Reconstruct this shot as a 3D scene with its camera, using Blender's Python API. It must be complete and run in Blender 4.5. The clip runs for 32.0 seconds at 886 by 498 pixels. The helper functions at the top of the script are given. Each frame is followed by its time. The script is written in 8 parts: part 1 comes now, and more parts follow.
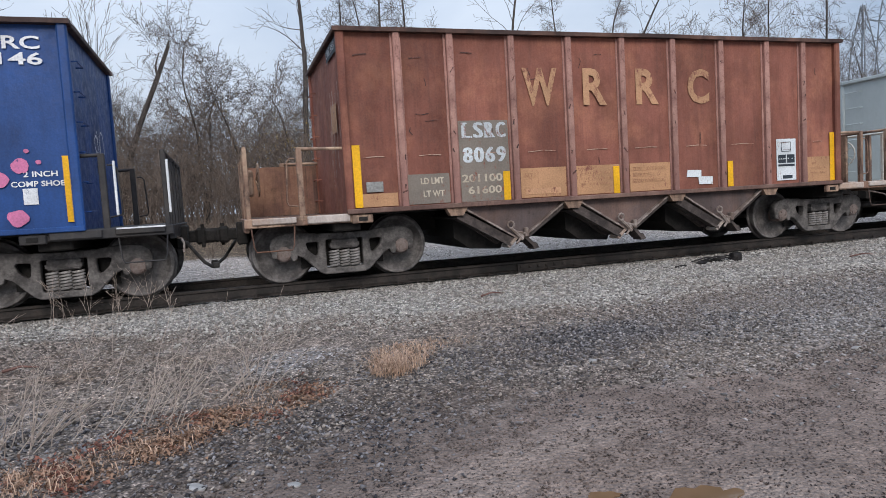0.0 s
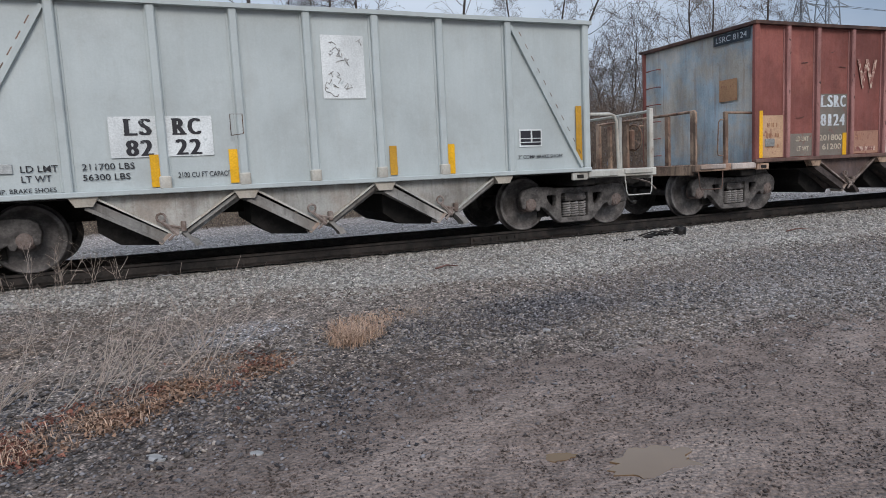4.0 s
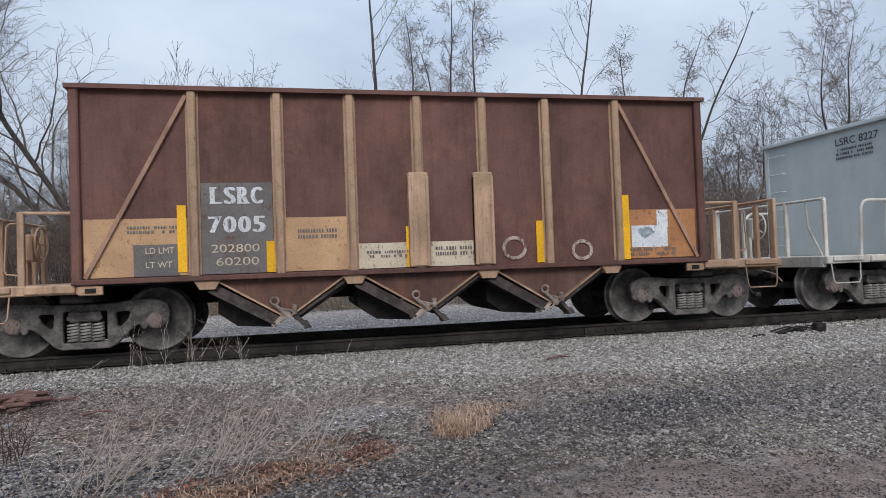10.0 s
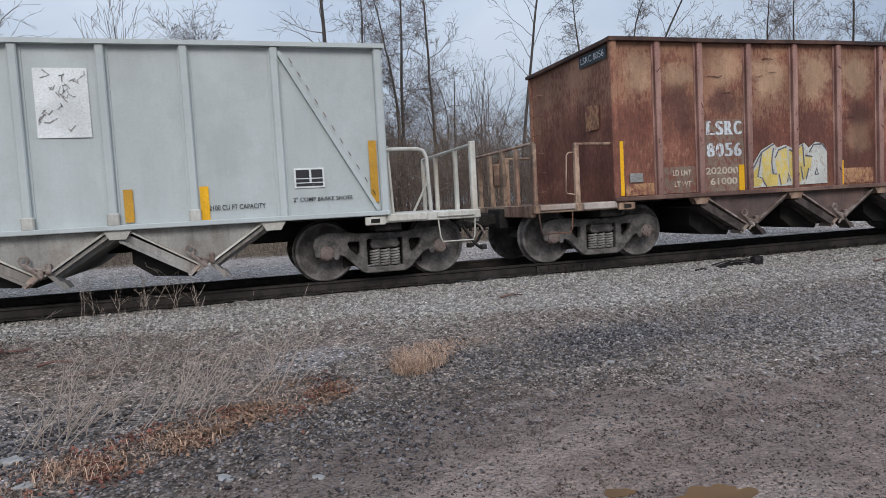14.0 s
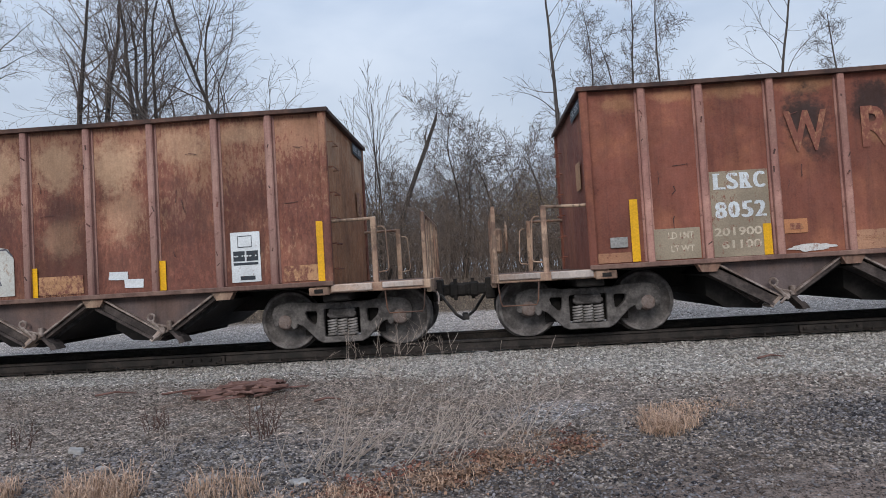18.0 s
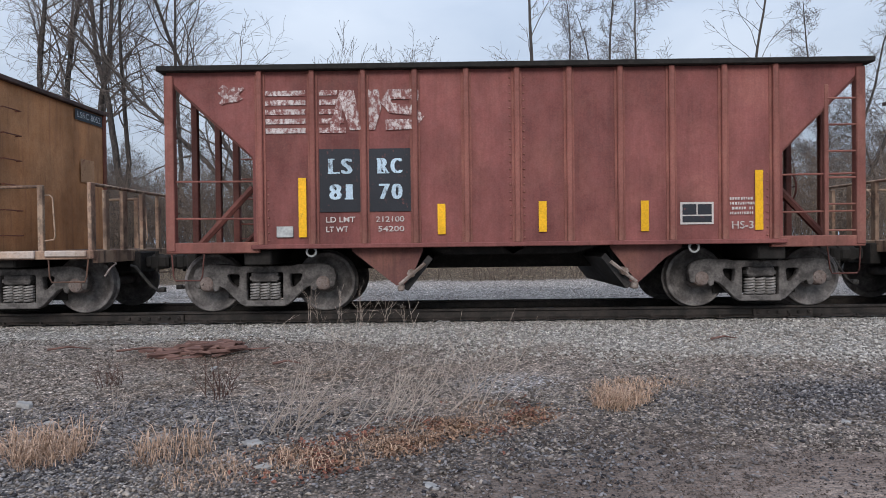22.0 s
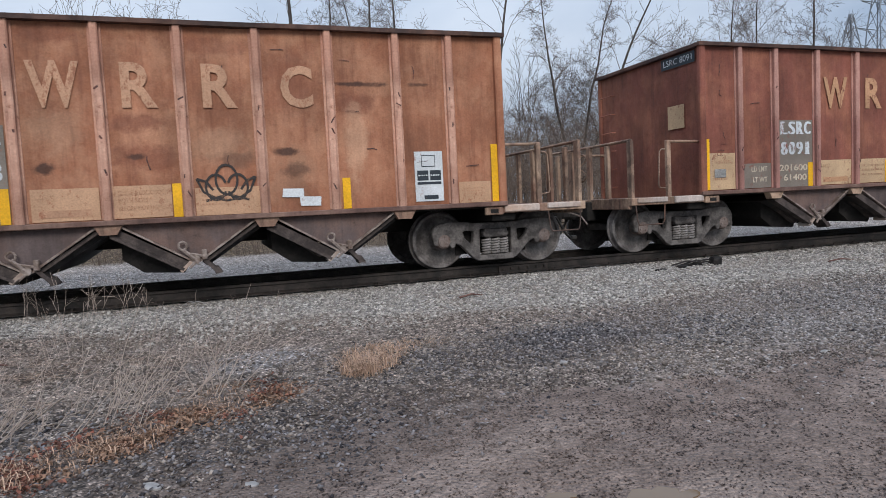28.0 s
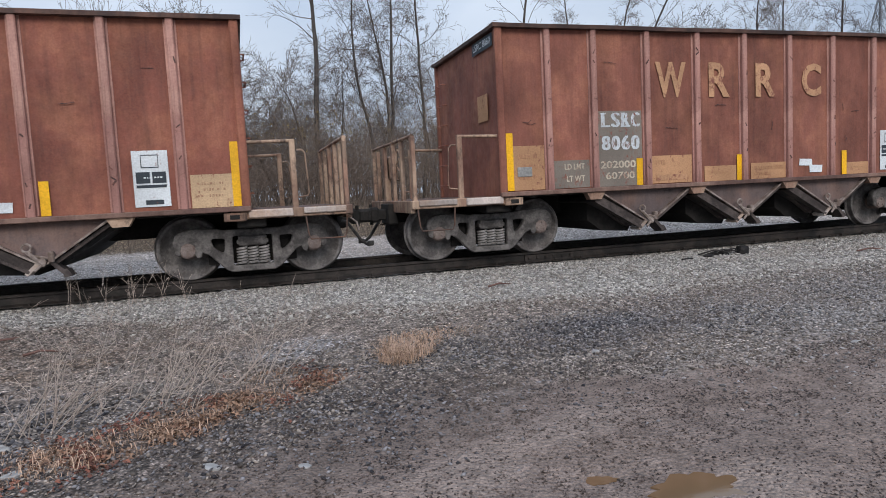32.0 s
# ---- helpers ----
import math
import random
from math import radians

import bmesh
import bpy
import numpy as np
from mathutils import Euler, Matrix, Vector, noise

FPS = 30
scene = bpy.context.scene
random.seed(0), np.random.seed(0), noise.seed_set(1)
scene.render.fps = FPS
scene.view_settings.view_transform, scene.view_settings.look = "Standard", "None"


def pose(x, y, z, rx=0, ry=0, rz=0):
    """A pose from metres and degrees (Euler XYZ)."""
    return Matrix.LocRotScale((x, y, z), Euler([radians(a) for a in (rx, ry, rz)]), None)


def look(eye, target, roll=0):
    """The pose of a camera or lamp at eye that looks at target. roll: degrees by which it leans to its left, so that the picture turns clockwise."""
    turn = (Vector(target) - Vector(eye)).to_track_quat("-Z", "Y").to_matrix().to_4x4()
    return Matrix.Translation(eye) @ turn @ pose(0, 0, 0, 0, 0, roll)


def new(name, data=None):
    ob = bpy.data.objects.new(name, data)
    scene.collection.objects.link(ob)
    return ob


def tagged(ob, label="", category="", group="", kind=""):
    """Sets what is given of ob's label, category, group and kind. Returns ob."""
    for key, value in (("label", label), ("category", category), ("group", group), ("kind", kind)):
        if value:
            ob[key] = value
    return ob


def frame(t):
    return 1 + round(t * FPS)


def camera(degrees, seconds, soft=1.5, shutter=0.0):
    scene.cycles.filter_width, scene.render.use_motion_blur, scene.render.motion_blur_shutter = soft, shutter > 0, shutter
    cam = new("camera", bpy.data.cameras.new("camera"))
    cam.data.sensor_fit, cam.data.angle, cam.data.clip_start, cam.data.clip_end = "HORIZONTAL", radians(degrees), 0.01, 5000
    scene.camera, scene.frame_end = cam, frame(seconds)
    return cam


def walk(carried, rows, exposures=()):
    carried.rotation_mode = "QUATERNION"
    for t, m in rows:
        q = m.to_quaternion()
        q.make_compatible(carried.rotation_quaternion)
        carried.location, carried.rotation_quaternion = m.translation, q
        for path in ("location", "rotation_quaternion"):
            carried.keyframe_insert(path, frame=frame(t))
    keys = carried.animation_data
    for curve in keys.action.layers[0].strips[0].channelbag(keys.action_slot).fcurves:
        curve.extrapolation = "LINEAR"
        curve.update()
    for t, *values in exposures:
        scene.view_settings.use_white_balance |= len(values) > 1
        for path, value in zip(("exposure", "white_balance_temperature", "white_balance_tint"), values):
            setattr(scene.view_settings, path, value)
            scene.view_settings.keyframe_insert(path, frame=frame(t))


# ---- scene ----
# A hopper train rolls beside a gravel lane; the track runs along x.
RAIL_TOP = 0.5
TRACK_Y = 10.955
cam = camera(68.14, 32.0, soft=0.55, shutter=0.06)
PATH = [
    (0, 0.067, 0.091, 1.573, -18.03, -4.10, -3.39), (0.5, 0.047, 0.101, 1.565, -17.40, -4.19, -3.63),
    (1, 0.029, 0.120, 1.562, -17.36, -4.40, -4.15), (1.5, 0.018, 0.132, 1.564, -18.90, -4.93, -3.92),
    (2, 0.007, 0.144, 1.566, -19.05, -5.14, -3.34), (2.5, -0.003, 0.132, 1.564, -18.60, -4.60, -4.04),
    (3, 0.004, 0.111, 1.561, -18.96, -4.76, -5.68), (3.5, -0.003, 0.080, 1.558, -21.75, -6.11, -3.48),
    (5.5, -0.024, 0.080, 1.554, -23.00, -6.80, -1.87), (6, -0.021, 0.084, 1.557, -24.74, -4.27, -1.85),
    (6.5, -0.022, 0.073, 1.555, -24.72, -1.87, -1.42), (7, -0.013, 0.076, 1.553, -24.82, -1.16, 0.05),
    (7.5, -0.004, 0.075, 1.562, -28.82, -1.52, -1.18), (8, -0.002, 0.094, 1.573, -23.37, -0.99, -3.01),
    (8.5, 0.001, 0.091, 1.580, -21.71, -0.63, -3.38), (9, 0.010, 0.092, 1.578, -17.70, -0.40, -2.94),
    (9.5, 0.032, 0.078, 1.574, -15.87, 0.17, -2.89), (10, 0.044, 0.080, 1.567, -12.61, 1.43, -2.07),
    (10.5, -0.000, 0.047, 1.557, -12.52, 0.36, -2.75), (11, -0.032, 0.035, 1.545, -7.54, -0.87, -9.21),
    (11.5, -0.057, 0.021, 1.540, -2.92, -1.15, -2.99), (12, -0.096, -0.028, 1.539, -3.08, 0.24, -4.36),
    (12.5, -0.056, -0.059, 1.547, -9.09, 0.29, -4.03), (13, 0.002, -0.025, 1.563, -14.06, -1.47, -1.70),
    (13.5, -0.002, -0.025, 1.571, -16.05, -1.80, -3.10), (14, 0.027, -0.007, 1.580, -16.34, -3.86, -3.12),
    (14.5, 0.032, 0.015, 1.577, -18.28, -4.49, -2.81), (15, 0.051, 0.023, 1.580, -18.61, -4.54, -2.89),
    (15.5, 0.028, 0.000, 1.585, -13.87, -3.58, -0.76), (17.5, -0.078, -0.047, 1.574, -4.01, 2.12, -1.86),
    (18, -0.119, -0.073, 1.567, 3.12, 2.06, -3.41), (18.5, -0.130, -0.078, 1.567, 2.24, 1.35, -2.97),
    (19, -0.116, -0.083, 1.566, 1.26, 1.03, -3.40), (19.5, -0.095, -0.076, 1.564, 0.32, 0.74, -1.99),
    (20, -0.089, -0.075, 1.563, -1.96, -1.39, -2.06), (20.5, -0.099, -0.078, 1.561, -1.56, -1.63, -2.40),
    (21, -0.093, -0.077, 1.559, -1.75, -1.51, -2.46), (21.5, -0.096, -0.059, 1.558, -1.15, -0.80, -2.42),
    (22, -0.083, -0.054, 1.566, 0.48, -0.72, -0.69), (22.5, -0.040, -0.026, 1.560, 1.08, -2.70, -1.20),
    (23, -0.002, 0.027, 1.554, -5.25, -3.33, 2.35), (23.5, 0.056, 0.071, 1.552, -12.12, -3.24, 3.21),
    (24, 0.093, 0.074, 1.561, -14.80, -3.31, 2.51), (24.5, 0.099, 0.083, 1.559, -16.02, -3.16, 2.65),
    (25, 0.106, 0.088, 1.559, -16.63, -3.11, 2.48), (25.5, 0.139, 0.065, 1.561, -16.08, -2.13, 1.24),
    (27.5, 0.195, 0.039, 1.541, -13.89, -3.46, -1.76), (28, 0.221, 0.049, 1.546, -18.83, -3.92, -2.81),
    (28.5, 0.203, 0.053, 1.545, -19.96, -3.48, -1.24), (29, 0.138, 0.049, 1.563, -20.29, -5.45, -3.68),
    (29.5, 0.066, 0.011, 1.570, -18.34, -7.29, -3.76), (30, 0.008, -0.021, 1.572, -18.32, -7.15, -3.33),
    (30.5, -0.003, -0.037, 1.572, -18.42, -6.49, -2.38), (31, -0.012, -0.040, 1.576, -17.55, -4.77, -2.22),
    (31.5, -0.000, -0.053, 1.586, -17.32, -5.05, -2.47), (32, 0.046, -0.037, 1.600, -17.15, -4.97, -2.93),
]


def aim(x, y, z, yaw, pitch, roll):
    yaw, pitch = radians(yaw), radians(pitch)
    way = Vector((-math.sin(yaw) * math.cos(pitch), math.cos(yaw) * math.cos(pitch), math.sin(pitch)))
    return look((x, y, z), Vector((x, y, z)) + way, roll)


EXPOSURES = ((0.0, 0.26), (1.0, 0.17), (2.0, 0.15), (3.0, -0.04), (4.5, 0.1), (6.0, 0.27), (7.0, 0.14), (8.0, 0.16), (10.0, 0.12), (13.0, -0.02), (14.0, 0.04), (15.0, 0.16), (18.0, 0.08), (19.0, 0.06), (21.0, 0.21), (22.0, 0.2), (23.0, 0.28), (24.0, 0.28), (28.0, 0.17), (29.0, 0.2), (30.0, 0.34), (31.0, 0.25), (32.0, 0.2))
walk(cam, [(row[0], aim(*row[1:])) for row in PATH], EXPOSURES)

# ---- daylight: an overcast winter sky ----
SUN_ELEVATION, SUN_TURN = radians(33), radians(189)
world = bpy.data.worlds.new("overcast_sky")
scene.world = world
world.use_nodes = True
wn, wl = world.node_tree.nodes, world.node_tree.links
wn.clear()
w_out, w_bg = wn.new("ShaderNodeOutputWorld"), wn.new("ShaderNodeBackground")
w_sky = wn.new("ShaderNodeTexSky")
w_sky.sky_type, w_sky.sun_disc = "NISHITA", False
w_sky.sun_elevation, w_sky.sun_rotation = SUN_ELEVATION, SUN_TURN
w_sky.air_density, w_sky.dust_density = 1.0, 2.0
w_tc, w_map = wn.new("ShaderNodeTexCoord"), wn.new("ShaderNodeMapping")
w_map.inputs["Scale"].default_value = (1.0, 1.0, 2.6)
w_noise = wn.new("ShaderNodeTexNoise")
w_noise.inputs["Scale"].default_value, w_noise.inputs["Detail"].default_value = 1.7, 6.0
w_noise.inputs["Roughness"].default_value, w_noise.inputs["Distortion"].default_value = 0.5, 0.3
w_ramp = wn.new("ShaderNodeValToRGB")
w_ramp.color_ramp.elements[0].position, w_ramp.color_ramp.elements[0].color = 0.3, (2.85, 3.7, 5.1, 1)
w_ramp.color_ramp.elements[1].position, w_ramp.color_ramp.elements[1].color = 0.68, (5.7, 6.4, 7.5, 1)
w_mix = wn.new("ShaderNodeMix")
w_mix.data_type = "RGBA"
w_mix.inputs["Factor"].default_value = 0.88
wl.new(w_tc.outputs["Generated"], w_map.inputs["Vector"])
wl.new(w_map.outputs["Vector"], w_noise.inputs["Vector"])
wl.new(w_noise.outputs["Fac"], w_ramp.inputs["Fac"])
wl.new(w_sky.outputs["Color"], w_mix.inputs[6])
wl.new(w_ramp.outputs["Color"], w_mix.inputs[7])
# an overcast sky is brighter overhead than at the horizon
w_sep, w_up, w_gain = wn.new("ShaderNodeSeparateXYZ"), wn.new("ShaderNodeMapRange"), wn.new("ShaderNodeMix")
w_up.inputs["From Min"].default_value, w_up.inputs["From Max"].default_value = 0.12, 1.0
w_up.inputs["To Min"].default_value, w_up.inputs["To Max"].default_value = 0.92, 2.2
w_grey = wn.new("ShaderNodeCombineColor")
w_gain.data_type, w_gain.blend_type = "RGBA", "MULTIPLY"
w_gain.inputs["Factor"].default_value = 1.0
wl.new(w_tc.outputs["Generated"], w_sep.inputs[0])
wl.new(w_sep.outputs["Z"], w_up.inputs["Value"])
for k in range(3):
    wl.new(w_up.outputs["Result"], w_grey.inputs[k])
wl.new(w_mix.outputs[2], w_gain.inputs[6])
wl.new(w_grey.outputs[0], w_gain.inputs[7])
wl.new(w_gain.outputs[2], w_bg.inputs["Color"])
wl.new(w_bg.outputs["Background"], w_out.inputs["Surface"])
w_bg.inputs["Strength"].default_value = 0.1
sun_data = bpy.data.lights.new("sun", "SUN")
sun_data.energy, sun_data.angle, sun_data.color = 1.7, radians(25), (1.0, 0.93, 0.88)
sun = new("sun", sun_data)
sun.matrix_world = look((0, 0, 30), Vector((0, 0, 30)) - Vector((math.sin(SUN_TURN) * math.cos(SUN_ELEVATION), math.cos(SUN_TURN) * math.cos(SUN_ELEVATION), math.sin(SUN_ELEVATION))))


# ---- materials ----
class Nodes:
    """Short hand for building one node material."""

    def __init__(self, name, rough=0.8, metal=0.0):
        self.mat = bpy.data.materials.new(name)
        self.mat.use_nodes = True
        self.t = self.mat.node_tree
        self.bsdf = self.t.nodes["Principled BSDF"]
        self.bsdf.inputs["Roughness"].default_value = rough
        self.bsdf.inputs["Metallic"].default_value = metal
        self.bsdf.inputs["Specular IOR Level"].default_value = 0.3
        self.coord = self.t.nodes.new("ShaderNodeTexCoord").outputs["Object"]

    def set(self, socket, value):
        if isinstance(value, bpy.types.NodeSocket):
            self.t.links.new(value, socket)
        elif isinstance(value, (tuple, list)) and len(value) == 3 and socket.type == "RGBA":
            socket.default_value = (*value, 1)
        else:
            socket.default_value = value

    def shift(self, at=(0, 0, 0), scale=(1, 1, 1)):
        n = self.t.nodes.new("ShaderNodeMapping")
        n.inputs["Location"].default_value, n.inputs["Scale"].default_value = at, scale
        self.t.links.new(self.coord, n.inputs["Vector"])
        return n.outputs["Vector"]

    def noise(self, scale, detail=4.0, rough=0.55, vector=None, distortion=0.0):
        n = self.t.nodes.new("ShaderNodeTexNoise")
        n.inputs["Scale"].default_value, n.inputs["Detail"].default_value = scale, detail
        n.inputs["Roughness"].default_value, n.inputs["Distortion"].default_value = rough, distortion
        self.t.links.new(vector or self.coord, n.inputs["Vector"])
        return n.outputs["Fac"]

    def cells(self, scale, vector=None, colour=False):
        n = self.t.nodes.new("ShaderNodeTexVoronoi")
        n.inputs["Scale"].default_value = scale
        self.t.links.new(vector or self.coord, n.inputs["Vector"])
        return n.outputs["Color" if colour else "Distance"]

    def span(self, value, a, b, lo=0.0, hi=1.0, smooth=True):
        n = self.t.nodes.new("ShaderNodeMapRange")
        n.interpolation_type = "SMOOTHSTEP" if smooth else "LINEAR"
        for k, x in zip(("From Min", "From Max", "To Min", "To Max"), (a, b, lo, hi)):
            n.inputs[k].default_value = x
        self.set(n.inputs["Value"], value)
        return n.outputs["Result"]

    def math(self, op, a, b=0.0):
        n = self.t.nodes.new("ShaderNodeMath")
        n.operation = op
        self.set(n.inputs[0], a), self.set(n.inputs[1], b)
        return n.outputs[0]

    def mix(self, fac, a, b, blend="MIX"):
        n = self.t.nodes.new("ShaderNodeMix")
        n.data_type, n.blend_type = "RGBA", blend
        self.set(n.inputs["Factor"], fac), self.set(n.inputs[6], a), self.set(n.inputs[7], b)
        return n.outputs[2]

    def axis(self, which):
        n = self.t.nodes.new("ShaderNodeSeparateXYZ")
        self.t.links.new(self.coord, n.inputs[0])
        return n.outputs["XYZ".index(which)]

    def grey(self, value):
        n = self.t.nodes.new("ShaderNodeCombineColor")
        for k in range(3):
            self.set(n.inputs[k], value)
        return n.outputs[0]

    def each(self):
        return self.t.nodes.new("ShaderNodeObjectInfo").outputs["Random"]

    def island(self):
        return self.t.nodes.new("ShaderNodeNewGeometry").outputs["Random Per Island"]

    def done(self, colour, height=None, bump=0.2, distance=0.01, rough=None):
        self.set(self.bsdf.inputs["Base Color"], colour)
        if rough is not None:
            self.set(self.bsdf.inputs["Roughness"], rough)
        if height is not None:
            n = self.t.nodes.new("ShaderNodeBump")
            n.inputs["Strength"].default_value, n.inputs["Distance"].default_value = bump, distance
            self.set(n.inputs["Height"], height)
            self.t.links.new(n.outputs[0], self.bsdf.inputs["Normal"])
        return self.mat


def weathered(name, main, rust, dark, seed, spread=0.35, streak=0.4, dirt=0.25, rough=0.72, pale=None, pale_amount=0.0, mottle=0.0, grain=0.12, flakes=0.0, stains=()):
    """Old paint over steel: rust blooms, runs down the sheet, grime and grain."""
    n = Nodes(name, rough)
    at = (seed * 3.7, seed * 1.9, seed * 2.3)
    big = n.noise(1.1, 8, 0.68, n.shift(at))
    runs = n.noise(2.2, 5, 0.6, n.shift(at, (4.5, 4.5, 0.32)))
    fine = n.noise(38, 4, 0.6)
    spots = n.noise(9, 5, 0.7, n.shift(at))
    c = n.mix(n.span(big, 0.62 - spread * 0.5, 0.72 - spread * 0.2), main, rust)
    c = n.mix(n.math("MULTIPLY", n.span(runs, 0.5, 0.72), streak), c, dark)
    c = n.mix(n.math("MULTIPLY", n.span(runs, 0.46, 0.3), streak * 0.7), c, rust)
    c = n.mix(n.math("MULTIPLY", n.span(spots, 0.58, 0.72), dirt), c, dark)
    if mottle:
        patch = n.noise(2.6, 7, 0.72, n.shift((seed, 4, seed * 2), (1.3, 1.3, 0.8)))
        c = n.mix(n.math("MULTIPLY", n.span(patch, 0.50, 0.56), mottle), c, dark)
    if pale:
        worn = n.noise(3.1, 7, 0.7, n.shift((seed, 9, seed), (1, 1, 0.7)))
        c = n.mix(n.math("MULTIPLY", n.span(worn, 0.56, 0.64), pale_amount), c, pale)
    if flakes:
        # scale that has lifted off in small upright flecks, thick in some bands and thin in others
        fleck = n.noise(17, 8, 0.75, n.shift((seed, 2, 3), (1.5, 1.5, 0.5)))
        zone = n.noise(1.1, 3, 0.5, n.shift((seed * 2, 5, 1), (0.7, 0.7, 1.5)))
        amount = n.math("ADD", fleck, n.math("ADD", n.math("MULTIPLY", n.math("SUBTRACT", zone, 0.5), 0.6), n.span(n.axis("Z"), 1.7, 3.3, -0.07, 0.09)))
        c = n.mix(n.math("MULTIPLY", n.span(amount, 0.52, 0.60), flakes), c, pale or rust)
        c = n.mix(n.math("MULTIPLY", n.span(amount, 0.46, 0.38), flakes * 0.8), c, dark)
    for colour, spots_at in stains:
        tear = n.math("ADD", n.math("MULTIPLY", n.math("SUBTRACT", n.noise(3.2, 8, 0.72, n.shift(at)), 0.5), 2.6), n.math("MULTIPLY", n.math("SUBTRACT", n.noise(14, 6, 0.7), 0.5), 1.0))
        for sx, sz, rx, rz, strength in spots_at:
            u = n.math("MULTIPLY", n.math("SUBTRACT", n.axis("X"), sx), 1 / rx)
            v = n.math("MULTIPLY", n.math("SUBTRACT", n.axis("Z"), sz), 1 / rz)
            d = n.math("SQRT", n.math("ADD", n.math("MULTIPLY", u, u), n.math("MULTIPLY", v, v)))
            c = n.mix(n.math("MULTIPLY", n.span(n.math("ADD", d, tear), 1.4, 0.45), strength), c, colour)
    tone = n.noise(1.2, 6, 0.62, n.shift((seed * 1.1, 0, seed), (1.3, 1.3, 0.7)))
    drips = n.noise(3.0, 6, 0.7, n.shift((seed * 2.2, 1, seed), (9, 9, 0.5)))
    c = n.mix(1.0, c, n.grey(n.span(tone, 0.3, 0.7, 1 - 2.2 * grain, 1 + 2.2 * grain)), "MULTIPLY")
    c = n.mix(1.0, c, n.grey(n.span(drips, 0.3, 0.7, 1 - 0.45 * grain, 1 + 0.45 * grain)), "MULTIPLY")
    c = n.mix(1.0, c, n.grey(n.span(fine, 0.25, 0.75, 1 - grain, 1 + 0.8 * grain)), "MULTIPLY")
    c = n.mix(1.0, c, n.grey(n.span(n.each(), 0, 1, 1 - 1.15 * grain, 1 + grain, False)), "MULTIPLY")
    return n.done(c, n.math("ADD", fine, n.math("MULTIPLY", spots, 2.0)), 0.25, 0.006, n.span(spots, 0.3, 0.7, rough - 0.1, rough + 0.15))


def worn_paint(name, colour, under, seed, wear=0.35, rough=0.6):
    """Stencil and patch paint that has flaked here and there down to what lies under it."""
    n = Nodes(name, rough)
    at = (seed * 1.3, seed * 2.1, seed * 0.7)
    flake = n.math("ADD", n.math("MULTIPLY", n.noise(16, 7, 0.75, n.shift(at, (1, 1, 0.6))), 0.75), n.math("MULTIPLY", n.noise(3, 3, 0.6, n.shift(at)), 0.25))
    tone = n.noise(1.6, 4, 0.5, n.shift(at))
    fine = n.noise(45, 3)
    c = n.mix(1.0, colour, n.grey(n.span(tone, 0.3, 0.7, 0.82, 1.12)), "MULTIPLY")
    c = n.mix(n.span(flake, 0.58 - wear * 0.22, 0.68 - wear * 0.18), c, under)
    c = n.mix(1.0, c, n.grey(n.span(fine, 0.3, 0.7, 0.88, 1.1)), "MULTIPLY")
    return n.done(c, fine, 0.15, 0.004)


def grimy_steel(name, base, dust, seed=0, rough=0.65, metal=0.35, scale=1.0):
    n = Nodes(name, rough, metal)
    a = n.noise(5 * scale, 6, 0.65, n.shift((seed, seed, 0)))
    b = n.noise(30 * scale, 4, 0.6)
    c = n.mix(n.span(a, 0.38, 0.66), base, dust)
    c = n.mix(1.0, c, n.grey(n.span(b, 0.25, 0.75, 0.75, 1.2)), "MULTIPLY")
    return n.done(c, b, 0.3, 0.005, n.span(a, 0.3, 0.7, rough - 0.12, rough + 0.2))


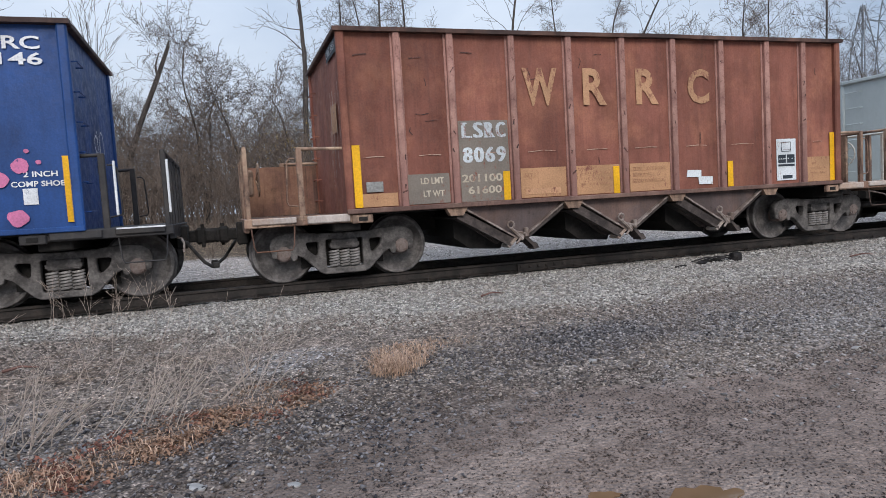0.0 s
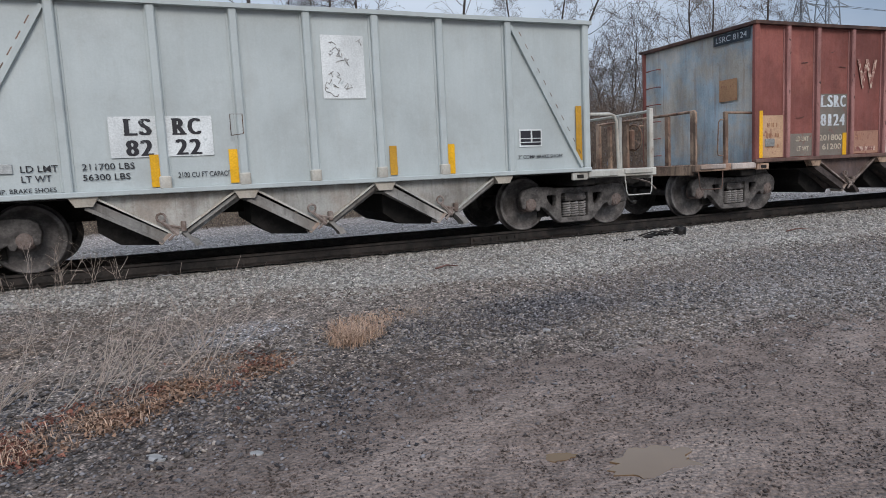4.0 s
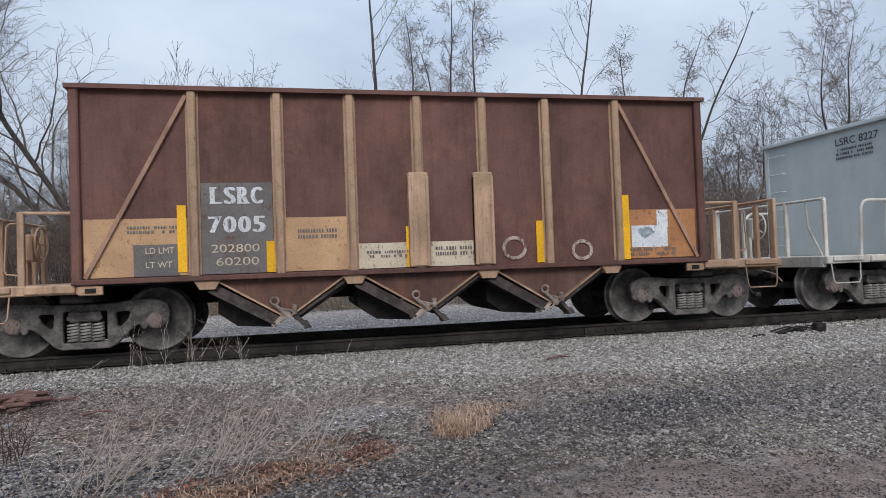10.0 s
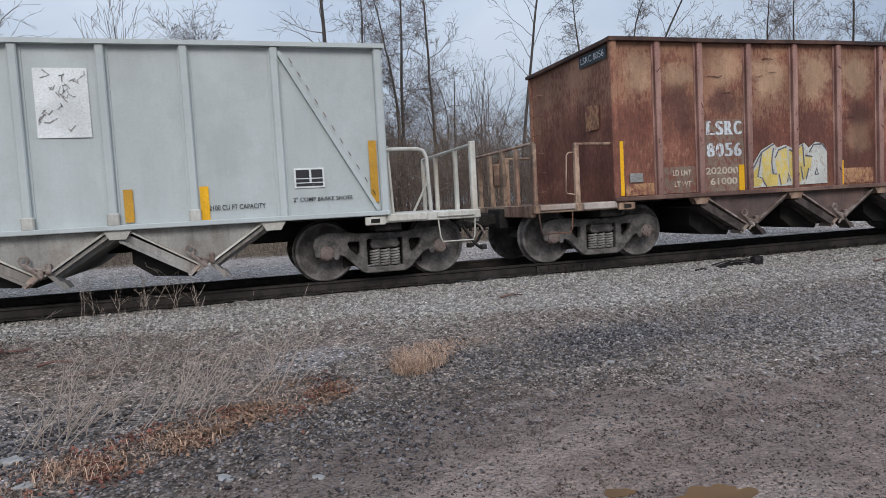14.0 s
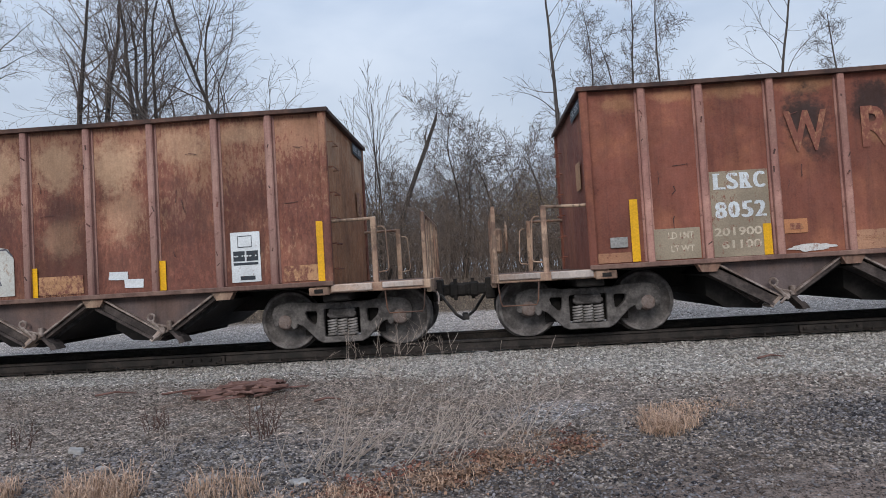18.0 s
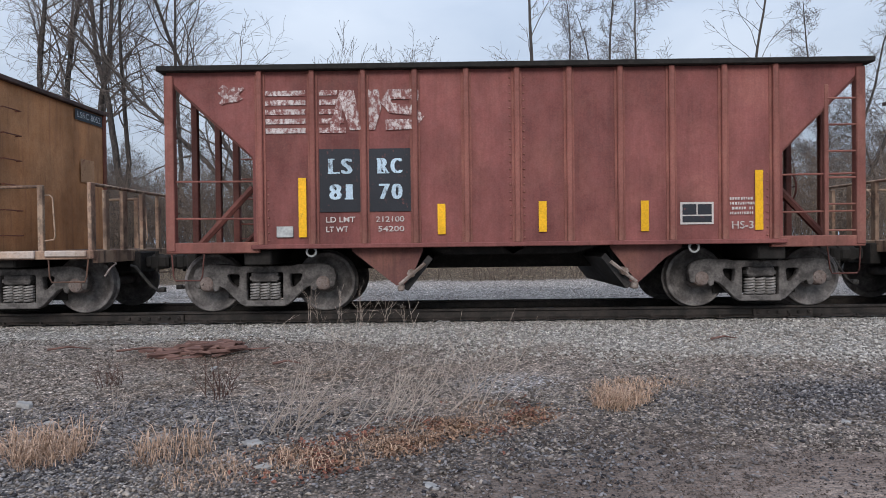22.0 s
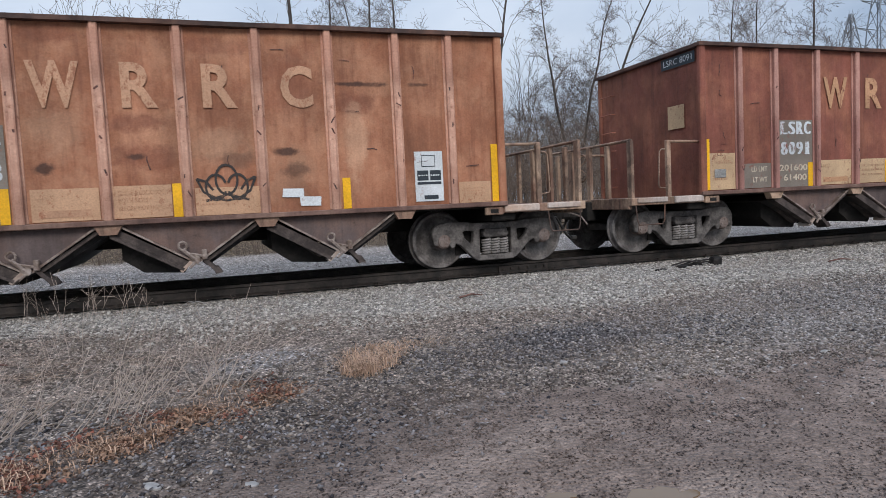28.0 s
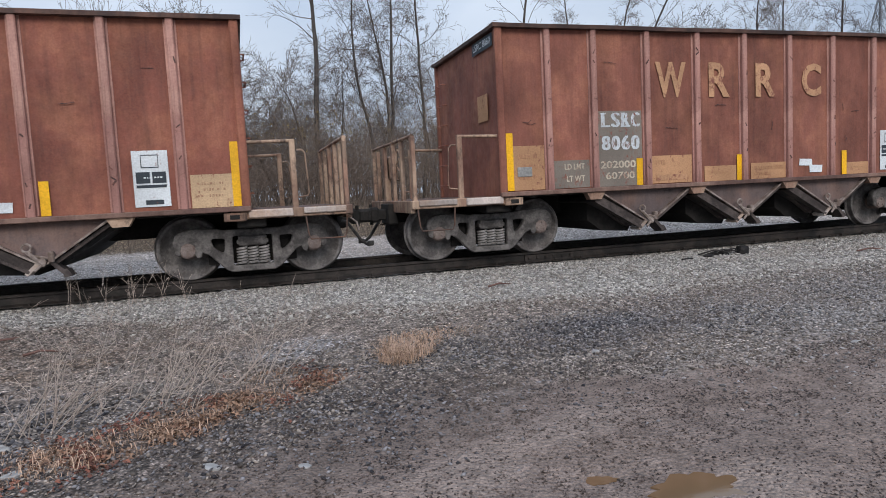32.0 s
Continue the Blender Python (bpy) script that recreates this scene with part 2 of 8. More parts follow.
# ---- shapes ----
class Shape:
    """Gathers the pieces of one mesh."""

    def __init__(self):
        self.v, self.f = [], []

    def add(self, verts, faces):
        k = len(self.v)
        self.v += [tuple(p) for p in verts]
        self.f += [tuple(k + i for i in face) for face in faces]
        return self

    def box(self, x0, x1, y0, y1, z0, z1, c=0.006, turn=None):
        lo, hi = (x0, y0, z0), (x1, y1, z1)
        c = min(c, 0.4 * min(b - a for a, b in zip(lo, hi)))
        verts, corners = [], [(i, j, k) for i in (0, 1) for j in (0, 1) for k in (0, 1)]
        for corner in corners:
            for a in range(3):
                verts.append(tuple((lo[b] if corner[b] == 0 else hi[b]) if b == a else (lo[b] + c if corner[b] == 0 else hi[b] - c) for b in range(3)))
        index = {corner: 3 * n for n, corner in enumerate(corners)}
        faces = []
        for a in range(3):
            b, d = (a + 1) % 3, (a + 2) % 3
            for s in (0, 1):
                ring = []
                for p, q in ((0, 0), (1, 0), (1, 1), (0, 1)):
                    corner = [0, 0, 0]
                    corner[a], corner[b], corner[d] = s, p, q
                    ring.append(index[tuple(corner)] + a)
                faces.append(ring if s else ring[::-1])
            for p in (0, 1):
                for q in (0, 1):
                    one, two = [0, 0, 0], [0, 0, 0]
                    one[b], one[d], two[b], two[d], two[a] = p, q, p, q, 1
                    one, two = index[tuple(one)], index[tuple(two)]
                    ring = [one + b, two + b, two + d, one + d]
                    faces.append(ring if p != q else ring[::-1])
        for corner in corners:
            n = index[corner]
            faces.append((n, n + 1, n + 2) if sum(corner) % 2 else (n, n + 2, n + 1))
        if turn is not None:
            verts = [turn @ Vector(p) for p in verts]
        return self.add(verts, faces)

    def prism(self, outline, y0, y1):
        n = len(outline)
        verts = [(x, y0, z) for x, z in outline] + [(x, y1, z) for x, z in outline]
        faces = [tuple(range(n)), tuple(range(2 * n - 1, n - 1, -1))]
        return self.add(verts, faces + [(i, n + i, n + (i + 1) % n, (i + 1) % n) for i in range(n)])

    def tube(self, points, r, sides=6, caps=True):
        pts = [Vector(p) for p in points]
        radii = r if isinstance(r, (list, tuple)) else [r] * len(pts)
        verts, faces, side = [], [], None
        for i, p in enumerate(pts):
            way = (pts[min(i + 1, len(pts) - 1)] - pts[max(i - 1, 0)]).normalized()
            if side is None:
                side = way.orthogonal().normalized()
            side = (side - way * side.dot(way)).normalized()
            up = way.cross(side)
            verts += [p + radii[i] * (math.cos(2 * math.pi * k / sides) * side + math.sin(2 * math.pi * k / sides) * up) for k in range(sides)]
        for i in range(len(pts) - 1):
            for k in range(sides):
                a, b = i * sides + k, i * sides + (k + 1) % sides
                faces.append((a, b, b + sides, a + sides))
        if caps:
            faces += [tuple(range(sides))[::-1], tuple(range((len(pts) - 1) * sides, len(pts) * sides))]
        return self.add(verts, faces)

    def lathe(self, profile, n=32, at=(0, 0, 0)):
        """Turns (radius, y) round the y axis."""
        verts = [(at[0] + r * math.cos(2 * math.pi * k / n), at[1] + y, at[2] + r * math.sin(2 * math.pi * k / n)) for r, y in profile for k in range(n)]
        faces = [(i * n + k, i * n + (k + 1) % n, (i + 1) * n + (k + 1) % n, (i + 1) * n + k) for i in range(len(profile) - 1) for k in range(n)]
        faces += [tuple(range(n)), tuple(range((len(profile) - 1) * n, len(profile) * n))[::-1]]
        return self.add(verts, faces)

    def sheet(self, x0, x1, z0, z1, y, thick=0.02, amp=0.006, seed=0, nx=7, nz=9):
        """An upright plate facing -y, dented a little."""
        verts, faces = [], []
        for k in range(2):
            for j in range(nz + 1):
                for i in range(nx + 1):
                    x, z = x0 + (x1 - x0) * i / nx, z0 + (z1 - z0) * j / nz
                    edge = math.sin(math.pi * i / nx) * math.sin(math.pi * j / nz)
                    dent = amp * edge * 2 * noise.noise((x * 1.4 + seed, z * 1.1, seed * 7.3))
                    verts.append((x, y + k * thick + dent, z))
        row, layer = nx + 1, (nx + 1) * (nz + 1)
        for j in range(nz):
            for i in range(nx):
                a = j * row + i
                faces.append((a, a + 1, a + row + 1, a + row))
                faces.append((layer + a, layer + a + row, layer + a + row + 1, layer + a + 1))
        rim = list(range(row)) + [j * row + nx for j in range(1, nz + 1)] + [nz * row + i for i in range(nx - 1, -1, -1)] + [j * row for j in range(nz - 1, 0, -1)]
        for i in range(len(rim)):
            a, b = rim[i], rim[(i + 1) % len(rim)]
            faces.append((b, a, layer + a, layer + b))
        return self.add(verts, faces)

    def turned(self, m):
        self.v = [tuple(m @ Vector(p)) for p in self.v]
        return self

    def mesh(self, name, smooth=0.0):
        me = bpy.data.meshes.new(name)
        me.from_pydata(self.v, [], self.f)
        if smooth:
            me.polygons.foreach_set("use_smooth", [True] * len(me.polygons))
            me.set_sharp_from_angle(angle=radians(smooth))
        me.update()
        return me


KIT = {}


def kit(key, make, smooth=0.0):
    """A mesh that is built once and shared by all alike parts."""
    if key not in KIT:
        me = make()
        KIT[key] = me.mesh(key, smooth) if isinstance(me, Shape) else me
    return KIT[key]


def part(name, data, material, parent, label="", at=None, smooth=0.0):
    """One mesh object under a thing or under one of its parts."""
    me = data.mesh(name, smooth) if isinstance(data, Shape) else data
    ob = new(name, me)
    if not me.materials:
        me.materials.append(material)
    elif me.materials[0] != material:
        ob.material_slots[0].link = "OBJECT"
        ob.material_slots[0].material = material
    ob.parent = parent
    if at is not None:
        ob.matrix_basis = at if isinstance(at, Matrix) else Matrix.Translation(at)
    if name.endswith(("writing", "crack", "scrawl", "word", "clump")):
        ob["kind"] = "stuff"
    return tagged(ob, label)


def thing(name, at, label, category, group=""):
    ob = new(name)
    ob.empty_display_size = 0.3
    ob.matrix_basis = at if isinstance(at, Matrix) else Matrix.Translation(at)
    return tagged(ob, label, category, group)


def flat_curve(loops, extrude, bevel=0.0):
    """A plate in x and z with holes, facing -y, from closed outlines."""
    cu = bpy.data.curves.new("plate", "CURVE")
    cu.dimensions, cu.fill_mode, cu.extrude, cu.bevel_depth, cu.bevel_resolution = "2D", "BOTH", extrude, bevel, 1
    for loop in loops:
        s = cu.splines.new("POLY")
        s.points.add(len(loop) - 1)
        for p, (x, z) in zip(s.points, loop):
            p.co = (x, z, 0, 1)
        s.use_cyclic_u = True
    ob = bpy.data.objects.new("plate", cu)
    me = bpy.data.meshes.new_from_object(ob)
    me.transform(Matrix.Rotation(math.pi / 2, 4, "X"))
    bpy.data.objects.remove(ob)
    bpy.data.curves.remove(cu)
    me.materials.clear()
    return me


def fat_lettering(text, x0, x1, z0, z1, y):
    """Stencil letters with heavy uprights, thin bars and small feet at the ends."""
    out, w, n = Shape(), (x1 - x0) / len(text), len(text)
    for i, ch in enumerate(text):
        a, b = x0 + i * w + 0.05 * w, x0 + (i + 1) * w - 0.05 * w
        if ch == "1":
            a, b = a + 0.2 * w, b - 0.2 * w
        d = 0.09 * w
        for k, dx in enumerate((-d, 0.0, d)):
            me = lettering(ch, a + d + dx, b - d + dx, z0, z1, y - 0.0006 * k)
            out.add([tuple(v.co) for v in me.vertices], [tuple(p.vertices) for p in me.polygons])
        h = 0.09 * (z1 - z0)
        feet = {"L": ((a, z1 - h, 0.5), (a, z0, 0.4)), "R": ((a, z1 - h, 0.3), (a, z0, 0.46), (b - 0.4 * w, z0, 0.42)), "1": ((a - 0.05 * w, z0, 0.6),)}.get(ch, ())
        for fx, fz, fw in feet:
            out.add([(fx - 0.03 * w, y - 0.002, fz), (fx + fw * w, y - 0.002, fz), (fx + fw * w, y - 0.002, fz + h), (fx - 0.03 * w, y - 0.002, fz + h)], [(0, 1, 2, 3)])
    return out


def lettering(text, x0, x1, z0, z1, y, bold=0.0, stencil=False):
    """Raised letters that fill the given field, facing -y."""
    cu = bpy.data.curves.new("lettering", "FONT")
    cu.body, cu.extrude, cu.offset, cu.resolution_u = text, 0.0, bold, 3
    ob = bpy.data.objects.new("lettering", cu)
    me = bpy.data.meshes.new_from_object(ob)
    bpy.data.objects.remove(ob)
    bpy.data.curves.remove(cu)
    me.materials.clear()
    xs, ys = [v.co.x for v in me.vertices], [v.co.y for v in me.vertices]
    sx, sz = (x1 - x0) / (max(xs) - min(xs)), (z1 - z0) / (max(ys) - min(ys))
    ax, az = min(xs), min(ys)
    for v in me.vertices:
        v.co = (x0 + (v.co.x - ax) * sx, y, z0 + (v.co.y - az) * sz)
    return me


# ---- ground ----
def ballast_edge(x):
    return float(np.interp(x, [-6, -3.3, -1.4, 0.5, 3.3, 6.7, 14], [9.3, 9.0, 8.1, 7.6, 6.9, 6.9, 7.0]))


def road_edge(x):
    return float(np.interp(x, [-3, -0.4, 0.66, 2, 3.3, 4.3, 6, 12], [2.4, 3.5, 4.4, 4.5, 4.3, 4.0, 4.1, 4.4]))


PUDDLES = ((2.14, 2.60, 0.27, 0.17, 0.2), (1.74, 2.90, 0.12, 0.06, 2.3))


def ground_height(x, y):
    z = 0.3 * min(max(y, 0.0), 9.13) / 9.13
    if y > 19.5:
        z += 0.9 * min((y - 19.5) / 5.0, 1.0) ** 1.5
    if -12 < x < 20 and -2 < y < 9.3:
        z += 0.025 * noise.noise((x * 0.6, y * 0.6, 0)) + 0.012 * noise.noise((x * 2.3, y * 2.3, 3))
        rut = (y - 0.42 * x)
        if y < 5:
            z += 0.012 * math.sin(rut * 5.2) * min(1.0, max(0.0, (4.6 - y))) * (x > -1)
        for px, py, rx, ry, s in PUDDLES:
            z -= 0.03 * math.exp(-(((x - px) / rx) ** 2 + ((y - py) / ry) ** 2))
    return z


def spaced(fine0, fine1, step, lo, hi):
    out, x, d = list(np.arange(fine0, fine1, step)), fine1, step
    while x < hi:
        out.append(x)
        d *= 1.16
        x += d
    out.append(hi)
    x, d = fine0 - step, step
    while x > lo:
        out.insert(0, x)
        d *= 1.16
        x -= d
    out.insert(0, lo)
    return out


gx, gy = spaced(-7, 13, 0.1, -600, 900), spaced(1.5, 9.6, 0.08, -60, 1200)
gv, gf = [], []
for y in gy:
    for x in gx:
        fine = 0.01 * noise.noise((x * 7, y * 7, 1)) if -8 < x < 14 and 1 < y < 20 else 0.05 * noise.noise((x * 0.3, y * 0.3, 1))
        gv.append((x, y, ground_height(x, y) + fine))
for j in range(len(gy) - 1):
    for i in range(len(gx) - 1):
        a = j * len(gx) + i
        gf.append((a, a + 1, a + 1 + len(gx), a + len(gx)))
ground_mesh = bpy.data.meshes.new("ground")
ground_mesh.from_pydata(gv, [], gf)
ground_mesh.polygons.foreach_set("use_smooth", [True] * len(gf))

n = Nodes("gravel_ground", 0.9)
X, Y = n.axis("X"), n.axis("Y")
grain = n.noise(70, 4, 0.65)
pebble = n.cells(38)
chip = n.cells(38, None, True)
coarse = n.cells(21, None, True)
soil = n.noise(1.3, 6, 0.62)
patchy = n.noise(4.5, 6, 0.65)
edge = n.math("ADD", n.math("MULTIPLY", n.math("SUBTRACT", soil, 0.5), 2.2), n.math("MULTIPLY", n.math("SUBTRACT", patchy, 0.5), 0.9))


def spot(cx, cy, rx, ry, soft=0.5, turn=0.0):
    c_, s_ = math.cos(turn), math.sin(turn)
    dx, dy = n.math("SUBTRACT", X, cx), n.math("SUBTRACT", Y, cy)
    u = n.math("ADD", n.math("MULTIPLY", dx, c_ / rx), n.math("MULTIPLY", dy, s_ / rx))
    v = n.math("ADD", n.math("MULTIPLY", dx, -s_ / ry), n.math("MULTIPLY", dy, c_ / ry))
    d = n.math("SQRT", n.math("ADD", n.math("MULTIPLY", u, u), n.math("MULTIPLY", v, v)))
    return n.span(n.math("ADD", d, n.math("MULTIPLY", edge, 0.35)), 1.0 + soft * 0.5, 1.0 - soft)


wob = n.math("ADD", Y, n.math("MULTIPLY", edge, 0.6))
c = n.mix(n.span(patchy, 0.35, 0.65), (0.47, 0.387, 0.33), (0.30, 0.246, 0.214))
c = n.mix(n.math("MULTIPLY", n.span(soil, 0.45, 0.62), 0.6), c, (0.42, 0.375, 0.34))
# the muddy lane
lane = n.span(n.math("ADD", wob, n.math("MULTIPLY", n.span(X, 1.0, -3.0), 2.2)), 4.75, 3.95)
mud = n.mix(n.span(patchy, 0.3, 0.7), (0.185, 0.141, 0.12), (0.25, 0.193, 0.165))
rut = n.math("SINE", n.math("ADD", n.math("MULTIPLY", n.math("SUBTRACT", Y, n.math("MULTIPLY", X, 0.42)), 5.2), n.math("MULTIPLY", edge, 1.2)))
worn = n.span(n.noise(0.45, 3, 0.5, n.shift((3.0, 1.0, 0.0))), 0.42, 0.55)
mud = n.mix(n.math("MULTIPLY", n.math("MULTIPLY", n.span(rut, 0.1, 0.95), worn), 0.6), mud, (0.315, 0.25, 0.214))
c = n.mix(lane, c, mud)
# darker, bluish stone that was spread across the lane's edge
c = n.mix(n.math("MULTIPLY", spot(3.2, 5.6, 1.9, 0.62, 0.7, 0.08), 0.9), c, (0.085, 0.078, 0.084))
c = n.mix(n.math("MULTIPLY", spot(7.5, 5.4, 3.6, 1.5, 0.5), 0.55), c, (0.37, 0.35, 0.338))
c = n.mix(n.math("MULTIPLY", spot(0.5, 6.2, 0.62, 0.42, 0.5), 0.7), c, (0.48, 0.465, 0.47))
c = n.mix(n.math("MULTIPLY", spot(-2.6, 4.6, 1.7, 1.2, 0.5), 0.7), c, (0.32, 0.293, 0.28))
c = n.mix(n.math("MULTIPLY", spot(0.6, 4.15, 2.2, 0.75, 0.6, 0.35), 0.85), c, (0.155, 0.122, 0.106))
# leaf litter and dead grass along the lane's shoulder
c = n.mix(n.math("MULTIPLY", spot(-0.25, 4.74, 1.32, 0.36, 0.9, 0.52), 0.75), c, (0.17, 0.10, 0.068))
c = n.mix(n.math("MULTIPLY", spot(1.45, 5.7, 0.4, 0.55, 0.9), 0.6), c, (0.38, 0.27, 0.19))
c = n.mix(n.math("MULTIPLY", spot(1.95, 6.2, 0.5, 0.16, 0.8), 0.6), c, (0.36, 0.27, 0.19))
straw = n.math("MULTIPLY", spot(-1.9, 6.7, 2.3, 1.5, 0.7, 0.1), n.span(n.noise(3.4, 6, 0.7, n.shift((8.0, 3.0, 0.0))), 0.40, 0.62))
c = n.mix(n.math("MULTIPLY", straw, 0.75), c, (0.24, 0.165, 0.115))
c = n.mix(n.math("MULTIPLY", spot(-3.1, 7.5, 1.2, 0.6, 0.7), 0.6), c, (0.20, 0.13, 0.10))
# pale ballast by the rails, and the yard beyond them
lift = n.math("ADD", wob, n.math("MULTIPLY", n.span(X, -1.0, 4.0), 1.25))
c = n.mix(n.math("MULTIPLY", n.span(lift, 8.1, 8.9), n.span(X, -9.0, -3.0, 0.6, 1.0)), c, (0.56, 0.53, 0.49))
c = n.mix(n.span(Y, 11.6, 12.8), c, n.mix(n.span(soil, 0.4, 0.6), (0.54, 0.475, 0.43), (0.64, 0.565, 0.51)))
c = n.mix(n.span(n.math("ADD", Y, n.math("MULTIPLY", edge, 1.0)), 19.2, 20.4), c, n.mix(n.span(patchy, 0.35, 0.65), (0.16, 0.115, 0.08), (0.24, 0.18, 0.12)))
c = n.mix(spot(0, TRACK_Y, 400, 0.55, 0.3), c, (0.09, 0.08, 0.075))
sep = n.t.nodes.new("ShaderNodeSeparateColor")
n.t.links.new(chip, sep.inputs[0])
sep2 = n.t.nodes.new("ShaderNodeSeparateColor")
n.t.links.new(coarse, sep2.inputs[0])
broken = n.span(lane, 0.0, 1.0, 0.75, 0.14)
c = n.mix(broken, c, n.mix(1.0, c, n.grey(n.span(sep.outputs[0], 0, 1, 0.22, 1.75, False)), "MULTIPLY"))
c = n.mix(n.span(lane, 0.0, 1.0, 1.0, 0.35), c, n.mix(1.0, c, n.grey(n.span(sep2.outputs[1], 0, 1, 0.62, 1.38, False)), "MULTIPLY"))
clump = n.noise(9, 5, 0.7, n.shift((5.0, 2.0, 0.0)))
c = n.mix(n.span(lane, 0.0, 1.0, 0.9, 0.25), c, n.mix(1.0, c, n.grey(n.span(clump, 0.32, 0.68, 0.6, 1.4)), "MULTIPLY"))
# shade in the gaps between pebbles, multiplied into the ground colour
c = n.mix(broken, c, n.mix(1.0, c, n.grey(n.span(pebble, 0.1, 0.55, 1.3, 0.28)), "MULTIPLY"))
c = n.mix(1.0, c, n.grey(n.span(grain, 0.25, 0.75, 0.68, 1.3)), "MULTIPLY")
damp = n.math("MULTIPLY", lane, n.span(soil, 0.42, 0.6))
height = n.math("SUBTRACT", n.math("MULTIPLY", grain, 0.4), pebble)
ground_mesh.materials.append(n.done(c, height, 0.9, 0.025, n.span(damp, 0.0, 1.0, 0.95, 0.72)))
tagged(new("ground", ground_mesh), "grey gravel, mud and ballast beside the track", "ground", kind="structure")

# puddles in the lane
n = Nodes("muddy_water", 0.04)
n.bsdf.inputs["Specular IOR Level"].default_value = 0.5
WATER = n.done(n.mix(n.noise(3), (0.12, 0.075, 0.04), (0.18, 0.115, 0.065)), n.noise(14), 0.02, 0.01)
for k, (px, py, rx, ry, s) in enumerate(PUDDLES):
    pts = []
    for i in range(40):
        a = 2 * math.pi * i / 40
        q = 0.85 + 0.45 * noise.noise((math.cos(a) * 1.6 + s, math.sin(a) * 1.6, s)) + 0.32 * noise.noise((math.cos(a) * 4, math.sin(a) * 4 + s, 1))
        pts.append((px + rx * q * math.cos(a), py + ry * q * math.sin(a)))
    level = ground_height(px, py) + 0.018
    sh = Shape().add([(x, y, level) for x, y in pts] + [(x, y, level - 0.03) for x, y in pts], [tuple(range(40))] + [(i, 40 + i, 40 + (i + 1) % 40, (i + 1) % 40) for i in range(40)])
    me = sh.mesh("puddle")
    me.materials.append(WATER)
    tagged(new("puddle", me), "shallow brown puddle in the gravel lane", "puddle", "puddles")


# ---- loose stone ----
def stones(name, label, count, place, sizes, dark, light, seed, flat=0.62, rough=0.85):
    """Broken stone, each piece a crooked eight-sided lump, as one object."""
    rng = np.random.default_rng(seed)
    pos = np.array(place(rng, count))
    m = len(pos)
    base = np.array([(1, 0, 0), (0, 1, 0), (-1, 0, 0), (0, -1, 0), (0, 0, 1), (0, 0, -1)], float)
    tri = np.array([(0, 1, 4), (1, 2, 4), (2, 3, 4), (3, 0, 4), (1, 0, 5), (2, 1, 5), (3, 2, 5), (0, 3, 5)])
    v = base[None] * rng.uniform(0.65, 1.25, (m, 6, 1)) + rng.normal(0, 0.22, (m, 6, 3))
    v[:, :, 2] *= flat
    a = rng.uniform(0, 2 * np.pi, m)
    ca, sa = np.cos(a)[:, None], np.sin(a)[:, None]
    x, y = v[:, :, 0] * ca - v[:, :, 1] * sa, v[:, :, 0] * sa + v[:, :, 1] * ca
    tilt = rng.normal(0, 0.35, (m, 1))
    z = v[:, :, 2] + tilt * x
    size = (sizes[0] + (sizes[1] - sizes[0]) * rng.random(m) ** 2.8)[:, None] * 0.5
    pts = np.stack([x * size + pos[:, 0:1], y * size + pos[:, 1:2], z * size + pos[:, 2:3] + size * flat * 0.45], -1).reshape(-1, 3)
    faces = (tri[None] + 6 * np.arange(m)[:, None, None]).reshape(-1, 3)
    me = bpy.data.meshes.new(name)
    me.vertices.add(len(pts))
    me.vertices.foreach_set("co", pts.ravel())
    me.loops.add(faces.size)
    me.loops.foreach_set("vertex_index", faces.ravel())
    me.polygons.add(len(faces))
    me.polygons.foreach_set("loop_start", np.arange(0, faces.size, 3))
    me.update(calc_edges=True)
    n = Nodes(name + "_stone", rough)
    k = n.island()
    g = n.noise(60, 3, 0.6)
    c = n.mix(n.math("POWER", k, 1.3 if "ballast" in name else 1.7), dark, light)
    warm = n.noise(0.9, 3)
    c = n.mix(n.math("MULTIPLY", n.span(warm, 0.45, 0.65), 0.35), c, n.mix(0.5, c, (0.26, 0.19, 0.14)))
    c = n.mix(1.0, c, n.grey(n.span(g, 0.25, 0.75, 0.82, 1.15)), "MULTIPLY")
    me.materials.append(n.done(c, g, 0.3, 0.004))
    return tagged(new(name, me), label, "gravel", kind="stuff")


def scatter(test, xs, ys):
    def place(rng, count):
        out, tries = [], 0
        while len(out) < count and tries < count * 12:
            x, y = rng.uniform(*xs), rng.uniform(*ys)
            tries += 1
            if rng.random() < test(x, y):
                out.append((x, y, ground_height(x, y)))
        return out
    return place


def in_ballast(x, y):
    e = ballast_edge(x) + 0.5 * noise.noise((x * 0.9, y * 0.9, 5))
    return 1.0 if e < y < 10.02 else max(0.0, 0.25 - 0.4 * (e - y)) if y <= e else 0.0


def in_soil(x, y):
    if y > ballast_edge(x) + 0.4 or y < road_edge(x) - 0.2 or any(((x - px) / rx) ** 2 + ((y - py) / ry) ** 2 < 1 for px, py, rx, ry, s in PUDDLES):
        return 0.0
    return 0.45 + 0.55 * noise.noise((x * 0.8, y * 0.8, 9))


def in_dark(x, y):
    u, v = (x - 3.2) / 2.1, (y - 5.6 - 0.06 * (x - 3.2)) / 0.6
    w = ((x + 2.6) / 1.9) ** 2 + ((y - 4.5) / 1.1) ** 2
    return max(math.exp(-(u * u + v * v)), 0.8 * math.exp(-w * w), 0.7 * math.exp(-((x - 0.4) / 1.3) ** 2 - ((y - 4.2) / 0.6) ** 2))


def in_blue(x, y):
    return math.exp(-((x - 7.2) / 3.4) ** 2 - ((y - 5.4) / 1.5) ** 2)


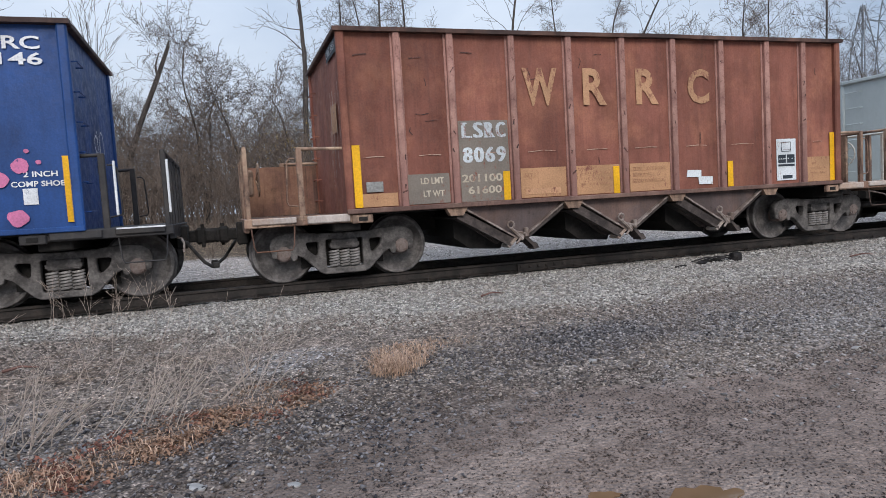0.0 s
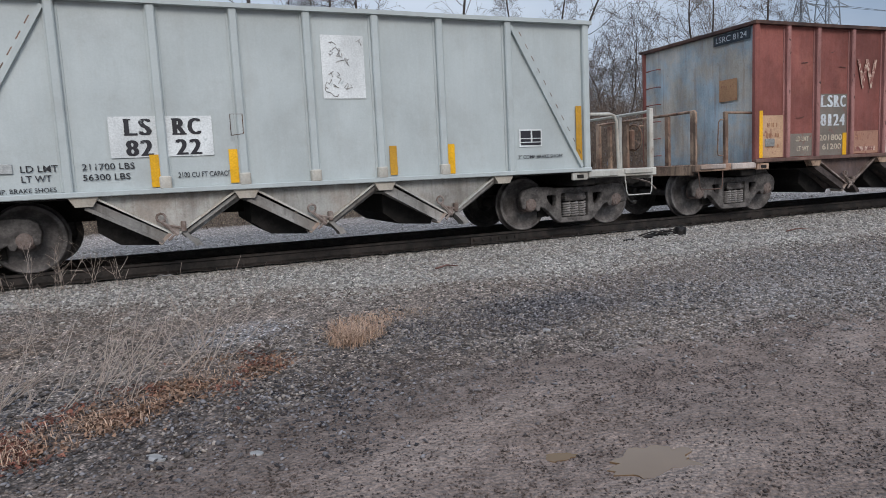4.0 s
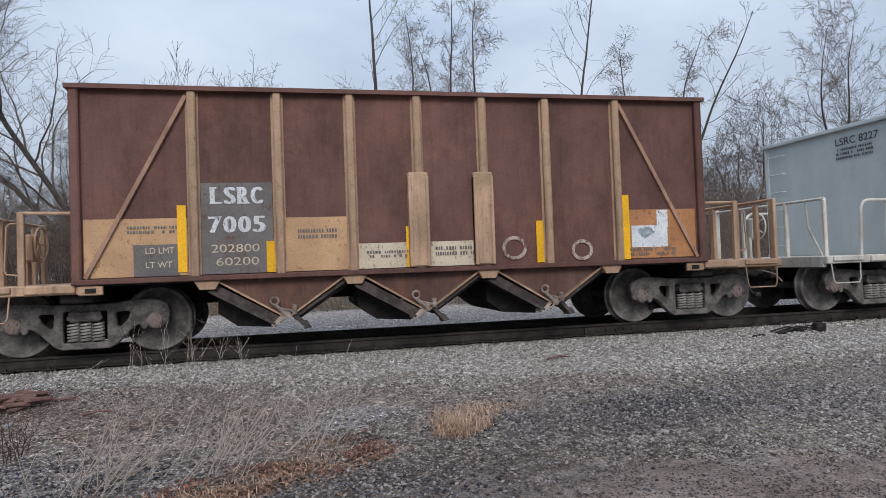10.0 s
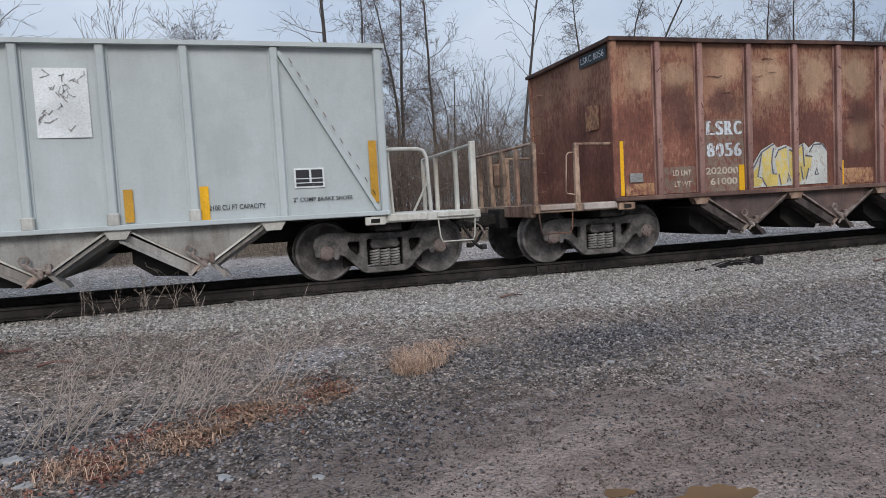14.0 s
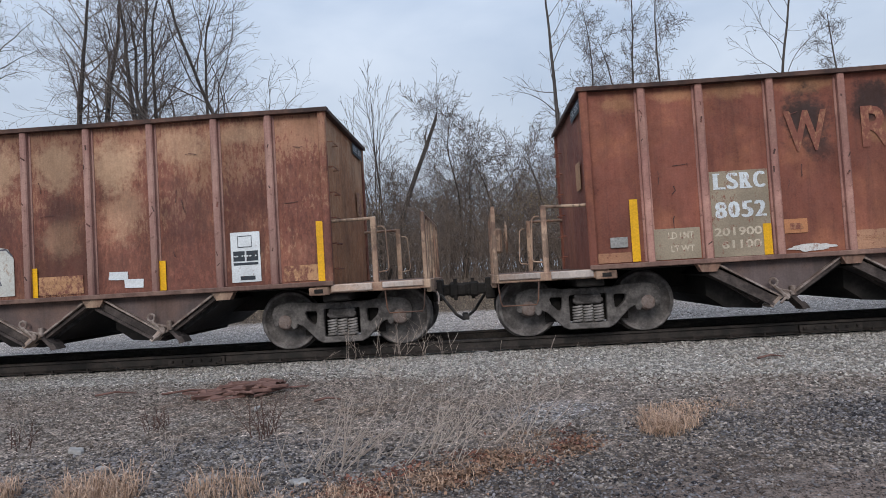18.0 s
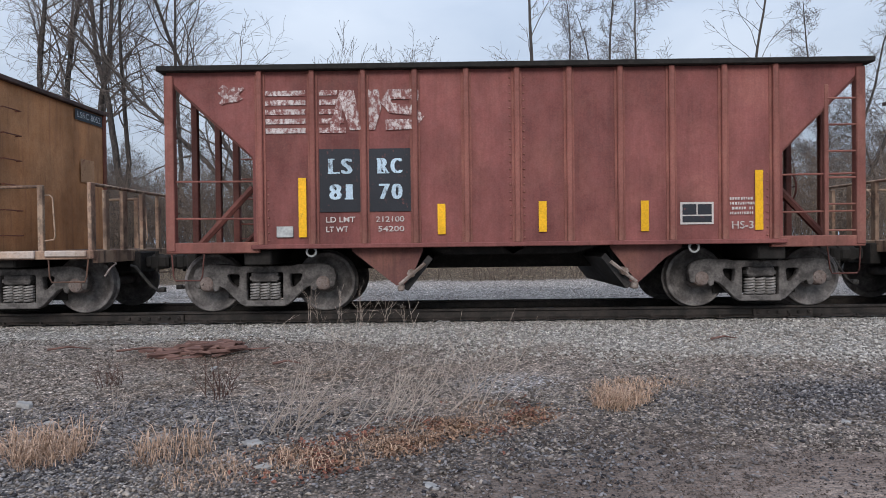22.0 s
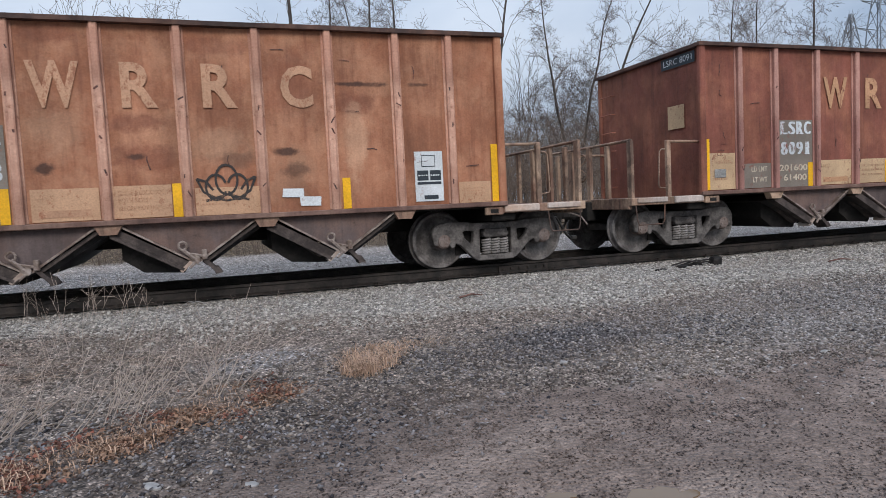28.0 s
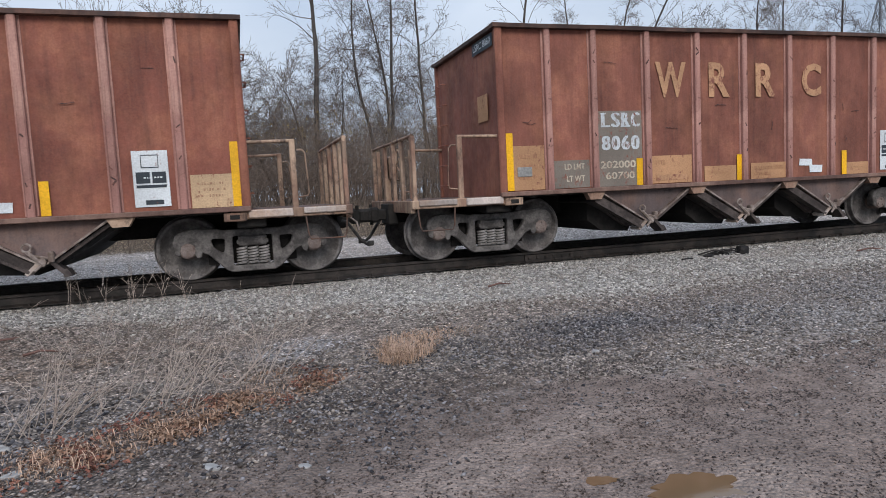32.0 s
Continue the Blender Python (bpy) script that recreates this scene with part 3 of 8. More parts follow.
def in_lane(x, y):
    if y > road_edge(x) + 0.3 or any(((x - px) / rx) ** 2 + ((y - py) / ry) ** 2 < 1.1 for px, py, rx, ry, s in PUDDLES):
        return 0.0
    track = 0.55 if math.sin((y - 0.42 * x) * 5.2) > 0.25 else 1.0
    return track * (0.4 + 0.6 * max(0.0, noise.noise((x * 0.9, y * 1.6, 4))))


stones("ballast_stones", "pale grey broken ballast stones beside the rail", 34000, scatter(in_ballast, (-9, 15), (6.2, 10.02)), (0.024, 0.066), (0.16, 0.146, 0.134), (0.56, 0.527, 0.48), 1)
stones("yard_stones", "pale gravel between and behind the rails", 6000, scatter(lambda x, y: 1.0 if y > 11.9 or abs(y - TRACK_Y) < 0.6 else 0.0, (-9, 19), (10.4, 18.5)), (0.03, 0.07), (0.26, 0.225, 0.20), (0.70, 0.62, 0.56), 2)
stones("shoulder_gravel", "mixed grey-brown gravel on bare soil", 60000, scatter(in_soil, (-7, 12), (3.4, 8.8)), (0.014, 0.044), (0.06, 0.05, 0.044), (0.38, 0.33, 0.29), 3)
stones("dark_gravel", "dark bluish crushed stone", 22000, scatter(in_dark, (-5, 9), (3.0, 7.4)), (0.014, 0.044), (0.014, 0.013, 0.017), (0.27, 0.257, 0.265), 4, 0.62, 0.6)
stones("blue_gravel", "blue-grey fine crushed stone", 20000, scatter(in_blue, (3, 14), (2.8, 8.2)), (0.014, 0.046), (0.10, 0.093, 0.092), (0.42, 0.395, 0.385), 5)
stones("lane_pebbles", "small dark wet pebbles in lane mud", 60000, scatter(in_lane, (-2.5, 9), (1.7, 4.9)), (0.008, 0.021), (0.022, 0.017, 0.016), (0.17, 0.128, 0.116), 6, 0.6, 0.5)

# ---- track ----
RAIL_STEEL = grimy_steel("rail_steel", (0.022, 0.02, 0.018), (0.06, 0.05, 0.045), 11, 0.6, 0.4)
TIE_WOOD = grimy_steel("tie_wood", (0.03, 0.026, 0.023), (0.08, 0.068, 0.058), 12, 0.9, 0.0)
track = thing("railway_track", (0, TRACK_Y, RAIL_TOP), "dark oily steel rails on buried ties", "railway track")
profile = [(-0.07, -0.172), (0.07, -0.172), (0.07, -0.160), (0.012, -0.135), (0.010, -0.045), (0.036, -0.035), (0.036, -0.006), (0.028, 0.0), (-0.028, 0.0), (-0.036, -0.006), (-0.036, -0.035), (-0.010, -0.045), (-0.012, -0.135), (-0.07, -0.160)]
for side in (-1, 1):
    s = Shape()
    xs = list(range(-260, 420, 20))
    s.v = [(x, side * 0.755 + py, pz) for x in xs for py, pz in profile]
    k = len(profile)
    s.f = [(i * k + a, i * k + (a + 1) % k, (i + 1) * k + (a + 1) % k, (i + 1) * k + a) for i in range(len(xs) - 1) for a in range(k)]
    part("rail", s, RAIL_STEEL, track, "steel rail with a dark grimy web")
bar = Shape().prism([(-0.46, -0.155), (0.46, -0.155), (0.46, -0.05), (-0.46, -0.05)], -0.055, -0.012)
for k in range(6):
    x = -0.39 + 0.156 * k
    bar.box(x - 0.022, x + 0.022, -0.085, -0.05, -0.118, -0.075, 0.008)
bar_mesh = bar.mesh("joint_bar")
for x in (5.1, -4.7, -16.6, 16.9, 28.8):
    part("joint_bar", bar_mesh, RAIL_STEEL, track, "bolted rail joint bar", (x, -0.755, 0))
tie = kit("tie", lambda: Shape().box(-0.115, 0.115, -1.28, 1.28, -0.42, -0.215, 0.012))
plate_mesh = kit("tie_plate", lambda: Shape().box(-0.09, 0.09, -0.16, 0.16, -0.174, -0.160, 0.004).box(-0.04, -0.01, -0.12, -0.08, -0.17, -0.13, 0.005).box(0.02, 0.05, 0.08, 0.12, -0.17, -0.13, 0.005))
rnd = random.Random(8)
for k in range(84):
    x = -16.0 + 0.53 * k + rnd.uniform(-0.03, 0.03)
    part("tie", tie, TIE_WOOD, track, "", (x, rnd.uniform(-0.05, 0.05), 0))
    for side in (-1, 1):
        part("tie_plate", plate_mesh, RAIL_STEEL, track, "", (x, side * 0.755, 0))


# ---- bare winter woods ----
n = Nodes("bark", 0.9)
bn = n.noise(9, 6, 0.7, n.shift((0, 0, 0), (1, 1, 0.25)))
c = n.mix(n.span(bn, 0.3, 0.7), (0.036, 0.03, 0.028), (0.095, 0.083, 0.076))
c = n.mix(1.0, c, n.grey(n.span(n.each(), 0, 1, 0.8, 1.25, False)), "MULTIPLY")
BARK = n.done(c, bn, 0.5, 0.02)
n = Nodes("twigs", 0.9)
c = n.mix(n.island(), (0.078, 0.066, 0.062), (0.155, 0.128, 0.112))
c = n.mix(1.0, c, n.grey(n.span(n.each(), 0, 1, 0.8, 1.2, False)), "MULTIPLY")
TWIG = n.done(c)
n = Nodes("dry_brush", 0.95)
c = n.mix(n.island(), (0.075, 0.056, 0.047), (0.205, 0.157, 0.122))
BRUSH = n.done(c)


def grow(rnd, start, way, length, radius, level, spec, out):
    steps = max(3, int(length / spec["step"][min(level, 2)]))
    p, d = Vector(start), Vector(way).normalized()
    pts, radii = [p.copy()], [radius]
    wander, lift = spec["wander"][min(level, 2)], spec["lift"][min(level, 2)]
    for i in range(steps):
        d = (d + Vector((rnd.gauss(0, wander), rnd.gauss(0, wander), rnd.gauss(0, wander) + lift))).normalized()
        p = p + d * (length / steps)
        pts.append(p.copy())
        radii.append(max(radius * (1 - spec["taper"] * (i + 1) / steps), spec["thin"]))
    out.append((level, pts, radii))
    if level >= spec["levels"]:
        return
    kids = spec["kids"][level]
    for k in range(kids):
        u = spec["bare"][min(level, 2)] + (1 - spec["bare"][min(level, 2)]) * (k + rnd.random()) / kids
        at = min(int(u * steps), steps - 1)
        f = u * steps - at
        q = pts[at].lerp(pts[at + 1], min(f, 1.0))
        axis = (pts[at + 1] - pts[at]).normalized()
        side = axis.orthogonal().normalized()
        side.rotate(Matrix.Rotation(rnd.uniform(0, 6.283), 3, axis))
        a = radians(rnd.uniform(*spec["angle"][min(level, 1)]))
        w = axis * math.cos(a) + side * math.sin(a)
        long = length * rnd.uniform(*spec["ratio"][min(level, 1)]) * (1.15 - spec["shrink"] * u)
        grow(rnd, q, w, long, max(radii[at] * spec["thick"], spec["thin"]), level + 1, spec, out)


POLE = dict(levels=3, kids=(13, 5, 2), step=(0.9, 0.35, 0.3), wander=(0.03, 0.09, 0.14), lift=(0.02, 0.02, 0.02), bare=(0.38, 0.25, 0.2), angle=((38, 68), (25, 50)), ratio=((0.12, 0.24), (0.3, 0.55)), shrink=0.45, taper=0.8, thick=0.30, thin=0.008)
TWIGGY = dict(levels=3, kids=(30, 9, 5), step=(0.7, 0.25, 0.2), wander=(0.045, 0.15, 0.2), lift=(0.02, 0.0, 0.0), bare=(0.32, 0.15, 0.1), angle=((32, 72), (30, 75)), ratio=((0.08, 0.17), (0.32, 0.6)), shrink=0.35, taper=0.88, thick=0.34, thin=0.0065)
ROUND = dict(levels=3, kids=(22, 12, 5), step=(0.7, 0.35, 0.25), wander=(0.05, 0.12, 0.17), lift=(0.02, 0.03, 0.01), bare=(0.34, 0.15, 0.1), angle=((26, 58), (26, 62)), ratio=((0.22, 0.38), (0.28, 0.52)), shrink=0.5, taper=0.92, thick=0.36, thin=0.007)
STEMS = dict(levels=3, kids=(15, 9, 5), step=(0.7, 0.35, 0.25), wander=(0.07, 0.12, 0.18), lift=(0.02, 0.02, 0.0), bare=(0.42, 0.2, 0.1), angle=((24, 55), (26, 62)), ratio=((0.18, 0.36), (0.28, 0.5)), shrink=0.35, taper=0.72, thick=0.42, thin=0.007)
SAPLING = dict(levels=2, kids=(8, 5), step=(0.8, 0.4, 0.3), wander=(0.035, 0.08, 0.12), lift=(0.03, 0.08, 0.04), bare=(0.25, 0.2, 0.1), angle=((15, 32), (18, 40)), ratio=((0.2, 0.36), (0.4, 0.65)), shrink=0.5, taper=0.8, thick=0.4, thin=0.008)
BUSHY = dict(levels=3, kids=(22, 13, 5), step=(0.45, 0.3, 0.25), wander=(0.09, 0.16, 0.2), lift=(0.02, 0.04, 0.01), bare=(0.2, 0.12, 0.08), angle=((32, 76), (28, 70)), ratio=((0.28, 0.46), (0.28, 0.52)), shrink=0.42, taper=0.92, thick=0.4, thin=0.0075)


def tree_meshes(key, seed, height, radius, spec, stems=1, lean=(0, 0), spread=0.25):
    rnd, out = random.Random(seed), []
    for k in range(stems):
        a = 2 * math.pi * k / stems + rnd.random()
        base = (0.25 * spread * math.cos(a) * (stems > 1), 0.25 * spread * math.sin(a) * (stems > 1), -0.2)
        way = (lean[0] + spread * math.cos(a) * (stems > 1), lean[1] + spread * math.sin(a) * (stems > 1), 1.0)
        grow(rnd, base, way, height * rnd.uniform(0.85, 1.0), radius * rnd.uniform(0.75, 1.0), 0, spec, out)
    trunk, crown = Shape(), Shape()
    for level, pts, radii in out:
        if level == 0:
            trunk.tube(pts, radii, 7, False)
        else:
            crown.tube(pts, radii, 5 if level == 1 else 3, False)
    return trunk.mesh(key + "_trunk", 60), crown.mesh(key + "_crown")


KINDS = {
    "pole": [tree_meshes("pole_a", 3, 19, 0.2, POLE, 1, (0.06, 0)), tree_meshes("pole_b", 8, 18, 0.15, POLE, 1, (0.08, 0)), tree_meshes("pole_lean", 12, 19, 0.14, dict(POLE, lift=(-0.012, 0.02, 0.02)), 1, (0.34, 0))],
    "twiggy": [tree_meshes("twiggy_a", 51, 16.5, 0.14, TWIGGY, 1, (0.06, 0)), tree_meshes("twiggy_b", 52, 15.5, 0.15, TWIGGY, 2, (0.02, 0), 0.1), tree_meshes("twiggy_c", 53, 16, 0.15, TWIGGY, 3, (0.02, 0), 0.13)],
    "round": [tree_meshes("round_a", 21, 15.5, 0.16, ROUND, 2, (0, 0), 0.12), tree_meshes("round_b", 22, 14.5, 0.15, ROUND), tree_meshes("round_c", 23, 14, 0.15, ROUND, 3, (0.05, 0), 0.2)],
    "stems": [tree_meshes("stems_a", 31, 20, 0.26, STEMS, 1, (0, 0), 0.16), tree_meshes("stems_b", 32, 20, 0.27, STEMS, 2, (0.02, 0), 0.08), tree_meshes("stems_c", 33, 17, 0.17, dict(STEMS, lift=(0.0, 0.02, 0.0)), 1, (0.42, 0), 0.1), tree_meshes("stems_lean", 36, 17, 0.17, dict(STEMS, kids=(18, 11, 5), bare=(0.22, 0.15, 0.1), ratio=((0.26, 0.46), (0.28, 0.5)), lift=(0.012, 0.02, 0.0)), 2, (-0.42, 0), 0.1)],
    "bushy": [tree_meshes("bushy_a", 41, 9.6, 0.14, BUSHY, 2, (0, 0), 0.3), tree_meshes("bushy_b", 42, 8.8, 0.12, BUSHY, 3, (0, 0), 0.35), tree_meshes("bushy_c", 43, 11, 0.06, SAPLING, 5, (0, 0), 0.13)],
}
LABELS = {"pole": ("tall bare slender tree with sparse side branches", "tree"), "twiggy": ("bare slender tree with many short fine twigs", "tree"), "round": ("bare winter tree with a rounded twiggy crown", "tree"),
          "stems": ("bare tall forked tree with dark upright trunks", "tree"), "bushy": ("bare tangled tree with spreading grey-brown branches", "tree")}


def plant_tree(kind, form, x, y, size=1.0, turn=0.0, lean=0.0):
    m = Matrix.Translation((x, y, ground_height(x, y))) @ Matrix.Rotation(lean, 4, "Y") @ Matrix.Rotation(turn, 4, "Z")
    ob = thing("tree", m, *LABELS[kind], "bare trees behind the track")
    ob.scale = (size, size, size)
    trunk, crown = KINDS[kind][form]
    part("trunk", trunk, BARK, ob)
    part("crown", crown, TWIG, ob)
    return ob


for kind, form, x, y, size, turn, lean in (
        ("pole", 0, 4.15, 35, 1.05, 0.0, 0.0), ("twiggy", 2, 7.9, 35, 1.02, 0.4, 0.0), ("twiggy", 0, 9.9, 35, 1.04, 0.2, 0.0), ("pole", 1, 15.0, 35, 1.04, 0.1, 0.0), ("twiggy", 1, 21.0, 35, 1.0, 1.2, 0.0),
        ("pole", 2, 20.6, 35, 1.0, 0.0, 0.08), ("round", 0, 34.6, 35, 0.98, 2.9, 0.0), ("twiggy", 0, 38.6, 35, 1.16, 0.0, 0.0), ("round", 1, 47.5, 37, 0.95, 1.0, 0.0),
        ("bushy", 2, -5.2, 34, 0.98, 0.0, 0.0), ("bushy", 0, -0.9, 34, 0.94, 1.1, 0.0), ("bushy", 1, 2.3, 34, 1.0, 0.5, 0.0), ("bushy", 1, -3.6, 36, 0.8, 2.5, 0.0), ("bushy", 0, 4.8, 38, 0.9, 2.0, 0.0),
        ("stems", 0, -26.0, 35, 1.0, 0.3, 0.0), ("stems", 1, -21.4, 35, 1.0, 0.5, 0.0), ("stems", 0, -19.2, 34.5, 1.0, 2.1, -0.02), ("stems", 0, -18.3, 35.5, 0.96, 4.4, 0.02), ("stems", 0, -17.2, 35, 1.0, 5.3, 0.0),
        ("stems", 2, -18.0, 35, 1.0, 0.0, 0.0), ("stems", 3, -9.7, 35, 1.0, 0.0, 0.0), ("stems", 2, -15.3, 35.4, 0.95, 0.0, 0.0), ("stems", 1, -30.5, 36, 1.0, 0.9, 0.0), ("bushy", 0, -23.5, 34, 0.9, 0.0, 0.0), ("bushy", 1, -8.2, 36, 0.6, 3.0, 0.0),
        ("pole", 1, 13.2, 36, 0.5, 1.0, 0.0), ("pole", 0, 11.8, 36, 0.46, 3.0, 0.0), ("bushy", 2, 14.0, 37, 0.8, 1.0, 0.0), ("bushy", 2, 18.4, 37, 0.85, 2.0, 0.0), ("bushy", 0, 20.0, 37, 0.85, 3.2, 0.0),
        ("bushy", 1, 26.5, 38, 1.1, 0.0, 0.0), ("bushy", 0, 29.5, 39, 1.1, 1.4, 0.0), ("bushy", 2, 31.5, 38, 0.95, 0.4, 0.0), ("bushy", 1, 36.4, 40, 1.05, 2.8, 0.0), ("bushy", 0, 43.0, 41, 1.05, 0.2, 0.0),
        ("bushy", 2, 46.5, 40, 0.95, 2.0, 0.0), ("bushy", 1, 50.5, 42, 1.05, 4.0, 0.0), ("bushy", 0, 56.0, 44, 1.0, 5.0, 0.0), ("round", 2, 62.0, 46, 0.75, 1.0, 0.0), ("bushy", 1, 68.0, 48, 1.0, 1.0, 0.0)):
    plant_tree(kind, form, x, y, size, turn, lean)

# the wood goes on behind them
rnd = random.Random(55)
for k in range(84):
    x = -66 + 2.1 * k + rnd.uniform(-1.2, 1.2)
    kind = rnd.choice(("bushy", "bushy", "round", "bushy"))
    plant_tree(kind, rnd.randint(0, 1 if kind == "bushy" else 2), x, rnd.uniform(41, 60), rnd.uniform(0.62, 0.95) * (0.78 if kind == "round" else 1.0), rnd.uniform(0, 6.28))

# the dead leaning trunk, broken off at the top
snag = thing("dead_tree", (-5.2, 35, ground_height(-5.2, 35)), "leaning dead tree trunk broken at the top", "tree")
part("trunk", Shape().tube([(0, 0, -0.2), (0.75, 0, 2.5), (1.65, 0, 5.0), (2.6, 0, 7.2), (3.2, 0, 8.7), (3.25, 0, 9.0)], [0.15, 0.14, 0.125, 0.11, 0.085, 0.03], 8), BARK, snag)
part("branch_stub", Shape().tube([(2.6, 0, 7.2), (2.55, 0.1, 7.8), (2.75, 0.1, 8.4)], [0.07, 0.05, 0.02], 5), BARK, snag)


def thicket(name, label, count, x_range, y_range, heights, seed, radius, twigs, material, clump=0.0):
    """Brush of many thin stems, as one sheet of stuff."""
    rnd, s = random.Random(seed), Shape()
    for k in range(count):
        x, y = rnd.uniform(*x_range), rnd.uniform(*y_range)
        dense = noise.noise((x * 0.25, y * 0.25, seed))
        h = rnd.uniform(*heights) * (1 + 0.35 * dense)
        lean = Vector((rnd.gauss(0, 0.28), rnd.gauss(0, 0.28), 1)).normalized()
        base = Vector((x, y, ground_height(x, y) - 0.1))
        mid = base + lean * h * 0.5
        lean2 = (lean + Vector((rnd.gauss(0, 0.35), rnd.gauss(0, 0.35), 0))).normalized()
        tip = mid + lean2 * h * 0.5
        s.tube([base, mid, tip], [radius, radius * 0.75, radius * 0.4], 3, False)
        for j in range(twigs):
            u = rnd.uniform(0.25, 0.95)
            q = base.lerp(mid, u * 2) if u < 0.5 else mid.lerp(tip, u * 2 - 1)
            w = Vector((rnd.gauss(0, 1), rnd.gauss(0, 1), rnd.uniform(0.1, 1.3))).normalized()
            s.tube([q, q + w * h * rnd.uniform(0.12, 0.3)], [radius * 0.6, radius * 0.35], 3, False)
    me = s.mesh(name)
    me.materials.append(material)
    return tagged(new(name, me), label, "undergrowth", kind="stuff")


thicket("undergrowth", "dense brown winter brush below the trees", 7600, (-45, 62), (24.5, 38), (1.6, 5.2), 5, 0.010, 12, BRUSH)
thicket("far_woods", "dim tangled bare woods in the distance", 4200, (-95, 150), (56, 72), (2.5, 8.0), 6, 0.04, 11, TWIG)
thicket("dead_grass_bank", "low dry weeds on the bank", 6000, (-30, 45), (19.6, 24.8), (0.3, 0.9), 9, 0.010, 2, BRUSH)

# a few bushes still hold yellow leaves
n = Nodes("yellow_leaves", 0.8)
LEAF_YELLOW = n.done(n.mix(n.island(), (0.20, 0.13, 0.03), (0.34, 0.24, 0.07)))
rnd, s = random.Random(77), Shape()
for cx, cy, cz, rr, count in ((2.6, 31, 4.6, 1.3, 420), (5.2, 31, 4.8, 1.2, 300), (8.2, 32, 4.6, 1.7, 480), (13.0, 33, 4.2, 2.2, 420), (-6.0, 31, 4.2, 1.3, 160), (0.4, 32, 6.5, 1.6, 160), (17.5, 34, 4.6, 2.4, 320), (-24, 31, 4, 2, 200)):
    for k in range(count):
        p = Vector((cx + rnd.gauss(0, rr), cy + rnd.gauss(0, 0.8), cz + rnd.gauss(0, rr * 0.55)))
        a = Vector((rnd.gauss(0, 1), rnd.gauss(0, 1), rnd.gauss(0, 1))).normalized() * rnd.uniform(0.02, 0.04)
        b = a.orthogonal().normalized() * a.length * 0.7
        s.add([p - a, p + b, p + a, p - b], [(0, 1, 2, 3)])
me = s.mesh("withered_leaves")
me.materials.append(LEAF_YELLOW)
tagged(new("withered_leaves", me), "sparse yellow leaves left on bushes", "leaves", kind="stuff")

# ---- power line ----
PYLON_STEEL = grimy_steel("galvanised_steel", (0.20, 0.23, 0.26), (0.28, 0.31, 0.34), 3, 0.6, 0.2)


def pylon(x, y, height, arms):
    ob = thing("power_pylon", (x, y, 0.5), "grey lattice steel power pylon", "pylon", "power pylons")
    s = Shape()
    def leg(z):
        u = z / height
        return 3.2 * (1 - u) + 0.9 * u if u < 0.75 else (3.2 * 0.25 + 0.9 * 0.75) * (1 - (u - 0.75) / 0.25 * 0.85)
    zs = [height * k / 12 for k in range(13)]
    for sx in (-1, 1):
        for sy in (-1, 1):
            s.tube([(sx * leg(z), sy * leg(z), z) for z in zs], 0.13, 4)
    for a, b in zip(zs[:-1], zs[1:]):
        for sx in (-1, 1):
            s.tube([(sx * leg(a), -leg(a), a), (sx * leg(b), leg(b), b)], 0.07, 3).tube([(sx * leg(a), leg(a), a), (sx * leg(b), -leg(b), b)], 0.07, 3)
            s.tube([(-leg(a), sx * leg(a), a), (leg(b), sx * leg(b), b)], 0.07, 3).tube([(leg(a), sx * leg(a), a), (-leg(b), sx * leg(b), b)], 0.07, 3)
    part("lattice", s, PYLON_STEEL, ob)
    for z, w in arms:
        for side in (-1, 1):
            part("cross_arm", Shape().tube([(side * leg(z), 0.6, z), (side * w, 0, z + 0.4)], 0.1, 4).tube([(side * leg(z), -0.6, z), (side * w, 0, z + 0.4)], 0.1, 4).tube([(side * leg(z), 0, z + 1.6), (side * w, 0, z + 0.4)], 0.08, 4), PYLON_STEEL, ob)
    return ob


pylon(123.3, 100, 35.1, ((28, 5.0),))
pylon(131.0, 100, 43.7, ((32, 6.5), (37.5, 5.0)))
wires = thing("power_lines", (131, 100, 0.5), "thin sagging overhead power lines", "power line")
for dx, z in ((6.5, 32.4), (-6.5, 32.4), (5, 37.9), (-5, 37.9), (0, 43.7)):
    part("wire", Shape().tube([(dx + 120 * u, -25 * u, z - 16 * u * (1 - u) + 3 * u) for u in [k / 16 for k in range(17)]], 0.05, 3, False), PYLON_STEEL, wires)


# ---- the train ----
TRUCK_STEEL = grimy_steel("truck_steel", (0.055, 0.05, 0.048), (0.17, 0.158, 0.15), 1, 0.75, 0.1)
WHEEL_STEEL = grimy_steel("wheel_steel", (0.08, 0.073, 0.07), (0.20, 0.185, 0.177), 2, 0.6, 0.1)
CAP_RUST = grimy_steel("bearing_cap_steel", (0.11, 0.075, 0.063), (0.235, 0.195, 0.178), 3, 0.7, 0.1)
SPRING_STEEL = grimy_steel("spring_steel", (0.24, 0.225, 0.215), (0.42, 0.40, 0.385), 4, 0.5, 0.2)
# near-black: grime, with the shade under the cars put into the colour
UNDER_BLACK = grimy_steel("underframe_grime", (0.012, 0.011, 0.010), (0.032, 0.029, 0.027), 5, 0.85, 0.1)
RUBBER = grimy_steel("hose_rubber", (0.02, 0.02, 0.02), (0.06, 0.055, 0.05), 6, 0.7, 0.0)
FLANGE = grimy_steel("gate_flange_steel", (0.035, 0.028, 0.026), (0.10, 0.082, 0.075), 17, 0.8, 0.1)
GATE_STEEL = grimy_steel("gate_steel", (0.016, 0.015, 0.015), (0.06, 0.055, 0.053), 7, 0.7, 0.2)
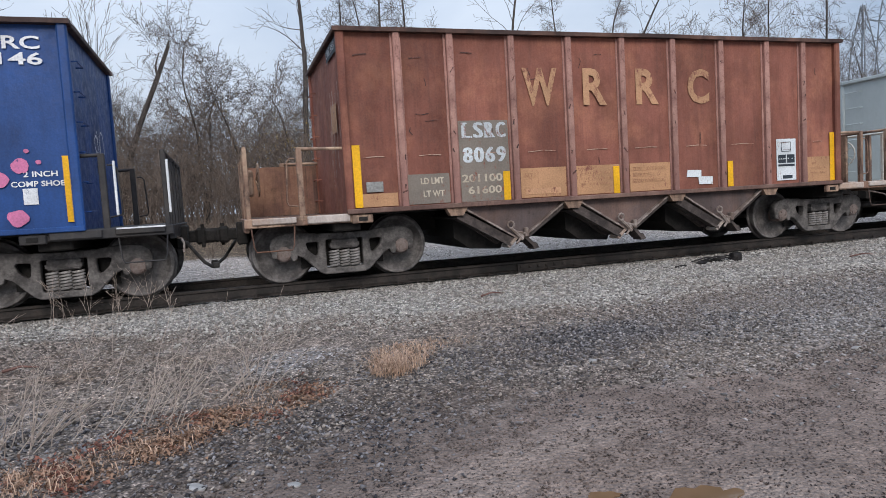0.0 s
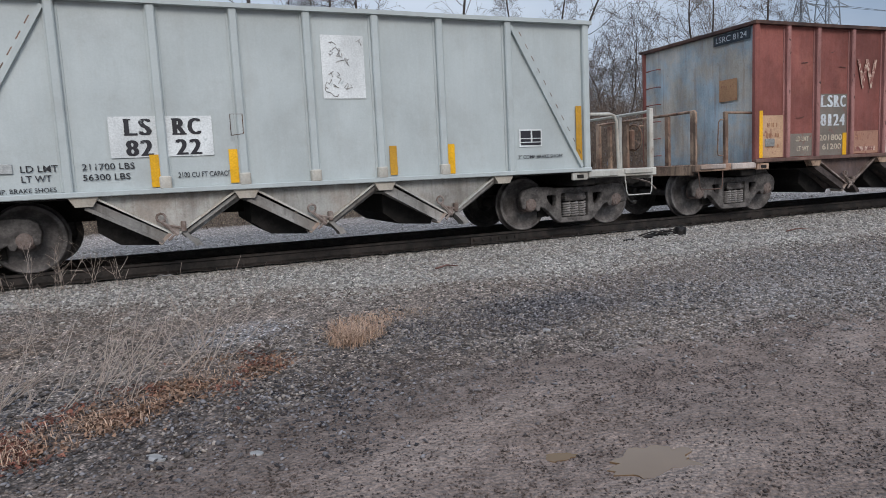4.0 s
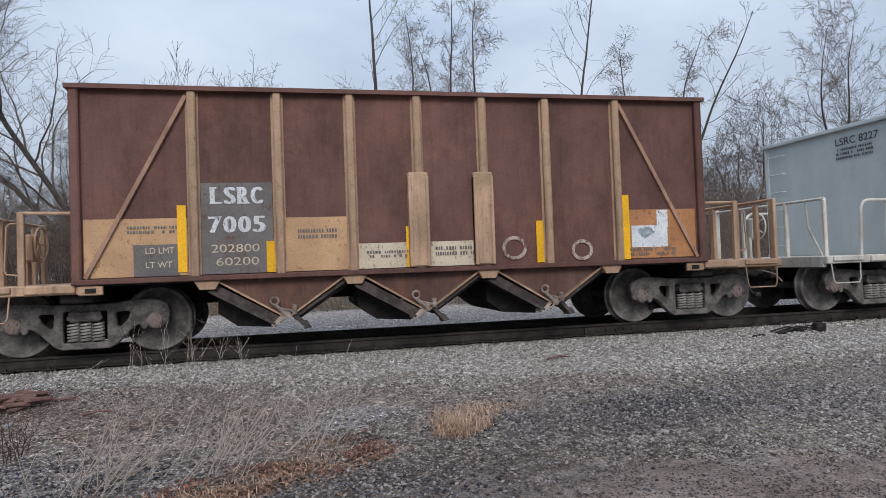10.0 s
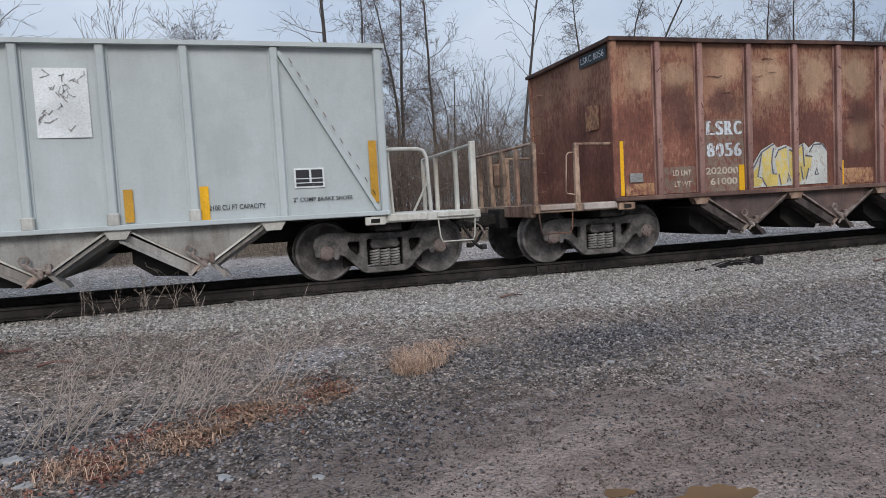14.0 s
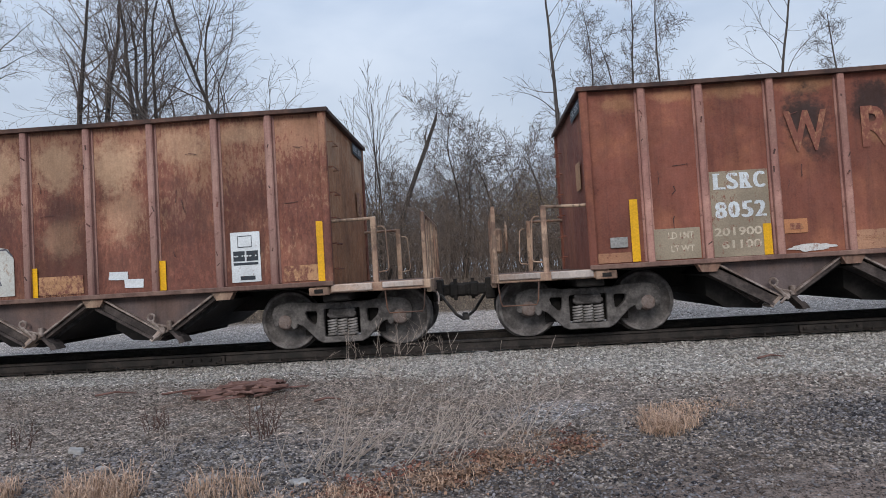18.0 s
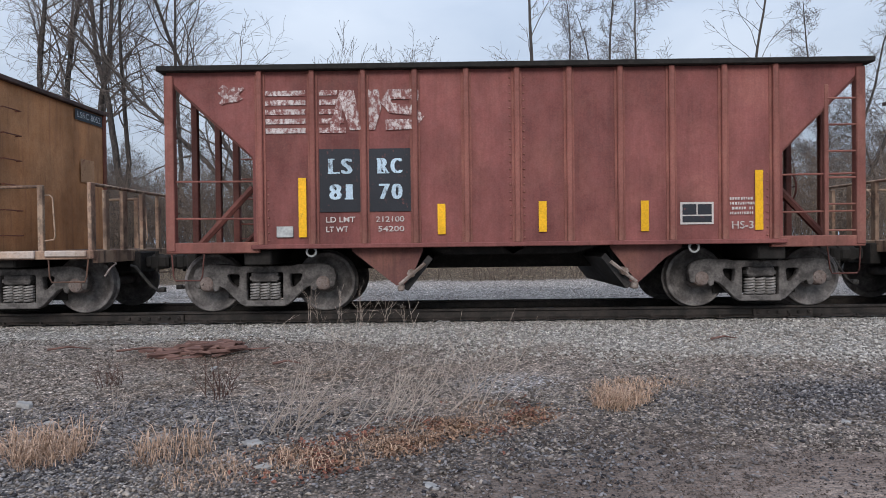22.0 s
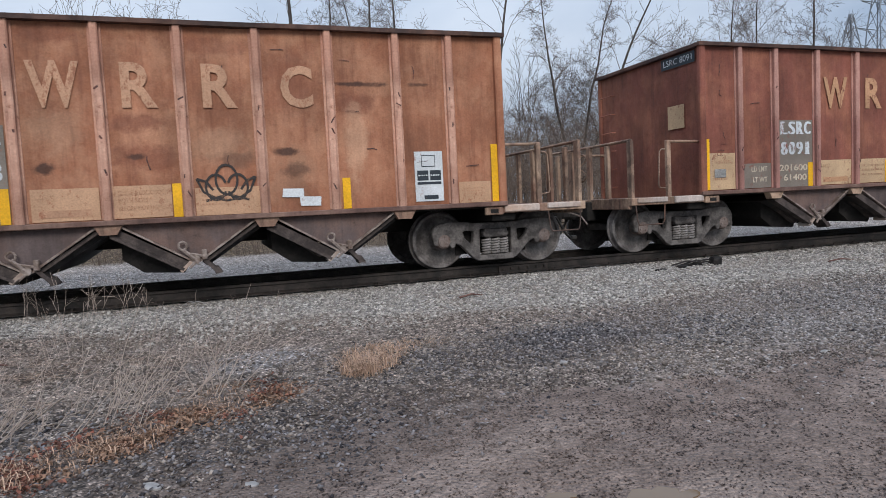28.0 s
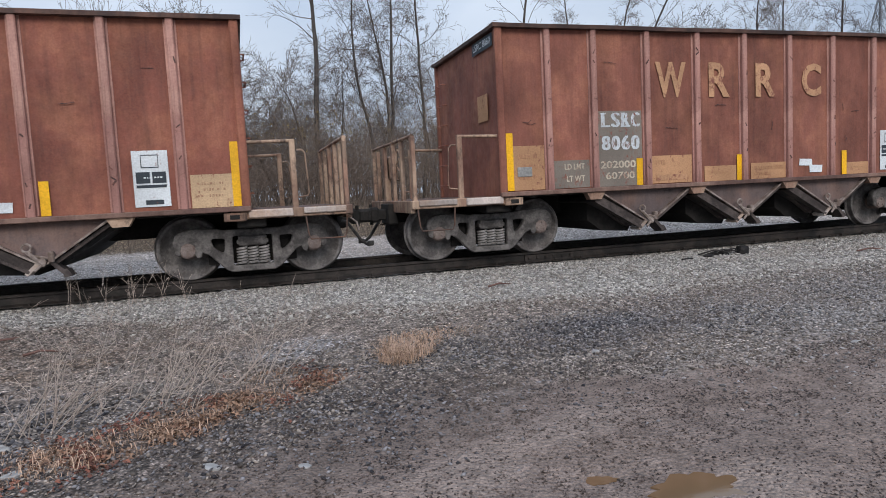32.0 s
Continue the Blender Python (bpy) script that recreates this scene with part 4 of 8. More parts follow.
LOCK_STEEL = grimy_steel("latch_steel", (0.15, 0.11, 0.09), (0.34, 0.29, 0.26), 8, 0.75, 0.2)
YELLOW = worn_paint("reflective_yellow", (0.78, 0.42, 0.015), (0.45, 0.28, 0.05), 3, 0.05, 0.35)
PALE_SILL = weathered("pale_sill", (0.44, 0.385, 0.35), (0.34, 0.24, 0.18), (0.12, 0.075, 0.055), 41, 0.4, 0.4, 0.5)
TOP_EDGE = weathered("top_edge", (0.045, 0.028, 0.025), (0.11, 0.06, 0.045), (0.03, 0.024, 0.022), 42, 0.4, 0.2, 0.5)
OCHRE = worn_paint("faded_reflective_yellow", (0.50, 0.27, 0.03), (0.36, 0.22, 0.06), 4, 0.2, 0.4)

TRUCK_X, AXLE_X, WHEEL_R = 4.61, 0.885, 0.457
TRUCK_X_SHORT = 3.75


def wheelset_mesh():
    s = Shape()
    for side in (-1, 1):
        prof = [(0.09, 0.665), (0.15, 0.665), (0.17, 0.70), (0.38, 0.715), (0.40, 0.685), (0.485, 0.685), (0.485, 0.71), (0.462, 0.73), (WHEEL_R, 0.755),
                (WHEEL_R - 0.006, 0.815), (WHEEL_R - 0.016, 0.822), (0.40, 0.822), (0.385, 0.80), (0.30, 0.755), (0.17, 0.765), (0.145, 0.80), (0.09, 0.81)]
        s.lathe([(r, side * y) for r, y in prof], 44)
        s.lathe([(0.075, side * 0.80), (0.075, side * 0.86), (0.082, side * 0.88)], 16)
    s.lathe([(0.08, -0.68), (0.07, 0.0), (0.08, 0.68)], 16)
    return s


def cap_mesh():
    """Roller bearing end caps with three bolts, on both journals."""
    s = Shape()
    for side in (-1, 1):
        s.lathe([(0.13, side * 0.86), (0.13, side * 1.05), (0.118, side * 1.075), (0.10, side * 1.08), (0.10, side * 1.10), (0.03, side * 1.105)], 20)
        for k in range(3):
            a = 2.094 * k
            s.lathe([(0.02, side * 1.09), (0.02, side * 1.12)], 6, (0.06 * math.cos(a), 0, 0.06 * math.sin(a)))
    return s


def frame_plate():
    right = [(0.0, 0.115), (0.30, 0.115), (0.37, 0.15), (0.60, 0.38), (0.70, 0.43), (0.72, 0.36), (0.76, 0.345), (0.79, 0.40), (0.78, 0.53),
             (0.985, 0.53), (1.0, 0.40), (1.05, 0.41), (1.075, 0.56), (1.04, 0.66), (0.96, 0.715), (0.80, 0.74), (0.52, 0.725), (0.38, 0.70), (0.0, 0.70)]
    outer = right + [(-x, z) for x, z in right[-2:0:-1]]
    window = [(0.37, 0.57), (0.39, 0.605), (0.55, 0.61), (0.585, 0.58), (0.555, 0.48), (0.46, 0.39), (0.41, 0.375), (0.38, 0.42)]
    middle = [(-0.27, 0.18), (0.27, 0.18), (0.29, 0.21), (0.29, 0.60), (0.27, 0.63), (-0.27, 0.63), (-0.29, 0.60), (-0.29, 0.21)]
    return flat_curve([outer, window, [(-x, z) for x, z in window], middle], 0.05, 0.014)


def spring_mesh():
    s = Shape()
    pts = [(0.068 * math.cos(k * 0.7), 0.068 * math.sin(k * 0.7), 0.20 + 0.25 * k / 54) for k in range(55)]
    return s.tube(pts, 0.017, 5)


def build_truck(car, x):
    """One two-axle truck: the cross bolster carries side frames, springs and wheelsets."""
    b = Shape().box(-0.2, 0.2, -1.12, 1.12, 0.47, 0.62, 0.02)
    b.box(-0.26, 0.26, -1.08, -0.96, 0.17, 0.2, 0.005).box(-0.26, 0.26, 0.96, 1.08, 0.17, 0.2, 0.005)
    b.box(-0.22, 0.22, -1.125, -0.98, 0.50, 0.56, 0.01).lathe([(0.2, -0.01), (0.2, 0.01)], 12, (0, 0, 0.6))
    b.box(-0.06, 0.06, -0.62, 0.62, 0.30, 0.40, 0.02)
    truck = part("truck", kit("truck_bolster", lambda: b), TRUCK_STEEL, car, "dusty grey cast steel railcar truck", (x, 0, 0))
    for side in (-1, 1):
        part("side_frame", kit("side_frame", frame_plate, 40), TRUCK_STEEL, truck, "", (0, side * 1.03, 0))
        # black sheet painting the shade inside the frame windows, with two brake hangers
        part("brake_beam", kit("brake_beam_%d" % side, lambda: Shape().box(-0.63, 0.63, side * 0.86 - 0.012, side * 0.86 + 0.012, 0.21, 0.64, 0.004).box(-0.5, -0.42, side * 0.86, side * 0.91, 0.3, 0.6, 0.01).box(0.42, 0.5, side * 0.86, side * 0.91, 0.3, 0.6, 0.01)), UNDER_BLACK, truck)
        for k in (-1, 0, 1):
            part("spring", kit("coil_spring", spring_mesh, 60), SPRING_STEEL, truck, "pale steel coil spring", (0.155 * k, side * 1.05, 0))
        for ax in (-AXLE_X, AXLE_X):
            a = Shape().box(-0.15, 0.15, -0.10, 0.10, 0.09, 0.14, 0.02).box(-0.14, -0.105, -0.08, 0.08, -0.06, 0.10, 0.01).box(0.105, 0.14, -0.08, 0.08, -0.06, 0.10, 0.01)
            part("bearing_adapter", kit("bearing_adapter", lambda: a), TRUCK_STEEL, truck, "", (ax, side * 0.99, WHEEL_R - 0.02))
    for ax in (-AXLE_X, AXLE_X):
        w = part("wheelset", kit("wheelset", wheelset_mesh, 35), WHEEL_STEEL, truck, "dull grey steel wheels on an axle", (ax, 0, WHEEL_R))
        if w.data.materials[-1] != CAP_RUST:
            k0 = len(w.data.polygons)
            extra = cap_mesh()
            base = len(w.data.vertices)
            verts = [tuple(v.co) for v in w.data.vertices] + extra.v
            faces = [tuple(p.vertices) for p in w.data.polygons] + [tuple(base + i for i in f) for f in extra.f]
            w.data.clear_geometry()
            w.data.from_pydata(verts, [], faces)
            w.data.materials.append(CAP_RUST)
            w.data.polygons.foreach_set("material_index", [0 if i < k0 else 1 for i in range(len(faces))])
            w.data.polygons.foreach_set("use_smooth", [True] * len(faces))
            w.data.set_sharp_from_angle(angle=radians(35))
            w.data.update()
        ROLLING.append((w, ax))
    return truck


ROLLING = []


def coupler_mesh():
    s = Shape().box(5.6, 6.30, -0.09, 0.09, 0.68, 0.86, 0.02).box(6.22, 6.40, -0.17, 0.10, 0.64, 0.90, 0.04)
    s.box(6.34, 6.53, -0.20, -0.08, 0.66, 0.88, 0.04).box(6.36, 6.46, 0.02, 0.14, 0.66, 0.88, 0.03)
    s.box(5.95, 6.12, -0.3, 0.3, 0.60, 0.95, 0.02)
    s.tube([(6.33, -0.14, 0.95), (6.33, -0.14, 0.60)], 0.03, 8)
    return s


def hose_mesh():
    s = Shape()
    s.tube([(6.02, -0.42, 0.72), (6.10, -0.42, 0.70), (6.20, -0.40, 0.56), (6.33, -0.37, 0.38), (6.44, -0.34, 0.30), (6.50, -0.32, 0.31)], 0.026, 7)
    s.box(6.44, 6.54, -0.37, -0.28, 0.28, 0.36, 0.01)
    return s


def lever_mesh():
    return Shape().tube([(5.95, -0.9, 0.82), (6.08, -1.0, 0.78), (6.12, -1.25, 0.72), (6.12, -1.42, 0.60)], 0.014, 6)


def stirrup_mesh(x0=5.35, x1=5.95):
    s = Shape()
    s.tube([(x0, -1.52, 0.95), (x0 + 0.03, -1.54, 0.6), (x0 + 0.06, -1.54, 0.53), (x1 - 0.06, -1.54, 0.53), (x1 - 0.03, -1.54, 0.6), (x1, -1.52, 0.95)], 0.011, 6)
    return s


def pair(car, name, key, make, material, label="", smooth=0.0, both=True):
    """The same part at both ends of a car: the far end is the first one turned by half."""
    me = kit(key, make, smooth)
    obs = [part(name, me, material, car, label)]
    if both:
        obs.append(part(name, me, material, car, label, Matrix.Rotation(math.pi, 4, "Z")))
    return obs


def sloped_bar(s, a, b, half, y0, y1):
    """A flat bar along a line in x and z, from y0 to y1."""
    q = math.hypot(b[0] - a[0], b[1] - a[1])
    nx, nz = -(b[1] - a[1]) / q * half, (b[0] - a[0]) / q * half
    return s.prism([(a[0] - nx, a[1] - nz), (b[0] - nx, b[1] - nz), (b[0] + nx, b[1] + nz), (a[0] + nx, a[1] + nz)], y0, y1)


def hopper_bays(car, sheet_mat, bracket_mat, gate_mat=None, closed=False):
    """Three V-shaped discharge bays with their gates and latches."""
    for k in range(3):
        x = -2.96 + 1.975 * k
        vee = [(x, 0.97), (x + 0.12, 0.965), (x + 0.98, 0.45), (x + 1.09, 0.45), (x + 1.83, 0.965), (x + 1.975, 0.97)]
        for y in (-1.47, 1.44):
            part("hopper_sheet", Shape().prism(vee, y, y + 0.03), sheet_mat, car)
        r = sloped_bar(Shape(), (x + 0.13, 0.96), (x + 1.00, 0.44), 0.013, -1.54, -1.43)
        part("hopper_rim", r, LOCK_STEEL if closed else bracket_mat, car)
        r = sloped_bar(Shape(), (x + 1.07, 0.44), (x + 1.83, 0.96), 0.013, -1.54, -1.43)
        part("hopper_rim", r, LOCK_STEEL if closed else bracket_mat, car)
        # the sloping plates and stiffened flanges below the rims
        fl = Shape().prism([(x + 0.06, 0.94), (x + 0.96, 0.43), (x + 0.88, 0.335), (x - 0.01, 0.82)], -1.50, -1.36)
        fl.prism([(x + 0.02, 0.855), (x + 0.88, 0.36), (x + 0.86, 0.325), (x + 0.0, 0.815)], -1.535, -1.50)
        part("gate_flange", fl, gate_mat or FLANGE, car, "dusty steel gate flange")
        fr = Shape().prism([(x + 1.86, 0.945), (x + 1.11, 0.435), (x + 1.14, 0.40), (x + 1.89, 0.91)], -1.49, -1.36)
        part("gate_flange", fr, gate_mat or FLANGE, car, "dusty steel gate flange")
        g = Shape().prism([(x + 0.10, 0.90), (x + 0.97, 0.42), (x + 0.90, 0.35), (x + 0.02, 0.82)], -1.36, 1.36)
        g.prism([(x + 1.85, 0.92), (x + 1.10, 0.42), (x + 1.16, 0.36), (x + 1.93, 0.86)], -1.36, 1.36)
        for j in range(6):
            px, pz = x + 0.12 + 0.13 * j, 0.84 - 0.073 * j
            g.prism([(px, pz - 0.05), (px + 0.02, pz - 0.06), (px + 0.05, pz + 0.03), (px + 0.03, pz + 0.04)], -1.40, -1.3)
        part("discharge_gate", g, gate_mat or GATE_STEEL, car, "grimy steel discharge gate")
        # the chute fills the bay's dark hollow; its shade is in the black colour
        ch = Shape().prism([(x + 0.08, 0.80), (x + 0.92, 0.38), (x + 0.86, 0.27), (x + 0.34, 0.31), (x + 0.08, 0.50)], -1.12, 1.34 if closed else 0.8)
        part("chute", ch, UNDER_BLACK, car, "grimy discharge chute, black with painted-in shade")
        lip = sloped_bar(Shape(), (x + 0.97, 0.45), (x + 0.83, 0.315), 0.022, -1.53, -1.26)
        part("gate_lip", lip, PALE_SILL, car)
        lip = sloped_bar(Shape(), (x + 1.12, 0.47), (x + 1.28, 0.30), 0.026, -1.53, -1.26)
        lip.prism([(x + 1.24, 0.36), (x + 1.30, 0.36), (x + 1.36, 0.27), (x + 1.26, 0.25)], -1.53, -1.30)
        part("gate_lip", lip, gate_mat or FLANGE, car)
        t = Shape().tube([(x + 0.87 + 0.055 * math.cos(a * 0.7854), -1.56, 0.66 + 0.055 * math.sin(a * 0.7854)) for a in range(9)], 0.017, 6, False)
        t.tube([(x + 0.87, -1.56, 0.61), (x + 1.06, -1.565, 0.42)], 0.026, 6).tube([(x + 1.03, -1.57, 0.47), (x + 1.03, -1.40, 0.47)], 0.05, 10)
        t.tube([(x + 0.90, -1.55, 0.56), (x + 1.16, -1.55, 0.50)], 0.02, 6).box(x + 1.10, x + 1.17, -1.57, -1.49, 0.46, 0.60, 0.012)
        t.tube([(x + 1.03, -1.56, 0.44), (x + 0.94, -1.58, 0.36)], 0.018, 6)
        part("gate_latch", t, LOCK_STEEL, car, "rusty gate latch and levers")
    for k in range(4):
        x = -2.96 + 1.975 * k
        b = kit("sill_bracket", lambda: Shape().prism([(-0.17, 0.0), (0.17, 0.0), (0.10, -0.12), (-0.10, -0.12)], -1.58, -1.44))
        part("sill_bracket", b, bracket_mat, car, "", (x, 0, 0.975))
        if closed and k < 3:
            fold = Shape().prism([(x + 0.10, 0.80), (x + 0.62, 0.44), (x + 0.74, 0.36), (x + 0.84, 0.44)], -1.30, -1.18)
            part("slope_plate", fold, FLANGE, car, "dusty sloping plate")


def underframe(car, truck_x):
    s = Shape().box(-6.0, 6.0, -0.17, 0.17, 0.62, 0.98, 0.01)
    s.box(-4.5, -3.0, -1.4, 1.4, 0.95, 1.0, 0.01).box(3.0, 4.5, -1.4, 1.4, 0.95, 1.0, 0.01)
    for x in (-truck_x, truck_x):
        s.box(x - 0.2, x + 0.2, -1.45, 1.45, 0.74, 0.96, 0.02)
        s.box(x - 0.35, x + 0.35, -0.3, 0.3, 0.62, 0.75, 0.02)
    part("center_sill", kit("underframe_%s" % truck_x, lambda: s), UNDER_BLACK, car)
    pair(car, "coupler", "coupler", coupler_mesh, UNDER_BLACK, "grimy knuckle coupler")
    pair(car, "air_hose", "air_hose", hose_mesh, RUBBER, "black rubber brake hose", 50)
    pair(car, "uncoupling_lever", "uncoupling_lever", lever_mesh, LOCK_STEEL, "", 50)
    for x in (-truck_x, truck_x):
        build_truck(car, x)


def end_platforms(car, trim, deck_mat, tube=False, rungs=True):
    """Low platforms over the couplers: deck, sills, stakes, rails, grab irons, steps."""
    pair(car, "platform_deck", "platform_deck", lambda: Shape().box(4.6, 6.02, -1.45, 1.45, 0.955, 0.99, 0.006), deck_mat)
    for side in (-1, 1):
        key = "platform_sill_%d" % side
        s = Shape().box(4.35, 6.03, side * 1.50 - 0.05, side * 1.50 + 0.05, 0.86, 0.99, 0.012)
        c1 = Shape().box(4.58, 5.18, side * 1.56 - 0.03, side * 1.56 + 0.03, 0.875, 0.985, 0.014)
        c2 = Shape().box(5.33, 5.93, side * 1.56 - 0.025, side * 1.56 + 0.025, 0.90, 0.985, 0.012)
        c3 = Shape().box(4.25, 4.55, side * 1.56 - 0.03, side * 1.56 + 0.03, 0.84, 0.96, 0.012)
        pair(car, "sill_channel", "sill_channel_%d" % side, lambda: c1, PALE_SILL if trim.name.startswith("hopper") else trim, "pale worn steel channel")
        pair(car, "sill_channel", "outer_channel_%d" % side, lambda: c2, PALE_SILL if trim.name.startswith("hopper") else trim, "pale worn steel channel")
        # no real opening: a black plate paints the slot's dark inside
        c4 = Shape().box(4.33, 4.46, side * 1.595 - 0.006, side * 1.595 + 0.006, 0.87, 0.93, 0.002)
        pair(car, "pad_slot", "pad_slot_%d" % side, lambda: c4, UNDER_BLACK)
        pair(car, "jack_pad", "jack_pad_%d" % side, lambda: c3, trim)
        pair(car, "platform_sill", key, lambda: s, trim)
        st = stirrup_mesh()
        if side > 0:
            st = st.turned(Matrix.Diagonal((1, -1, 1, 1)))
        pair(car, "step_stirrup", "stirrup_%d" % side, lambda: st, deck_mat, "bent steel step", 50)
    s = Shape().box(5.96, 6.03, -1.45, 1.45, 0.80, 0.99, 0.01)
    pair(car, "end_sill", "end_sill", lambda: s, trim)
    if tube:
        for side in (-1, 1):
            y = side * 1.47
            a = Shape().tube([(4.58, y, 1.93), (5.10, y, 1.93), (5.19, y, 1.90), (5.24, y, 1.80), (5.27, y, 0.98)], 0.028, 8)
            a.tube([(4.66, y * 0.97, 1.95), (4.70, y * 0.97, 0.98)], 0.022, 8)
            pair(car, "handrail", "tube_rail_%d" % side, lambda: a, trim, "bent white tube handrail", 60)
        for k, y in enumerate((-1.47, -0.62, 0.55, 1.44)):
            w = 0.045 if k == 0 else 0.035
            top = 2.02 if k in (0,) else 1.96
            pair(car, "stake", "tube_stake_%d" % k, lambda: Shape().box(5.96 - w, 5.96 + w, y - w, y + w, 0.97, top, 0.012), trim)
        pair(car, "end_rail", "tube_end_rail", lambda: Shape().tube([(5.96, -1.47, 1.97), (5.96, 1.46, 1.97)], 0.026, 8), trim, "", 60)
        pair(car, "brace", "tube_brace", lambda: Shape().tube([(5.94, 1.0, 1.98), (5.9, 1.0, 1.5), (5.62, 1.0, 0.98)], 0.022, 6), trim)
    else:
        for side in (-1, 1):
            y = side * 1.47
            pair(car, "stanchion", "stanchion_%d" % side, lambda: Shape().box(5.19, 5.27, y - 0.035, y + 0.035, 0.90, 1.95, 0.008), trim)
            pair(car, "handrail", "handrail_%d" % side, lambda: Shape().tube([(4.55, y, 1.92), (5.26, y, 1.93)], 0.024, 8), trim, "", 60)
            g = Shape().tube([(5.29, y, 1.80), (5.36, y, 1.80), (5.40, y, 1.76), (5.43, y, 1.20), (5.41, y, 1.15), (5.28, y, 1.13)], 0.012, 6)
            pair(car, "grab_iron", "grab_iron_%d" % side, lambda: g, trim, "", 60)
        for k, y in enumerate((-1.45, -1.05, -0.5, 0.15, 0.75, 1.43)):
            w = (0.065, 0.05, 0.075, 0.06, 0.055, 0.065)[k]
            top = (1.98, 1.90, 1.93, 1.96, 1.93, 1.95)[k]
            pair(car, "stake", "stake_%d" % k, lambda: Shape().box(5.93, 5.99, y - w, y + w, 0.90, top, 0.008), trim)
        pair(car, "end_rail", "end_rail", lambda: Shape().tube([(5.96, -1.47, 1.96), (5.96, 0.0, 1.955), (5.96, 1.46, 1.96)], 0.026, 8), trim, "", 60)
    # brake stand, on one end alone
    s = Shape().box(-5.90, -5.78, 0.42, 0.74, 1.35, 1.78, 0.03).box(-5.93, -5.87, 0.5, 0.66, 0.98, 1.4, 0.01)
    part("brake_housing", kit("brake_housing", lambda: s), trim, car)
    ring = [(-5.70, 0.58 + 0.27 * math.cos(a * 0.3927), 1.62 + 0.27 * math.sin(a * 0.3927)) for a in range(17)]
    w = Shape().tube(ring, 0.016, 6, False)
    for a in range(5):
        w.tube([(-5.74, 0.58, 1.62), (-5.70, 0.58 + 0.27 * math.cos(a * 1.257), 1.62 + 0.27 * math.sin(a * 1.257))], 0.01, 5)
    part("brake_wheel", kit("brake_wheel", lambda: w), trim, car, "rusted hand brake wheel", smooth=60)


def plate(x0, x1, z0, z1, y, c=0.0):
    """A painted field, a hair proud of the sheet."""
    return Shape().add([(x0, y, z0), (x1, y, z0), (x1, y, z1), (x0, y, z1), (x0, y + 0.004, z0), (x1, y + 0.004, z0), (x1, y + 0.004, z1), (x0, y + 0.004, z1)],
                       [(0, 1, 2, 3), (0, 4, 5, 1), (1, 5, 6, 2), (2, 6, 7, 3), (3, 7, 4, 0)])


def bars(x0, x1, z0, z1, y, rows, seed, gap=0.3):
    """Small writing that cannot be read: rows of short strokes."""
    s, rnd = Shape(), random.Random(seed)
    h = (z1 - z0) / rows
    for k in range(rows):
        x = x0
        while x < x1 - 0.02:
            w = rnd.uniform(0.015, 0.035)
            if rnd.random() > 0.16:
                s.add(*_quad(x, min(x + w, x1), z0 + k * h + gap * h / 2, z0 + (k + 1) * h - gap * h / 2, y))
            x += w + 0.014
    return s


def stencil_row(car, name, text, x0, x1, z0, z1, y, material, label):
    """Stencilled letters, each one a part of its own."""
    w = (x1 - x0) / len(text)
    for i, ch in enumerate(text):
        part(name, fat_lettering(ch, x0 + i * w, x0 + (i + 1) * w, z0, z1, y), material, car, label)


def _quad(x0, x1, z0, z1, y):
    return [(x0, y, z0), (x1, y, z0), (x1, y, z1), (x0, y, z1)], [(0, 1, 2, 3)]


def strokes(lines, y, width, sides=4):
    """Spray strokes: flat bands that follow the given polylines in x and z."""
    s = Shape()
    for line in lines:
        pts = [Vector((x, z)) for x, z in line]
        left, right = [], []
        for i, p in enumerate(pts):
            d = (pts[min(i + 1, len(pts) - 1)] - pts[max(i - 1, 0)])
            d = d.normalized() if d.length else Vector((1, 0))
            o = Vector((-d.y, d.x)) * width / 2
            left.append((p.x + o.x, y, p.y + o.y)), right.append((p.x - o.x, y, p.y - o.y))
        n = len(pts)
        s.add(left + right, [(i, i + 1, n + i + 1, n + i) for i in range(n - 1)])
    return s


def arc(x, z, r, a0, a1, n=18, rz=None):
    rz = rz or r
    return [(x + r * math.cos(radians(a0 + (a1 - a0) * k / n)), z + rz * math.sin(radians(a0 + (a1 - a0) * k / n))) for k in range(n + 1)]


EDGES = [-4.55, -3.75, -2.94, -1.95, -0.97, 0.0, 0.98, 1.96, 2.94, 3.76, 4.55]
EDGES_8 = [-4.55, -3.11, -1.99, -0.99, -0.02, 0.96, 1.96, 3.12, 4.55]
SIDE = -1.52


